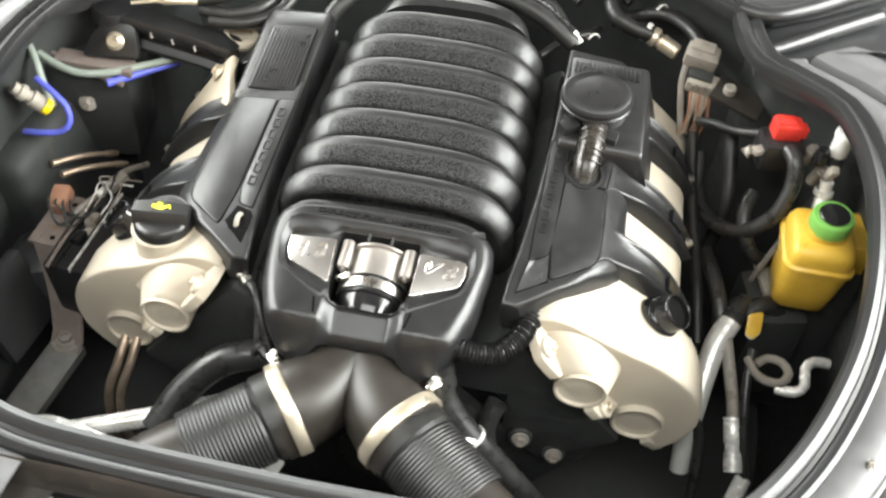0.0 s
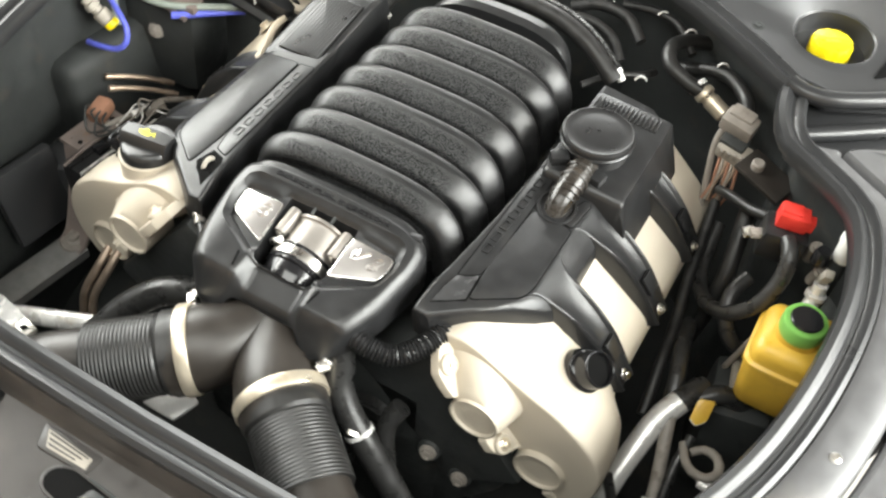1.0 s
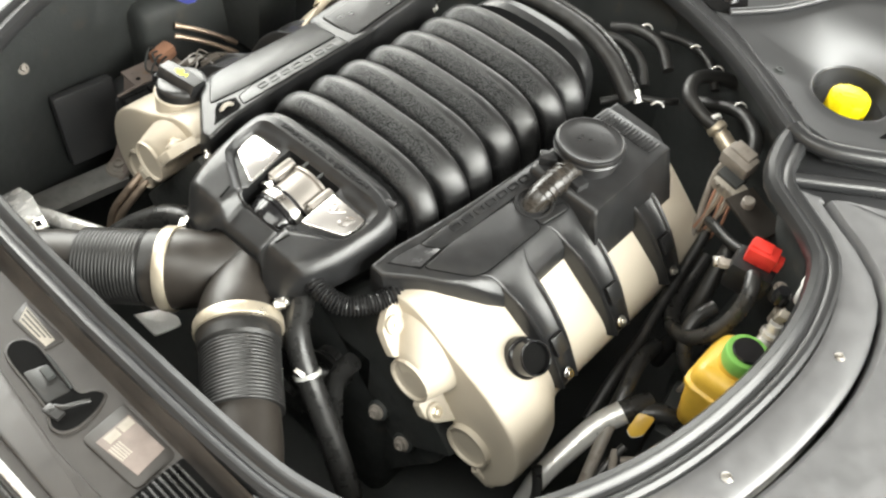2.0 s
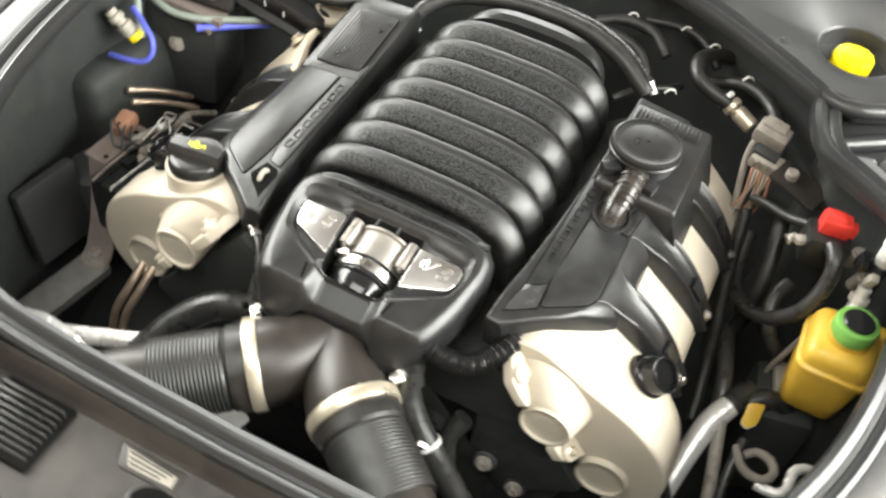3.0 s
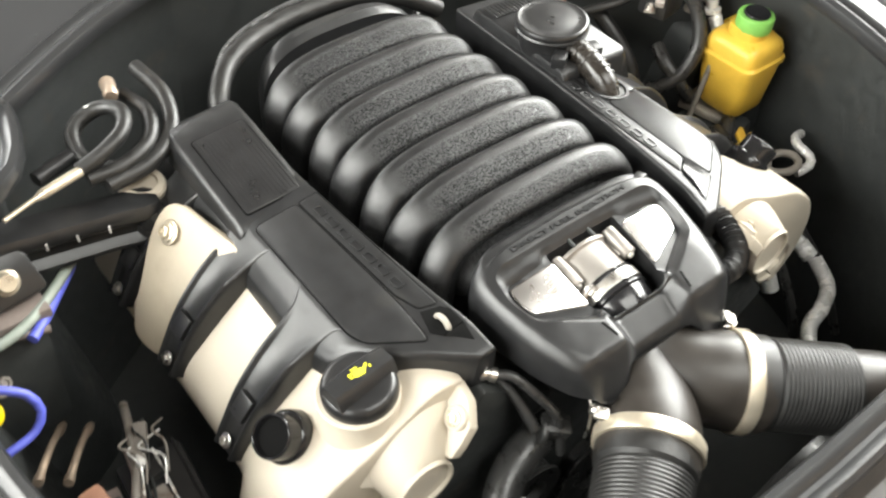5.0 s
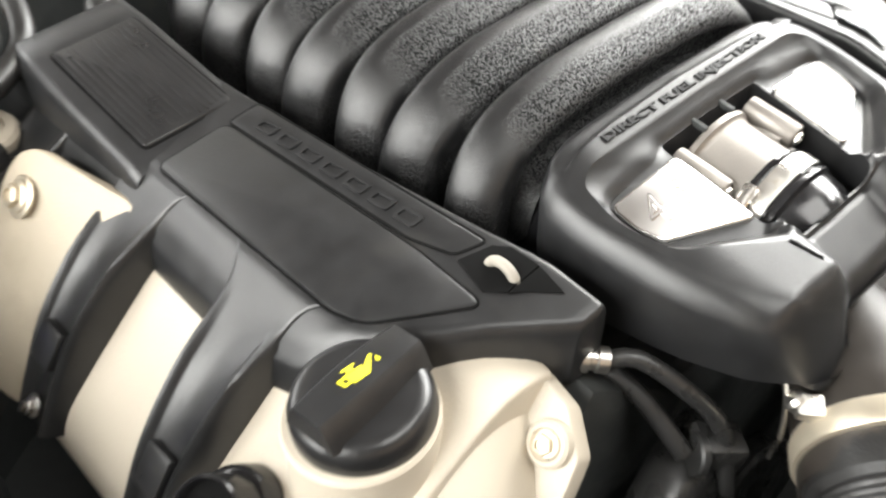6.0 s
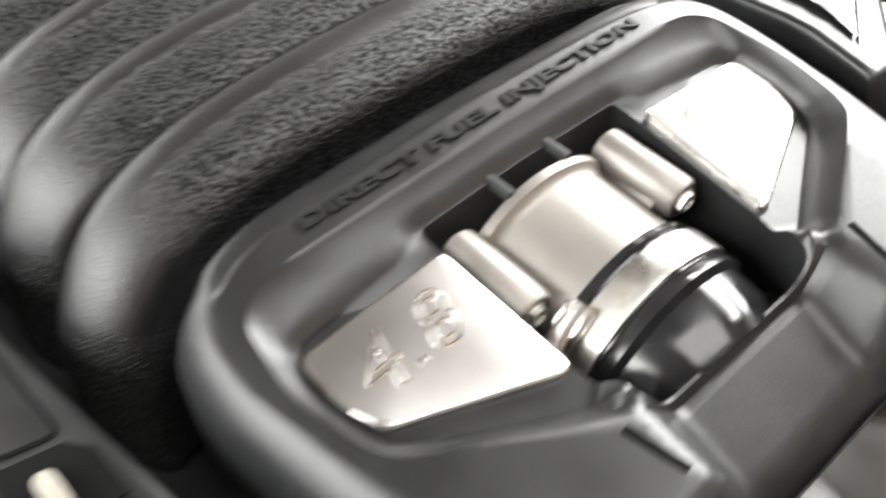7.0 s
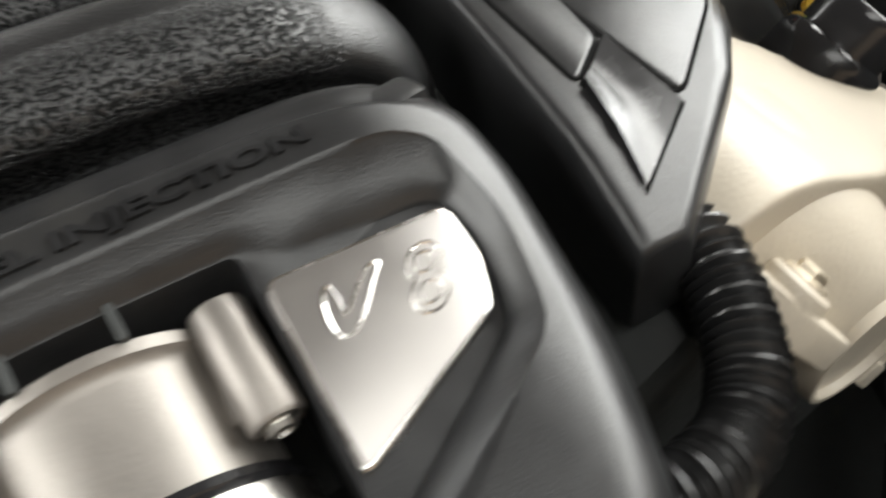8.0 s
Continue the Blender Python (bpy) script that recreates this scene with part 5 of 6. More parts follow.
def left_lines():
    hose("blue_hose", "thin blue plastic hose bent in a loop", [(-0.562, 0.245, -0.055), (-0.535, 0.232, -0.062), (-0.512, 0.222, -0.078), (-0.507, 0.212, -0.097), (-0.520, 0.203, -0.110), (-0.548, 0.196, -0.112), (-0.575, 0.197, -0.116)], 0.0045, M_BLUE)
    hose("blue_hose", "thin blue plastic hose under the torque arm", [(-0.482, 0.288, -0.083), (-0.462, 0.308, -0.085), (-0.435, 0.342, -0.090), (-0.410, 0.375, -0.097)], 0.0058, M_BLUE)
    hose("grey_hose", "grey green hose running below the torque arm", [(-0.600, 0.300, -0.045), (-0.560, 0.288, -0.058), (-0.520, 0.285, -0.068), (-0.480, 0.300, -0.072), (-0.440, 0.335, -0.078), (-0.405, 0.375, -0.088)], 0.0058, M_GREYHOSE)
    hose("grey_hose", "grey green hose leading to a connector", [(-0.590, 0.290, -0.03), (-0.572, 0.270, -0.04), (-0.556, 0.248, -0.065), (-0.541, 0.232, -0.092)], 0.0055, M_GREYHOSE)
    hose("rusty_pipe", "rusty brown pipe on the inner fender", [(-0.590, 0.318, -0.060), (-0.54, 0.306, -0.074), (-0.49, 0.298, -0.082), (-0.462, 0.296, -0.088)], 0.0045, M_BROWN)
    c = thing("hose_connector", "cream quick connector with a yellow ring", "connector")
    a = Vector((0.033, 0.011, -0.038)).normalized()
    bm = bmesh.new()
    lathe(bm, (-0.580, 0.215, -0.050), a, [(0, 0), (0.009, 0), (0.009, 0.008), (0.012, 0.010), (0.012, 0.018), (0.009, 0.020), (0.009, 0.026), (0.0125, 0.028), (0.0125, 0.044), (0.010, 0.047), (0, 0.047)], 24)
    part("connector_body", bm, M_LABEL, c)
    bm = bmesh.new()
    lathe(bm, (-0.580, 0.215, -0.050), a, [(0, 0.047), (0.0115, 0.047), (0.0115, 0.056), (0.009, 0.058), (0, 0.058)], 24)
    part("ring", bm, M_YCAP, c, "yellow ring")
    for dx, dy in ((0, 0), (0.024, -0.018)):
        bm = bmesh.new()
        tube(bm, [(-0.540 + dx, 0.184 + dy, -0.160), (-0.524 + dx, 0.213 + dy, -0.172), (-0.508 + dx, 0.244 + dy, -0.190), (-0.492 + dx, 0.274 + dy, -0.212)],
             lambda q, l: 0.0042 + (0.0012 if q < 0.012 or l - 0.022 < q < l - 0.006 else 0), 0.004, 14)
        single("brass_pipe", bm, M_COPPER, "tarnished brass pipe with crimped ends", "pipe", group="brass pipes")


left_lines()


def control_box():
    b = thing("control_box", "black electronics box in a rusty brown bracket", "control box")
    bm = bmesh.new()
    box(bm, (-0.443, 0.095, -0.255), (0.070, 0.150, 0.14), (0, 0, -4), 0.006)
    part("box_case", bm, M_BLACK, b)
    for x in (-0.458, -0.436, -0.414):
        bm = bmesh.new()
        box(bm, (x, 0.095, -0.190), (0.003, 0.150, 0.016), (0, 0, -4), 0.001)
        part("box_rib", bm, M_PIPE if x == -0.436 else M_PANEL, b)
    bm = bmesh.new()
    box(bm, (-0.447, 0.105, -0.186), (0.011, 0.040, 0.006), (0, 0, -4), 0.0015)
    part("box_label", bm, M_LABEL, b, "small pale label")
    for k in range(3):
        bm = bmesh.new()
        box(bm, (-0.452 + 0.005 * k, 0.075 + 0.034 * k, -0.180), (0.016, 0.022, 0.012), (0, 0, -4 + 6 * k), 0.003)
        part("box_plug", bm, (M_GLOSS, M_GREYPL, M_PANEL)[k], b, "small wiring plug")
    bm = bmesh.new()
    tube(bm, [(-0.474, 0.020, -0.186), (-0.470, 0.060, -0.180), (-0.463, 0.120, -0.176), (-0.455, 0.178, -0.174)], 0.0028, 0.008, 10)
    part("edge_rod", bm, M_BROWN, b, "thin brown edge rod")
    bm = bmesh.new()
    box(bm, (-0.500, 0.105, -0.188), (0.040, 0.095, 0.006), (0, 4, -2), 0.002)
    br = part("bracket", bm, M_BROWN, b, "brown steel bracket with holes")
    # black discs on the plate paint the shade of its holes
    for dx, dy in ((-0.01, -0.035), (0.01, -0.035), (0.012, 0.03)):
        bm = bmesh.new()
        lathe(bm, (-0.500 + dx, 0.105 + dy, -0.1852), (0, 0, 1), [(0, 0), (0.004, 0), (0.004, 0.0006), (0, 0.0006)], 14)
        part("bracket_hole_shade", bm, M_HOLE_SHADE, br)
    bm = bmesh.new()
    rings = []
    for p in smooth_path([(-0.492, 0.062, -0.192), (-0.486, 0.050, -0.235), (-0.478, 0.030, -0.275), (-0.474, 0.005, -0.318), (-0.475, -0.015, -0.332)], 0.012):
        rings.append([p + Vector((x, y, 0)) for x, y in ((-0.024, 0), (-0.022, -0.004), (0.022, -0.004), (0.024, 0), (0.022, 0.002), (-0.022, 0.002))])
    loft(bm, rings)
    part("bracket_leg", bm, M_BROWN, b)
    bm = bmesh.new()
    box(bm, (-0.503, 0.130, -0.172), (0.026, 0.040, 0.024), (10, 0, 8), 0.006)
    part("plug", bm, M_ORANGE, b, "orange brown plastic plug")
    for k in range(4):
        bm = bmesh.new()
        x = -0.515 + 0.01 * k
        tube(bm, [(x, 0.125, -0.165), (x + 0.012, 0.105, -0.150 - 0.004 * k), (x + 0.03, 0.085 + 0.02 * (k % 2), -0.172), (x + 0.045, 0.11 + 0.02 * k, -0.18)], 0.0018, 0.006, 8)
        part("wire", bm, M_DARK, b)
    hose("harness_tube", "thin black wiring tube over the control box", [(-0.475, 0.11, -0.175), (-0.455, 0.15, -0.170), (-0.440, 0.20, -0.172), (-0.43, 0.25, -0.20)], 0.0048, M_GREYPL, "wiring")


control_box()


def left_clutter():
    c = thing("wiring_bundle", "bare grey wires with a small plug by the control box", "wiring")
    for k in range(5):
        bm = bmesh.new()
        x, y = -0.462 + 0.008 * k, 0.118 + 0.011 * (k % 3)
        tube(bm, [(x, y, -0.176), (x + 0.010, y + 0.022, -0.158 - 0.004 * (k % 2)), (x + 0.006 - 0.012 * (k % 2), y + 0.045, -0.160), (x + 0.022, y + 0.062, -0.175)], 0.0014, 0.005, 8)
        part("wire", bm, (M_PIPE, M_GREYPL, M_RUBBER)[k % 3], c)
    bm = bmesh.new()
    box(bm, (-0.437, 0.176, -0.168), (0.014, 0.034, 0.012), (10, 0, -24), 0.002)
    part("plug", bm, M_GREYPL, c)
    bm = bmesh.new()
    box(bm, (-0.449, 0.150, -0.166), (0.010, 0.014, 0.010), (0, 10, -24), 0.002)
    part("plug_latch", bm, M_PIPE, c)
    bm = bmesh.new()
    lathe(bm, (-0.528, 0.085, -0.36), (0, 0, 1), [(0, 0), (0.046, 0), (0.048, 0.01), (0.048, 0.11), (0.044, 0.125), (0.030, 0.134), (0.012, 0.137), (0, 0.137)], 40)
    single("vacuum_canister", bm, M_COWL, "dark grey plastic canister low beside the bracket", "canister")


left_clutter()


def left_strut():
    t = thing("cross_strut", "grey steel strut bolted in front of the engine", "strut")
    p, q = Vector((-0.475, 0.0, -0.340)), Vector((-0.505, -0.24, -0.340))
    bm = bmesh.new()
    d = (q - p).normalized()
    side = d.cross(Vector((0, 0, 1))).normalized()
    sec = [(-0.024, -0.012), (0.024, -0.012), (0.026, 0.006), (0.018, 0.010), (-0.018, 0.010), (-0.026, 0.006)]
    loft(bm, [[p + d * k + side * x + Vector((0, 0, z)) for x, z in sec] for k in (0, 0.05, 0.1, 0.15, 0.2, 0.24)])
    part("bar", bm, M_STRUT, t)
    bm = bmesh.new()
    lathe(bm, p + Vector((0, -0.003, 0.008)), (0, 0, 1), [(0, 0), (0.023, 0), (0.023, 0.003), (0.021, 0.006), (0.013, 0.007), (0, 0.007)], 28)
    bolt(bm, p + Vector((0, -0.003, 0.014)), (0, 0, 1), 0.011, 0.012)
    part("strut_bolt", bm, M_GREYPL, t)


left_strut()


def left_low_pipes():
    for k, x in enumerate((-0.345, -0.328)):
        hose("metal_pipe", "tarnished metal pipe below the valve cover", [(x, -0.030, -0.225), (x - 0.004, -0.062, -0.25), (x - 0.018, -0.088, -0.295), (x - 0.022, -0.10, -0.36), (x - 0.02, -0.10, -0.44)], 0.0062, M_COPPER, "pipe", group="low pipes")
    hose("coolant_pipe", "pale bare metal coolant pipe", [(-0.36, -0.205, -0.205), (-0.31, -0.187, -0.20), (-0.26, -0.165, -0.20), (-0.21, -0.14, -0.20), (-0.15, -0.10, -0.22)], 0.012, M_PIPE, "pipe")
    ch = thing("coolant_hose", "black curved coolant hose behind the intake duct", "hose")
    bm = bmesh.new()
    tube(bm, [(-0.235, -0.165, -0.20), (-0.215, -0.13, -0.175), (-0.18, -0.10, -0.150), (-0.14, -0.085, -0.140), (-0.09, -0.075, -0.145)], 0.019, 0.008, 20)
    part("hose_wall", bm, M_RUBBER, ch)
    bm = bmesh.new()
    tube(bm, [(-0.240, -0.174, -0.2055), (-0.235, -0.165, -0.20), (-0.2305, -0.157, -0.1945)], 0.0204, 0.003, 22)
    part("hose_cuff", bm, M_HOSE, ch)
    b = thing("vacuum_valve", "small dark valve with steel clips on a hose", "valve")
    bm = bmesh.new()
    box(bm, (-0.112, -0.092, -0.118), (0.030, 0.022, 0.022), (10, 20, -30), 0.004)
    part("valve_body", bm, M_RUBBER, b)
    bm = bmesh.new()
    tube(bm, [(-0.130, -0.085, -0.115), (-0.135, -0.05, -0.085), (-0.145, -0.01, -0.075), (-0.150, 0.05, -0.08)], 0.006, 0.006, 12)
    part("valve_hose", bm, M_RUBBER, b)
    bm = bmesh.new()
    lathe(bm, (-0.128, -0.088, -0.114), (0.6, -0.4, -0.2), [(0.012, 0), (0.013, 0.001), (0.013, 0.005), (0.012, 0.006)], 18)
    part("valve_clip", bm, M_RUBBER, b)
    j = thing("cable_joint", "ribbed bright steel cable joint below the engine cover nose", "connector")
    d = Vector((0.66, -0.60, -0.20)).normalized()
    o = Vector((-0.170, -0.022, -0.0510))
    bm = bmesh.new()
    lathe(bm, o, d, [(0, 0), (0.0068, 0), (0.0078, 0.002), (0.0078, 0.007), (0.0062, 0.008), (0.0062, 0.011), (0.0078, 0.012), (0.0078, 0.018), (0.0062, 0.019), (0.0062, 0.022), (0.0074, 0.023), (0.0074, 0.029), (0, 0.030)], 20)
    part("joint_body", bm, M_STEEL, j)
    bm = bmesh.new()
    tube(bm, [o + d * 0.028, o + d * 0.045 + Vector((0, 0, 0.004)), (-0.125, -0.074, -0.072), (-0.112, -0.094, -0.100), (-0.110, -0.105, -0.150)], 0.0052, 0.005, 12)
    part("joint_cable", bm, M_RUBBER, j, "black rubber cable")
    bm = bmesh.new()
    tube(bm, [o, o - d * 0.020 + Vector((-0.004, 0.006, -0.004)), (-0.196, 0.018, -0.080), (-0.205, 0.040, -0.110)], 0.0046, 0.005, 12)
    part("joint_tail", bm, M_RUBBER, j)
    hose("wire_lead", "thin bright wire beside the duct clamp", [(-0.093, -0.113, -0.062), (-0.091, -0.116, -0.080), (-0.093, -0.119, -0.100), (-0.092, -0.116, -0.125)], 0.0014, M_STEEL, "wire", n=8)
    # white scrap lying low in front of the duct
    bm = bmesh.new()
    slab(bm, [(-0.11, -0.235), (-0.05, -0.265), (-0.03, -0.25), (-0.025, -0.225), (-0.055, -0.225)], lambda x, y, q: Vector((x, y, -0.26 + 0.2 * (x + 0.07) + q)), 0.0, 0.006, 0.002)
    single("pale_bracket", bm, M_PIPE, "pale sheet metal bracket low in front", "bracket")
    sup = thing("radiator_support", "pale zinc support plate with a square hole inside the seal", "bracket")
    bm = bmesh.new()
    slab(bm, rounded([(-0.385, -0.285), (-0.262, -0.285), (-0.254, -0.236), (-0.262, -0.2285), (-0.305, -0.217), (-0.345, -0.206), (-0.385, -0.204)], 0.006), lambda x, y, q: Vector((x, y, -0.134 - 0.45 * max(0, -0.30 - x) + q)), 0.0, 0.004, 0.001)
    part("support_plate", bm, M_PIPE, sup)
    bm = bmesh.new()
    box(bm, (-0.262, -0.237, -0.130), (0.024, 0.016, 0.007), (0, 0, -8), 0.002)
    part("support_clip", bm, M_STEEL, sup)
    # black chip on the clip paints the shade of a square hole
    bm = bmesh.new()
    box(bm, (-0.263, -0.2385, -0.1262), (0.010, 0.008, 0.001), (0, 0, -8), 0.0003)
    part("clip_hole_shade", bm, M_HOLE_SHADE, sup)
    f = thing("radiator_fan", "black radiator fan shroud in front of the engine", "fan")
    bm = bmesh.new()
    box(bm, (0, -0.262, -0.34), (0.66, 0.022, 0.30), bevel=0.008)
    part("shroud", bm, M_DARK, f)
    for x in (-0.16, 0.16):
        bm = bmesh.new()
        lathe(bm, (x, -0.25, -0.36), (0, 1, 0), [(0, 0), (0.12, 0), (0.125, 0.004), (0.125, 0.016), (0.115, 0.018), (0.112, 0.006), (0.04, 0.006), (0.04, 0.02), (0, 0.022)], 36)
        part("fan_ring", bm, M_RUBBER, f)


left_low_pipes()


def rear_lines():
    route = [(-0.185, 0.425, -0.035), (-0.172, 0.452, -0.005), (-0.135, 0.487, 0.012), (-0.07, 0.513, 0.016), (0.0, 0.522, 0.016), (0.07, 0.516, 0.014), (0.125, 0.502, 0.002), (0.165, 0.487, -0.018), (0.180, 0.482, -0.028)]
    h = thing("vacuum_hose", "dull black hose with a braided line behind the manifold", "hose")
    bm = bmesh.new()
    tube(bm, [(x - 0.004, y - 0.010, z - 0.006) for x, y, z in route], 0.0128, 0.006, 20)
    part("hose_wall", bm, M_HOSE, h)
    bm = bmesh.new()
    tube(bm, [(x, y + 0.003, z + 0.0030) for x, y, z in route], lambda q, l: 0.0044 + 0.0009 * math.sin(q * 2 * math.pi / 0.0045), 0.0011, 12)
    part("braided_line", bm, M_RUBBER, h, "thin ribbed line with a worn sheen")
    bm = bmesh.new()
    lathe(bm, (0.172, 0.485, -0.022), (0.65, -0.28, -0.6), [(0, 0), (0.0075, 0), (0.0075, 0.006), (0.006, 0.008), (0.006, 0.018), (0.005, 0.019), (0, 0.019)], 20)
    part("end_fitting", bm, M_PIPE, h, "bright metal end fitting")
    bm = bmesh.new()
    lathe(bm, (-0.183, 0.428, -0.031), (-0.3, -0.4, -0.6), [(0.012, 0), (0.016, 0.001), (0.016, 0.007), (0.012, 0.008)], 20)
    part("hose_clip", bm, M_PIPE, h)
    # hoses at the left rear
    looped = hose("vacuum_line", "black hose looped beside the bulkhead", [(-0.365, 0.392, 0.008), (-0.335, 0.395, 0.016), (-0.303, 0.412, 0.022), (-0.293, 0.440, 0.026), (-0.312, 0.462, 0.022), (-0.342, 0.458, 0.012), (-0.352, 0.430, 0.0), (-0.335, 0.405, -0.012), (-0.29, 0.40, -0.025)], 0.0088, M_HOSE)
    hose("vacuum_line", "black braided hose beside the bulkhead", [(-0.360, 0.385, -0.002), (-0.32, 0.385, -0.002), (-0.28, 0.405, 0.0), (-0.262, 0.445, 0.005), (-0.268, 0.50, 0.0)], 0.0085, M_HOSE)
    hose("vacuum_line", "black ribbed hose rising to the bulkhead", [(-0.345, 0.375, -0.012), (-0.29, 0.385, -0.012), (-0.25, 0.415, -0.005), (-0.235, 0.46, 0.01), (-0.24, 0.52, 0.015)], 0.0095, M_HOSE)
    for k in range(7):
        a = 0.25 + 0.20 * k
        bm = bmesh.new()
        box(bm, (-0.325 + 0.033 * math.cos(a), 0.432 + 0.032 * math.sin(a), 0.0262 + 0.002 * math.sin(a)), (0.0030, 0.0052, 0.0016), (0, 0, math.degrees(a)), 0.0004)
        part("print_mark", bm, M_WHITE, looped, "short pale printed bar")
    hose("wrapped_rod", "cream wrapped metal rod beside the torque arm", [(-0.455, 0.362, 0.010), (-0.42, 0.372, 0.012), (-0.39, 0.380, 0.012), (-0.365, 0.388, 0.010)], lambda q, l: 0.0028 if q < 0.5 * l else 0.0058, M_BAND, "rod")
    hose("brass_joint", "small brass hose joint", [(-0.288, 0.478, 0.018), (-0.284, 0.492, 0.018), (-0.28, 0.51, 0.015)], lambda q, l: 0.0075 + 0.0015 * (int(q / 0.006) % 2), M_COPPER, "pipe")
    hose("small_sensor", "small black sensor with a brass tip", [(-0.405, 0.415, 0.0), (-0.385, 0.422, 0.0), (-0.36, 0.43, 0.0)], 0.009, M_BLACK, "sensor")
    # hoses at the right rear
    hose("heater_hose", "black heater hose bending to the bulkhead", [(0.300, 0.530, -0.042), (0.262, 0.528, -0.030), (0.232, 0.540, -0.020), (0.222, 0.572, -0.015), (0.240, 0.608, -0.02), (0.285, 0.640, -0.03)], 0.0108, M_HOSE)
    f = thing("heater_fitting", "copper coloured hose fitting with a steel clip", "fitting")
    bm = bmesh.new()
    d = Vector((0.85, -0.28, -0.30)).normalized()
    lathe(bm, (0.288, 0.533, -0.040), d, [(0.0, 0), (0.0135, 0), (0.0150, 0.004), (0.0150, 0.010), (0.011, 0.013), (0.011, 0.017), (0.013, 0.019), (0.0125, 0.046), (0.010, 0.049), (0, 0.049)], 24)
    part("fitting_tube", bm, M_BAND, f)
    bm = bmesh.new()
    lathe(bm, Vector((0.288, 0.533, -0.040)) - d * 0.012, d, [(0.013, 0), (0.0152, 0.001), (0.0152, 0.007), (0.013, 0.008)], 24)
    part("fitting_clip", bm, M_PIPE, f)
    hose("bulkhead_hose", "black hose along the bulkhead seal", [(0.23, 0.585, -0.06), (0.30, 0.575, -0.03), (0.345, 0.545, -0.03), (0.365, 0.50, -0.035), (0.372, 0.465, -0.05)], 0.010, M_HOSE)
    for k, pts in enumerate(([(0.05, 0.60, -0.03), (0.09, 0.61, -0.018), (0.14, 0.60, -0.015), (0.175, 0.575, -0.03)], [(0.04, 0.56, -0.03), (0.08, 0.575, -0.025), (0.13, 0.565, -0.03), (0.16, 0.54, -0.05)],
                             [(0.12, 0.635, -0.02), (0.17, 0.635, -0.012), (0.215, 0.62, -0.012), (0.25, 0.59, -0.03)], [(0.13, 0.47, -0.06), (0.16, 0.50, -0.05), (0.2, 0.53, -0.05), (0.21, 0.56, -0.06)])):
        hose("wiring_loom", "black taped wiring loom at the bulkhead", pts, 0.0085 - 0.001 * k, M_HOSE, "wiring", group="bulkhead looms")
    for x, y, z in ((0.10, 0.62, -0.008), (0.185, 0.628, -0.004), (0.235, 0.612, -0.006), (0.205, 0.505, -0.035), (0.30, 0.575, -0.015)):
        bm = bmesh.new()
        tube(bm, [(x - 0.008, y - 0.004, z - 0.006), (x - 0.003, y, z), (x + 0.004, y + 0.002, z), (x + 0.007, y + 0.006, z - 0.007)], 0.0016, 0.003, 8)
        single("cable_clip", bm, M_PIPE, "small bright cable clip", "clip", group="cable clips")
    # bulkhead behind the engine
    bm = bmesh.new()
    box(bm, (0, 0.69, -0.27), (0.9, 0.03, 0.56), bevel=0.01)
    single("wall_bulkhead", bm, M_DARK, "black bulkhead behind the engine", "bulkhead", kind="structure")


rear_lines()


def right_sensor():
    c = thing("wiring_plug", "grey brown wiring plug with bundled leads", "connector")
    bm = bmesh.new()
    box(bm, (0.360, 0.466, -0.018), (0.047, 0.030, 0.026), (14, 6, -8), 0.005, 2)
    box(bm, (0.360, 0.470, -0.004), (0.034, 0.020, 0.008), (14, 6, -8), 0.003)
    part("plug_top", bm, M_GREYPL, c)
    bm = bmesh.new()
    box(bm, (0.364, 0.452, -0.036), (0.036, 0.026, 0.010), (14, 6, -8), 0.003)
    part("plug_gap", bm, M_DARK, c)
    bm = bmesh.new()
    box(bm, (0.368, 0.446, -0.050), (0.044, 0.026, 0.022), (14, 6, -8), 0.004)
    part("plug_base", bm, M_LABEL, c)
    for k in range(4):
        bm = bmesh.new()
        box(bm, (0.354 + 0.0095 * k, 0.4325, -0.0475), (0.0050, 0.004, 0.012), (14, 6, -8), 0.001)
        part("plug_rib", bm, M_GREYPL, c)
    for k in range(7):
        bm = bmesh.new()
        x = 0.354 + 0.0045 * k
        tube(bm, [(x, 0.440, -0.058), (x + 0.002, 0.430, -0.075), (x + 0.004 - 0.003 * (k % 3), 0.424, -0.098), (x - 0.002, 0.42, -0.125)], 0.0023, 0.006, 8)
        part("lead", bm, (M_ORANGE, M_LABEL, M_COPPER)[k % 3], c)
    hose("sensor_cable", "grey cable hanging beside the wiring plug", [(0.345, 0.47, -0.02), (0.340, 0.455, -0.05), (0.345, 0.44, -0.085), (0.352, 0.425, -0.12), (0.36, 0.40, -0.2)], 0.0048, M_GREYPL, "cable")
    b = thing("earth_bracket", "dull brown bracket behind the red terminal cover", "bracket")
    bm = bmesh.new()
    box(bm, (0.420, 0.425, -0.050), (0.075, 0.046, 0.008), (8, 10, -20), 0.003)
    part("bracket_plate", bm, M_DUCT, b)
    bm = bmesh.new()
    lathe(bm, (0.405, 0.428, -0.047), (0, -0.1, 1), [(0, 0), (0.009, 0), (0.009, 0.012), (0.007, 0.014), (0, 0.014)], 18)
    part("bracket_stud", bm, M_GREYPL, b)
    hose("power_cable", "black power cable to the red terminal", [(0.372, 0.405, -0.085), (0.392, 0.385, -0.070), (0.425, 0.365, -0.060), (0.462, 0.345, -0.040)], 0.0070, M_HOSE, "cable")


right_sensor()


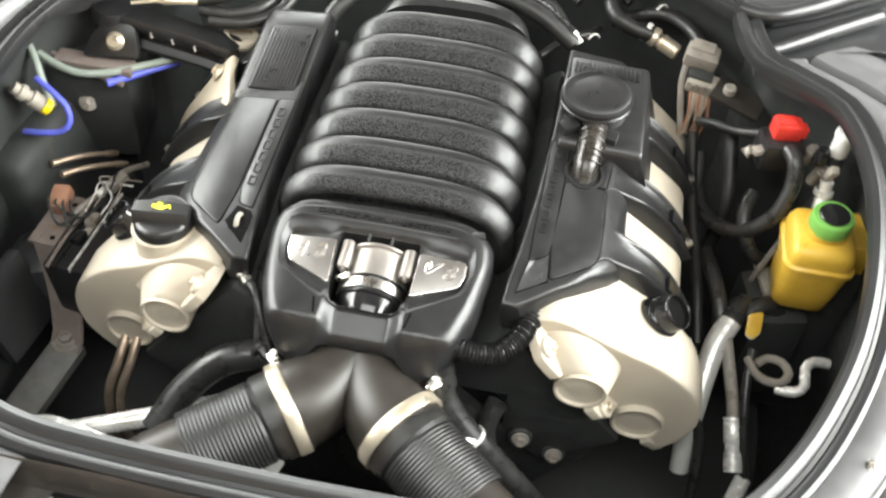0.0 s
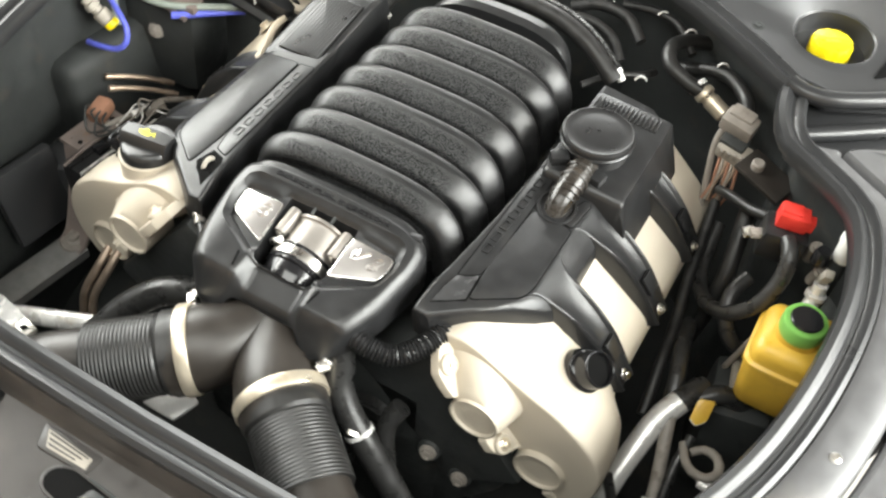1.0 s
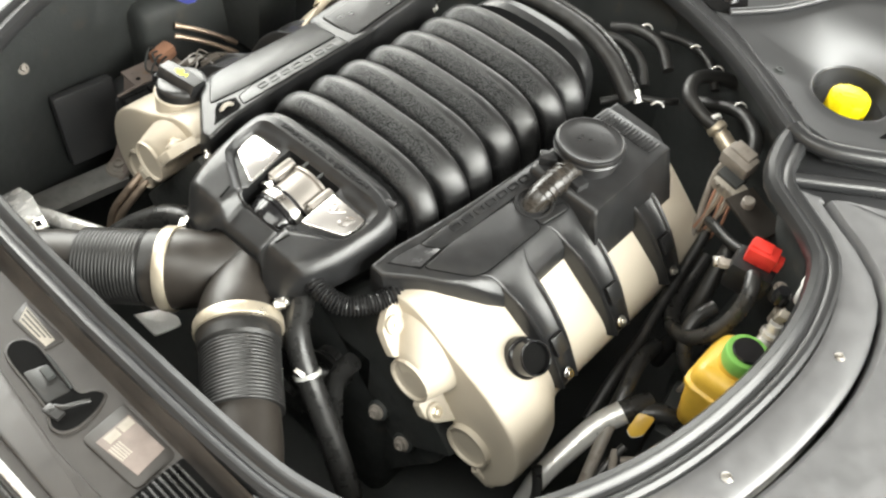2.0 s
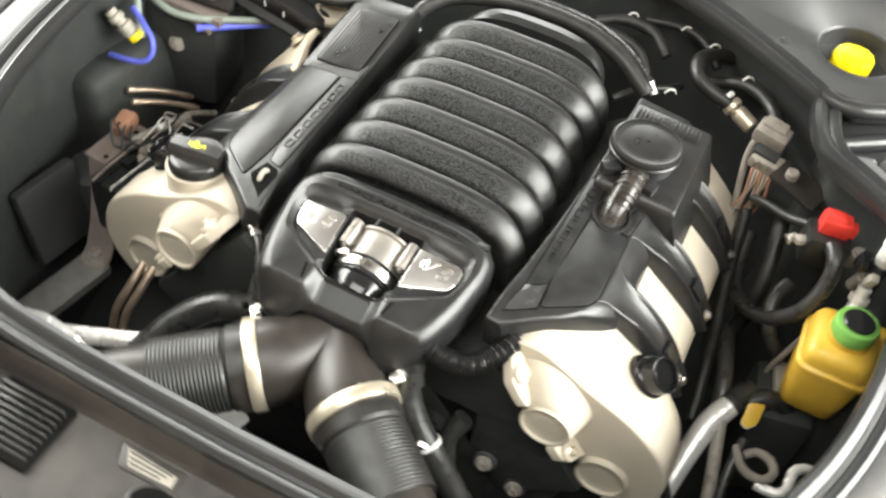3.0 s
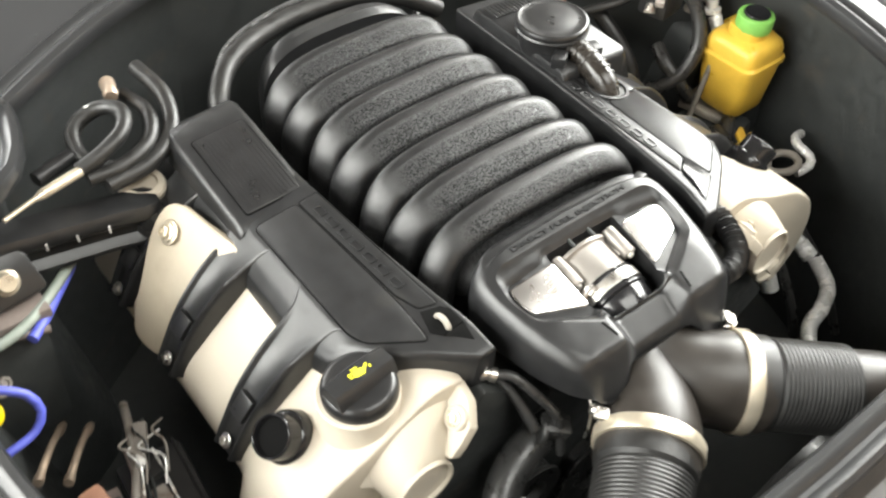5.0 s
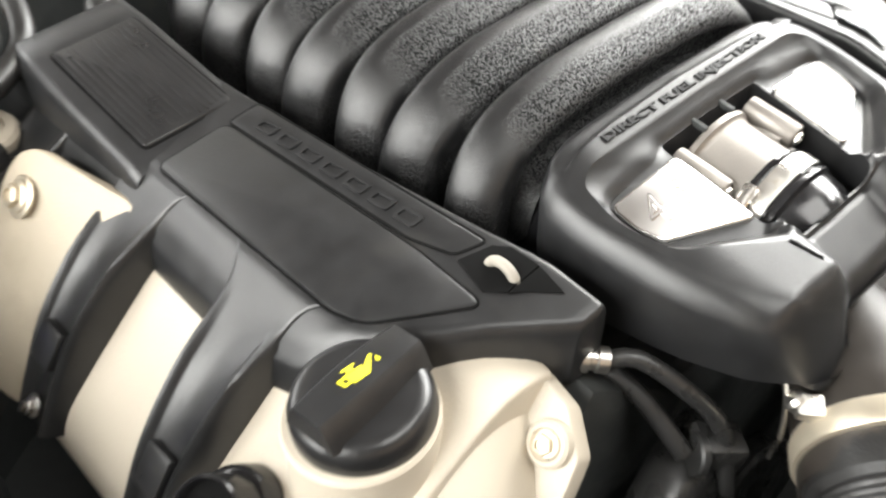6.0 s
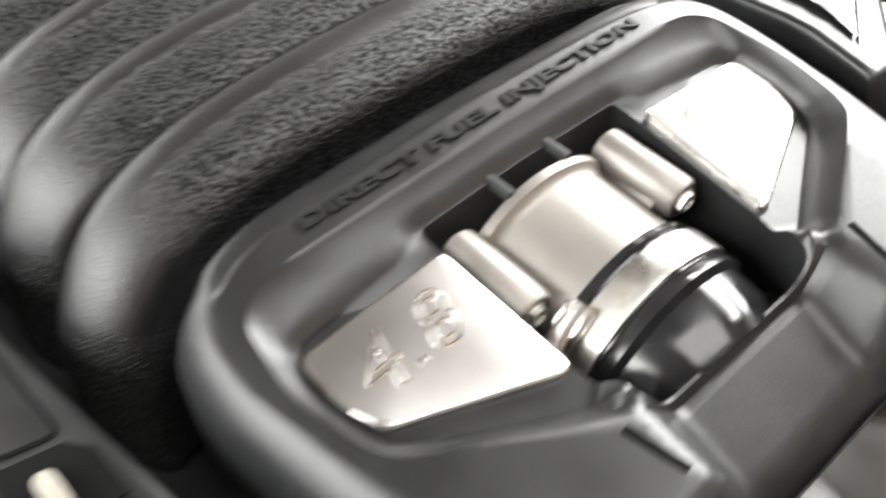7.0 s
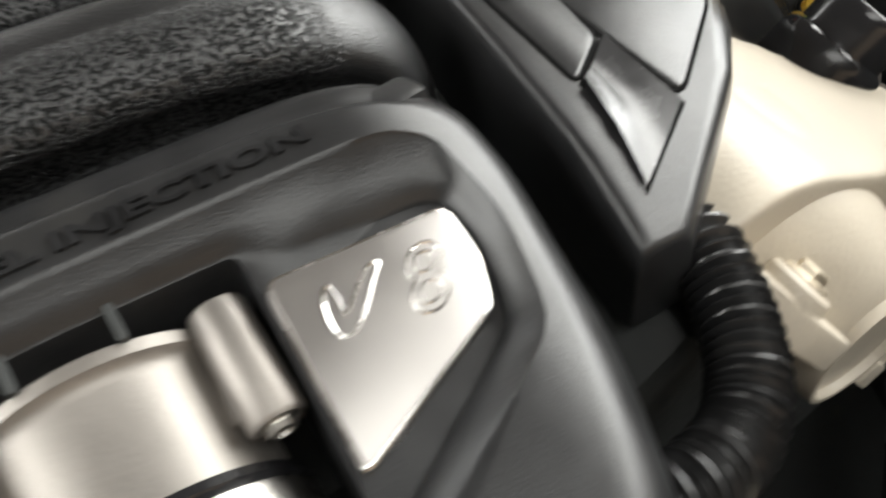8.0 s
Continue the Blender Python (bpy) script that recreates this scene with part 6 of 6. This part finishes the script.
def red_terminal():
    r = thing("terminal_cover", "red plastic battery terminal cover", "terminal cover")
    bm = bmesh.new()
    box(bm, (0.472, 0.327, -0.011), (0.038, 0.027, 0.023), (0, 4, 12), 0.004)
    box(bm, (0.468, 0.328, 0.0005), (0.026, 0.019, 0.006), (0, 4, 12), 0.002)
    part("cover", bm, M_RED, r)
    bm = bmesh.new()
    box(bm, (0.4930, 0.330, -0.013), (0.010, 0.016, 0.016), (0, 4, 12), 0.002)
    part("cover_latch", bm, M_RED, r)
    bm = bmesh.new()
    box(bm, (0.470, 0.322, -0.045), (0.056, 0.046, 0.045), (0, 4, 12), 0.008)
    part("terminal_base", bm, M_BLACK, r)
    bm = bmesh.new()
    box(bm, (0.441, 0.302, -0.034), (0.018, 0.013, 0.008), (0, 4, 33), 0.002)
    part("terminal_tag", bm, M_GREYPL, r)
    bm = bmesh.new()
    box(bm, (0.436, 0.312, -0.046), (0.026, 0.016, 0.004), (0, 4, 33), 0.001)
    bolt(bm, (0.433, 0.311, -0.044), (0, 0, 1), 0.0055, 0.006)
    part("terminal_tongue", bm, M_STEEL, r, "bright metal tongue with a screw")
    for p in ((0.512, 0.318, -0.035), (0.528, 0.300, -0.052)):
        bm = bmesh.new()
        bolt(bm, p, (0.1, -0.35, 0.9), 0.0068, 0.010)
        lathe(bm, p, (-0.1, 0.35, -0.9), [(0, 0), (0.0085, 0), (0.0085, 0.03), (0, 0.03)], 16)
        part("terminal_stud", bm, M_GREYPL, r, "dull hexagon stud")
    hose("branch_hose", "black hose hanging behind the red terminal", [(0.418, 0.395, -0.085), (0.424, 0.352, -0.115), (0.428, 0.318, -0.155), (0.424, 0.300, -0.210), (0.415, 0.295, -0.270)], 0.0115, M_HOSE)
    hose("wiring_loom", "black taped wiring loom beside the valve cover", [(0.372, 0.420, -0.120), (0.378, 0.370, -0.150), (0.386, 0.310, -0.175), (0.396, 0.245, -0.195), (0.402, 0.190, -0.205), (0.410, 0.120, -0.235)], 0.0078, M_HOSE, "wiring")
    hose("thin_pipe", "thin bare metal pipe behind the valve cover", [(0.366, 0.455, -0.070), (0.372, 0.425, -0.110), (0.382, 0.400, -0.165), (0.390, 0.390, -0.230)], 0.0030, M_STEEL, "pipe")
    hose("grey_elbow", "grey rubber elbow hose beside the tank", [(0.478, 0.305, -0.028), (0.486, 0.288, -0.030), (0.490, 0.268, -0.055), (0.478, 0.248, -0.095), (0.448, 0.250, -0.135), (0.415, 0.285, -0.165), (0.395, 0.345, -0.18), (0.388, 0.41, -0.15)],
         0.0105, M_RUBBER)
    hose("grey_elbow", "grey rubber hose looped below the red terminal", [(0.455, 0.30, -0.11), (0.445, 0.275, -0.12), (0.45, 0.25, -0.14), (0.47, 0.24, -0.17), (0.50, 0.26, -0.2)], 0.010, M_RUBBER)


red_terminal()


def fill_valve():
    v = thing("fill_valve", "white capped service valve on a metal pipe", "valve")
    bm = bmesh.new()
    lathe(bm, (0.543, 0.315, -0.030), (0, 0, 1), [(0, 0), (0.012, 0), (0.0125, 0.010), (0.0125, 0.028), (0.014, 0.029), (0.014, 0.037), (0.0125, 0.039), (0, 0.039)], 24)
    part("cap", bm, M_WHITE, v, "white plastic cap")
    bm = bmesh.new()
    tube(bm, [(0.543, 0.315, -0.028), (0.541, 0.305, -0.06), (0.538, 0.29, -0.10), (0.53, 0.28, -0.2)], 0.010, 0.008, 16)
    part("pipe", bm, M_DARK, v)
    w = thing("pressure_sensor", "white sensor plug with steel clip", "sensor")
    bm = bmesh.new()
    box(bm, (0.534, 0.284, -0.042), (0.012, 0.012, 0.032), (20, 8, 10), 0.003)
    part("plug_body", bm, M_LABEL, w)
    bm = bmesh.new()
    lathe(bm, (0.534, 0.276, -0.070), (0, 0.25, 1), [(0, 0), (0.013, 0), (0.013, 0.006), (0.009, 0.008), (0.009, 0.02), (0, 0.02)], 20)
    lathe(bm, (0.530, 0.250, -0.095), (0.1, 0.6, 0.7), [(0, 0), (0.010, 0), (0.010, 0.03), (0, 0.03)], 16)
    part("plug_clip", bm, M_PIPE, w)
    bm = bmesh.new()
    lathe(bm, (0.520, 0.300, -0.035), (0, 0, 1), [(0, 0), (0.011, 0), (0.011, 0.012), (0.008, 0.02), (0, 0.02)], 18)
    part("valve_stub", bm, M_GLOSS, w)


fill_valve()


def reservoir():
    r = thing("fluid_reservoir", "yellow plastic fluid reservoir with a green and black cap", "reservoir")
    cx, cy = 0.532, 0.207

    def ring(wx, wy, z, rad=0.02, dx=0.0, dy=0.0):
        poly = rounded([(-wx, -wy), (wx, -wy), (wx, wy), (-wx, wy)], rad, 5)
        return [Vector((cx + p.x + dx, cy + p.y + dy, z)) for p in poly]
    bm = bmesh.new()
    loft(bm, [ring(0.032, 0.034, -0.188, 0.018), ring(0.0365, 0.038, -0.182), ring(0.0390, 0.041, -0.155), ring(0.042, 0.045, -0.116), ring(0.042, 0.045, -0.106), ring(0.0455, 0.0485, -0.104), ring(0.0455, 0.0485, -0.098), ring(0.042, 0.045, -0.095),
              ring(0.0415, 0.0445, -0.082), ring(0.039, 0.042, -0.074), ring(0.034, 0.036, -0.069), ring(0.027, 0.027, -0.066, 0.025), ring(0.026, 0.026, -0.052, 0.025)])
    part("tank", bm, M_YELLOW, r)
    bm = bmesh.new()
    loft(bm, [ring(0.030, 0.030, -0.185, 0.01, 0.05, 0.03), ring(0.032, 0.034, -0.18, 0.01, 0.05, 0.03), ring(0.034, 0.036, -0.096, 0.01, 0.052, 0.03), ring(0.030, 0.032, -0.089, 0.01, 0.052, 0.03)])
    part("side_chamber", bm, M_YELLOW, r)
    bm = bmesh.new()
    lathe(bm, (0.532, 0.203, -0.056), (0, -0.03, 1), [(0, 0), (0.0255, 0), (0.0262, 0.003), (0.0262, 0.018), (0.0250, 0.021), (0.0225, 0.022), (0.0195, 0.0215), (0, 0.0215)], 44)
    part("cap", bm, M_GREEN, r, "green screw cap")
    bm = bmesh.new()
    lathe(bm, (0.532, 0.203, -0.056), (0, -0.03, 1), [(0, 0.021), (0.0185, 0.021), (0.019, 0.0235), (0.0175, 0.0255), (0, 0.026)], 40)
    part("cap_centre", bm, M_GLOSS, r, "black cap centre")
    b = thing("reservoir_bracket", "pale metal bracket carrying the yellow reservoir", "bracket")
    bm = bmesh.new()
    box(bm, (0.540, 0.235, -0.206), (0.11, 0.07, 0.012), (0, 6, 12), 0.003)
    part("bracket_plate", bm, M_LABEL, b)
    # dark disc on the plate paints a hole's shade
    bm = bmesh.new()
    lathe(bm, (0.572, 0.212, -0.1995), (0, -0.1, 1), [(0, 0), (0.012, 0), (0.012, 0.003), (0, 0.003)], 20)
    part("bracket_hole_shade", bm, M_DARK, b)
    bm = bmesh.new()
    box(bm, (0.51, 0.21, -0.30), (0.08, 0.10, 0.18), (0, 0, 12), 0.015)
    part("bracket_box", bm, M_DARK, b)


reservoir()


def right_low():
    fh = thing("foil_hose", "silver heat sleeve over a coolant hose", "hose")
    bm = bmesh.new()
    tube(bm, [(0.445, 0.138, -0.197), (0.430, 0.108, -0.212), (0.420, 0.066, -0.235), (0.413, 0.026, -0.260), (0.410, 0.004, -0.295), (0.412, -0.018, -0.335)], lambda q, l: 0.0158 - 0.003 * q / l, 0.006, 22)
    part("sleeve", bm, M_FOIL, fh, "crinkled silver foil sleeve")
    bm = bmesh.new()
    tube(bm, [(0.432, 0.112, -0.210), (0.445, 0.138, -0.197), (0.455, 0.156, -0.192), (0.462, 0.172, -0.194)], 0.0150, 0.006, 18)
    part("inner_hose", bm, M_RUBBER, fh, "black rubber hose end")
    hose("branch_hose", "black branch hose beside the reservoir", [(0.440, 0.132, -0.20), (0.462, 0.152, -0.195), (0.490, 0.172, -0.19), (0.52, 0.19, -0.22)], 0.0125, M_RUBBER)
    hose("branch_hose", "black hose rising beside the valve cover", [(0.436, 0.135, -0.21), (0.428, 0.17, -0.19), (0.418, 0.21, -0.185), (0.412, 0.27, -0.21)], 0.011, M_RUBBER)
    hose("dip_rod", "grey rod leaning beside the reservoir", [(0.500, 0.227, -0.085), (0.492, 0.229, -0.130), (0.482, 0.231, -0.185), (0.473, 0.232, -0.235), (0.466, 0.233, -0.270)], 0.0042, M_GREYPL, "rod")
    bm = bmesh.new()
    slab(bm, rounded([(-0.011, 0.017), (-0.011, -0.012), (0.0, -0.020), (0.011, -0.012), (0.011, 0.017)], 0.005), lambda x, y, q: Vector((0.474 + x * 0.92, 0.131 + y * 0.75 + x * 0.35 - 0.55 * q, -0.188 + y * 0.65 + 0.75 * q)), 0.004, 0.006, 0.001)
    t = single("yellow_tag", bm, M_YELLOW, "small yellow and white plastic tag on a hose", "tag")
    t.data.materials.append(M_WHITE)
    for f in t.data.polygons:
        if f.center.z < -0.192:
            f.material_index = 1
    c = thing("coolant_line", "grey plastic coolant line with a pale quick coupling", "pipe")
    bm = bmesh.new()
    tube(bm, [(0.442, 0.115, -0.205), (0.450, 0.085, -0.222), (0.460, 0.052, -0.245), (0.466, 0.026, -0.263)], 0.0085, 0.008, 14)
    part("line", bm, M_GREYPL, c)
    bm = bmesh.new()
    lathe(bm, (0.465, 0.030, -0.260), (0.12, -0.8, -0.5), [(0, 0), (0.013, 0), (0.013, 0.003), (0.011, 0.005), (0.0125, 0.008), (0.0125, 0.032), (0.010, 0.036), (0.010, 0.044), (0.012, 0.046), (0.012, 0.070), (0, 0.07)], 22)
    part("coupling", bm, M_PIPE, c, "pale grey quick coupling")
    hose("curled_line", "grey curled vacuum line low in the corner", [(0.470, 0.090, -0.205), (0.478, 0.072, -0.208), (0.492, 0.058, -0.205), (0.510, 0.055, -0.20), (0.520, 0.070, -0.198), (0.512, 0.088, -0.20), (0.495, 0.094, -0.205), (0.482, 0.085, -0.21)], 0.0058, M_GREYPL, "hose")
    hose("curled_line", "pale bent pipe near the fender", [(0.505, 0.052, -0.21), (0.528, 0.048, -0.205), (0.540, 0.058, -0.20), (0.540, 0.080, -0.195), (0.552, 0.094, -0.195), (0.572, 0.098, -0.20)], 0.0068, M_PIPE, "pipe")
    hose("dark_cable", "black cable hanging beside the fender", [(0.475, 0.10, -0.20), (0.472, 0.06, -0.22), (0.478, 0.01, -0.26), (0.495, -0.05, -0.33), (0.50, -0.1, -0.42)], 0.006, M_RUBBER, "cable")
    hose("dark_cable", "black cable beside the valve cover", [(0.405, 0.02, -0.24), (0.425, 0.0, -0.28), (0.432, -0.05, -0.36), (0.43, -0.09, -0.45)], 0.007, M_RUBBER, "cable")
    hose("coolant_pipe", "bright bent metal pipe low at the front", [(0.36, -0.13, -0.34), (0.39, -0.10, -0.325), (0.43, -0.09, -0.32), (0.47, -0.07, -0.32), (0.49, -0.03, -0.31)], 0.011, M_PIPE, "pipe")
    rh = thing("radiator_hose", "black radiator hose with a bright wire clip and pale marks", "hose")
    route = [(0.092, -0.098, -0.085), (0.100, -0.112, -0.115), (0.122, -0.124, -0.145), (0.152, -0.133, -0.175), (0.190, -0.142, -0.218), (0.235, -0.155, -0.27), (0.28, -0.17, -0.34)]
    bm = bmesh.new()
    tube(bm, route, 0.0165, 0.008, 18)
    part("hose_wall", bm, M_RUBBER, rh)
    bm = bmesh.new()
    tube(bm, [(0.088, -0.092, -0.072), (0.092, -0.098, -0.085), (0.096, -0.105, -0.100)], 0.0182, 0.004, 20)
    part("hose_cuff", bm, M_RUBBER, rh)
    p, d = Vector((0.136, -0.128, -0.160)), Vector((0.6, -0.2, -0.7))
    bm = bmesh.new()
    lathe(bm, p, d, [(0.0165, 0), (0.0182, 0.0005), (0.0182, 0.006), (0.0165, 0.0065)], 24)
    box(bm, p + Vector((0.002, -0.014, 0.014)), (0.014, 0.006, 0.006), (20, 30, 20), 0.001)
    part("hose_clip", bm, M_PIPE, rh, "bright wire hose clip")
    hose("black_pipe", "black pipe beside the radiator hose", [(0.16, -0.07, -0.17), (0.15, -0.09, -0.20), (0.165, -0.11, -0.25), (0.19, -0.13, -0.32)], 0.013, M_RUBBER, "pipe")
    c2 = thing("convoluted_tube", "black convoluted tube between cover and valve cover", "hose")
    bm = bmesh.new()
    tube(bm, [(0.088, -0.080, -0.048), (0.100, -0.086, -0.044), (0.112, -0.090, -0.043), (0.127, -0.090, -0.046), (0.145, -0.086, -0.050), (0.158, -0.078, -0.051), (0.169, -0.065, -0.050), (0.178, -0.048, -0.049), (0.184, -0.030, -0.048), (0.190, -0.012, -0.056)],
         lambda q, l: 0.0116 + 0.0017 * math.sin(q * 2 * math.pi / 0.0040), 0.0007, 20)
    part("tube_wall", bm, M_PANEL, c2)
    bm = bmesh.new()
    tube(bm, [(0.186, -0.024, -0.0505), (0.190, -0.012, -0.056), (0.194, 0.002, -0.060)], 0.0138, 0.004, 22)
    part("end_cuff", bm, M_BLACK, c2)
    bm = bmesh.new()
    tube(bm, [(0.100, -0.086, -0.044), (0.088, -0.080, -0.048), (0.078, -0.074, -0.050)], 0.0138, 0.004, 22)
    part("end_cuff", bm, M_BLACK, c2)


right_low()


def heat_shield():
    bm = bmesh.new()
    slab(bm, rounded([(-0.152, -0.195), (-0.120, -0.165), (-0.098, -0.156), (-0.086, -0.160), (-0.092, -0.176), (-0.100, -0.196)][::-1], 0.004), lambda x, y, q: Vector((x, y, -0.250 + 0.25 * (y + 0.18) + 0.004 * math.sin(90 * x) + q)), 0, 0.003, 0.001)
    single("heat_shield", bm, M_FOIL, "torn silver foil heat shield low under the duct", "heat shield")


heat_shield()


def cowl():
    # black plastic covers beside the windscreen
    for s in (1, -1):
        c = thing("cowl_cover", "smooth black plastic cowl cover", "cowl", kind="structure")
        outline = [(0.0, 0.685), (0.13, 0.668), (0.25, 0.622), (0.345, 0.566), (0.405, 0.520), (0.45, 0.512), (0.52, 0.552), (0.62, 0.62), (0.75, 0.66), (0.75, 1.05), (0.0, 1.05)]
        bm = bmesh.new()
        poly = [(x * s, y) for x, y in outline]
        if s < 0:
            poly = poly[::-1]
        if s > 0:
            rc = Vector((0.4217, 0.6279))
            cup = [rc + Vector((math.cos(a), math.sin(a))) * 0.056 for a in np.linspace(0, 2 * math.pi, 41)[:-1]]

            def far(a):
                d = Vector((math.cos(a), math.sin(a)))
                best = 9
                for i in range(len(poly)):
                    p, q = Vector(poly[i]) - rc, Vector(poly[(i + 1) % len(poly)]) - rc
                    e = q - p
                    den = d.x * e.y - d.y * e.x
                    if abs(den) > 1e-12:
                        t, u = (p.x * e.y - p.y * e.x) / den, (p.x * d.y - p.y * d.x) / den
                        if t > 0 and 0 <= u <= 1:
                            best = min(best, t)
                return rc + d * best
            angles = np.linspace(0, 2 * math.pi, 161)[:-1]
            edge = [far(a) for a in angles]
            cup = [rc + Vector((math.cos(a), math.sin(a))) * 0.056 for a in angles]

            def up(p, h):
                return Vector((p.x, p.y, 0.046 + 0.10 * max(0, p.y - 0.60) + h))
            loft(bm, [[up(p, -0.03) for p in edge], [up(p, -0.002) for p in edge], [up(p.lerp(q, 0.04), 0.001) for p, q in zip(edge, cup)], [up(p.lerp(q, 0.35), 0.001) for p, q in zip(edge, cup)], [up(p.lerp(q, 0.7), 0.001) for p, q in zip(edge, cup)],
                      [up(q.lerp(rc, -0.06), 0.002) for q in cup], [up(q, 0.004) for q in cup], [up(q.lerp(rc, 0.04), 0.002) for q in cup], [Vector((q.x, q.y, -0.012)) for q in (w.lerp(rc, 0.06) for w in cup)], [Vector((q.x, q.y, -0.014)) for q in (w.lerp(rc, 0.95) for w in cup)]])
        else:
            slab(bm, poly, lambda x, y, q: Vector((x, y, 0.047 + 0.10 * max(0, y - 0.60) + q)), 0.0, 0.03, 0.004)
        part("cowl_skin", bm, M_COWL, c)
        bm = bmesh.new()
        bolt(bm, (0.323 * s, 0.600, 0.0465), (0, 0, 1), 0.007, 0.003)
        part("cowl_screw", bm, M_DARK, c)
        # second seal over the wing
        bm = bmesh.new()
        tube(bm, [mirrored(p, s) for p in ((0.398, 0.500, 0.048), (0.420, 0.492, 0.047), (0.452, 0.497, 0.047), (0.50, 0.525, 0.048), (0.56, 0.568, 0.050), (0.64, 0.61, 0.052))], 0.0115, 0.01, 14)
        part("wing_seal", bm, M_SEAL, c)
        # sunken tray outside the seal with a raised channel
        bm = bmesh.new()
        poly = [(0.425, 0.478), (0.428, 0.42), (0.50, 0.375), (0.56, 0.32), (0.60, 0.30), (0.80, 0.36), (0.80, 0.68), (0.68, 0.72), (0.52, 0.62), (0.44, 0.56), (0.410, 0.53)]
        poly = [(x * s, y) for x, y in poly][::s]
        slab(bm, poly, lambda x, y, q: Vector((x, y, 0.013 + q)), 0.0, 0.02, 0.004)
        part("wing_tray", bm, M_COWL, c)
        bm = bmesh.new()
        tube(bm, [mirrored(p, s) for p in ((0.426, 0.434, 0.020), (0.475, 0.468, 0.022), (0.527, 0.507, 0.024), (0.60, 0.56, 0.026))], 0.0110, 0.012, 14)
        part("tray_channel", bm, M_SEAL, c)
        if s > 0:
            bm = bmesh.new()
            lathe(bm, (0.592, 0.455, 0.022), (0, 0, 1), [(0.022, 0), (0.021, 0.004), (0.016, 0.005), (0.015, 0.001), (0, 0.001)], 24)
            part("tray_plug", bm, M_COWL, c)
    # pocket with a round knob, its raised rear edge and a triangular opening
    def shelf(x, y):
        return 0.0475 + 0.10 * max(0, y - 0.60)
    pk = thing("cowl_pocket", "cowl pocket painted as a black sheet of shade, with a glossy round knob", "cowl pocket", kind="structure")
    # black sheet paints the pocket's shade; the cowl isn't cut here
    bm = bmesh.new()
    slab(bm, rounded([(0.128, 0.690), (0.158, 0.658), (0.179, 0.645), (0.203, 0.653), (0.220, 0.682), (0.196, 0.722), (0.165, 0.755), (0.120, 0.745)], 0.012), lambda x, y, q: Vector((x, y, shelf(x, y) + q)), 0.0016, 0.003, 0.0004)
    part("pocket_shade", bm, M_HOLE_SHADE, pk)
    bm = bmesh.new()
    lathe(bm, (0.184, 0.690, shelf(0, 0.69) - 0.004), (0.1, -0.1, 1), [(0, 0), (0.017, 0), (0.0175, 0.006), (0.014, 0.011), (0.0125, 0.014), (0.008, 0.0165), (0, 0.017)], 28)
    part("knob", bm, M_GLOSS, pk)
    bm = bmesh.new()
    edge = [(0.205, 0.655), (0.235, 0.690), (0.262, 0.726), (0.294, 0.790), (0.322, 0.842), (0.370, 0.872), (0.45, 0.885), (0.60, 0.890)]
    tube(bm, [(x, y, shelf(x, y) + 0.004) for x, y in edge], 0.0055, 0.012, 10)
    part("rear_edge", bm, M_COWL, pk)
    # another black sheet, painted as a triangular opening's shade
    bm = bmesh.new()
    slab(bm, rounded([(0.489, 0.572), (0.520, 0.604), (0.502, 0.640)], 0.005), lambda x, y, q: Vector((x, y, shelf(x, y) + q)), 0.0016, 0.003, 0.0004)
    part("tray_opening_shade", bm, M_HOLE_SHADE, pk, "black sheet painted as the shade of a small triangular opening")
    cap = thing("filler_cap", "bright yellow reservoir cap in a round cowl recess", "cap")
    bm = bmesh.new()
    lathe(bm, (0.4217, 0.6279, -0.0145), (0, 0, 1), [(0, 0), (0.0500, 0), (0.0505, 0.016), (0.048, 0.020), (0.034, 0.022), (0.0275, 0.024), (0.0275, 0.034), (0, 0.034)], 44)
    part("neck_plate", bm, M_LABEL, cap, "pale dusty neck plate")
    bm = bmesh.new()
    rings = []
    for r, h in ((0.0285, -0.002), (0.0292, 0.001), (0.0285, 0.030), (0.0268, 0.0340), (0.023, 0.0355), (0.001, 0.036)):
        rings.append([Vector((0.4217 + r * (1 + 0.02 * math.cos(12 * a)) * math.cos(a), 0.6279 + r * (1 + 0.02 * math.cos(12 * a)) * math.sin(a), 0.0125 + h)) for a in np.linspace(0, 2 * math.pi, 73)[:-1]])
    loft(bm, rings)
    part("cap_top", bm, M_YCAP, cap)
    for k in range(2):
        bm = bmesh.new()
        box(bm, (0.4217, 0.632 - 0.009 * k, 0.0488), (0.026 - 0.006 * k, 0.004, 0.0008), (0, 0, 30), 0.0002)
        part("print_bar", bm, M_YPRINT, cap)


cowl()
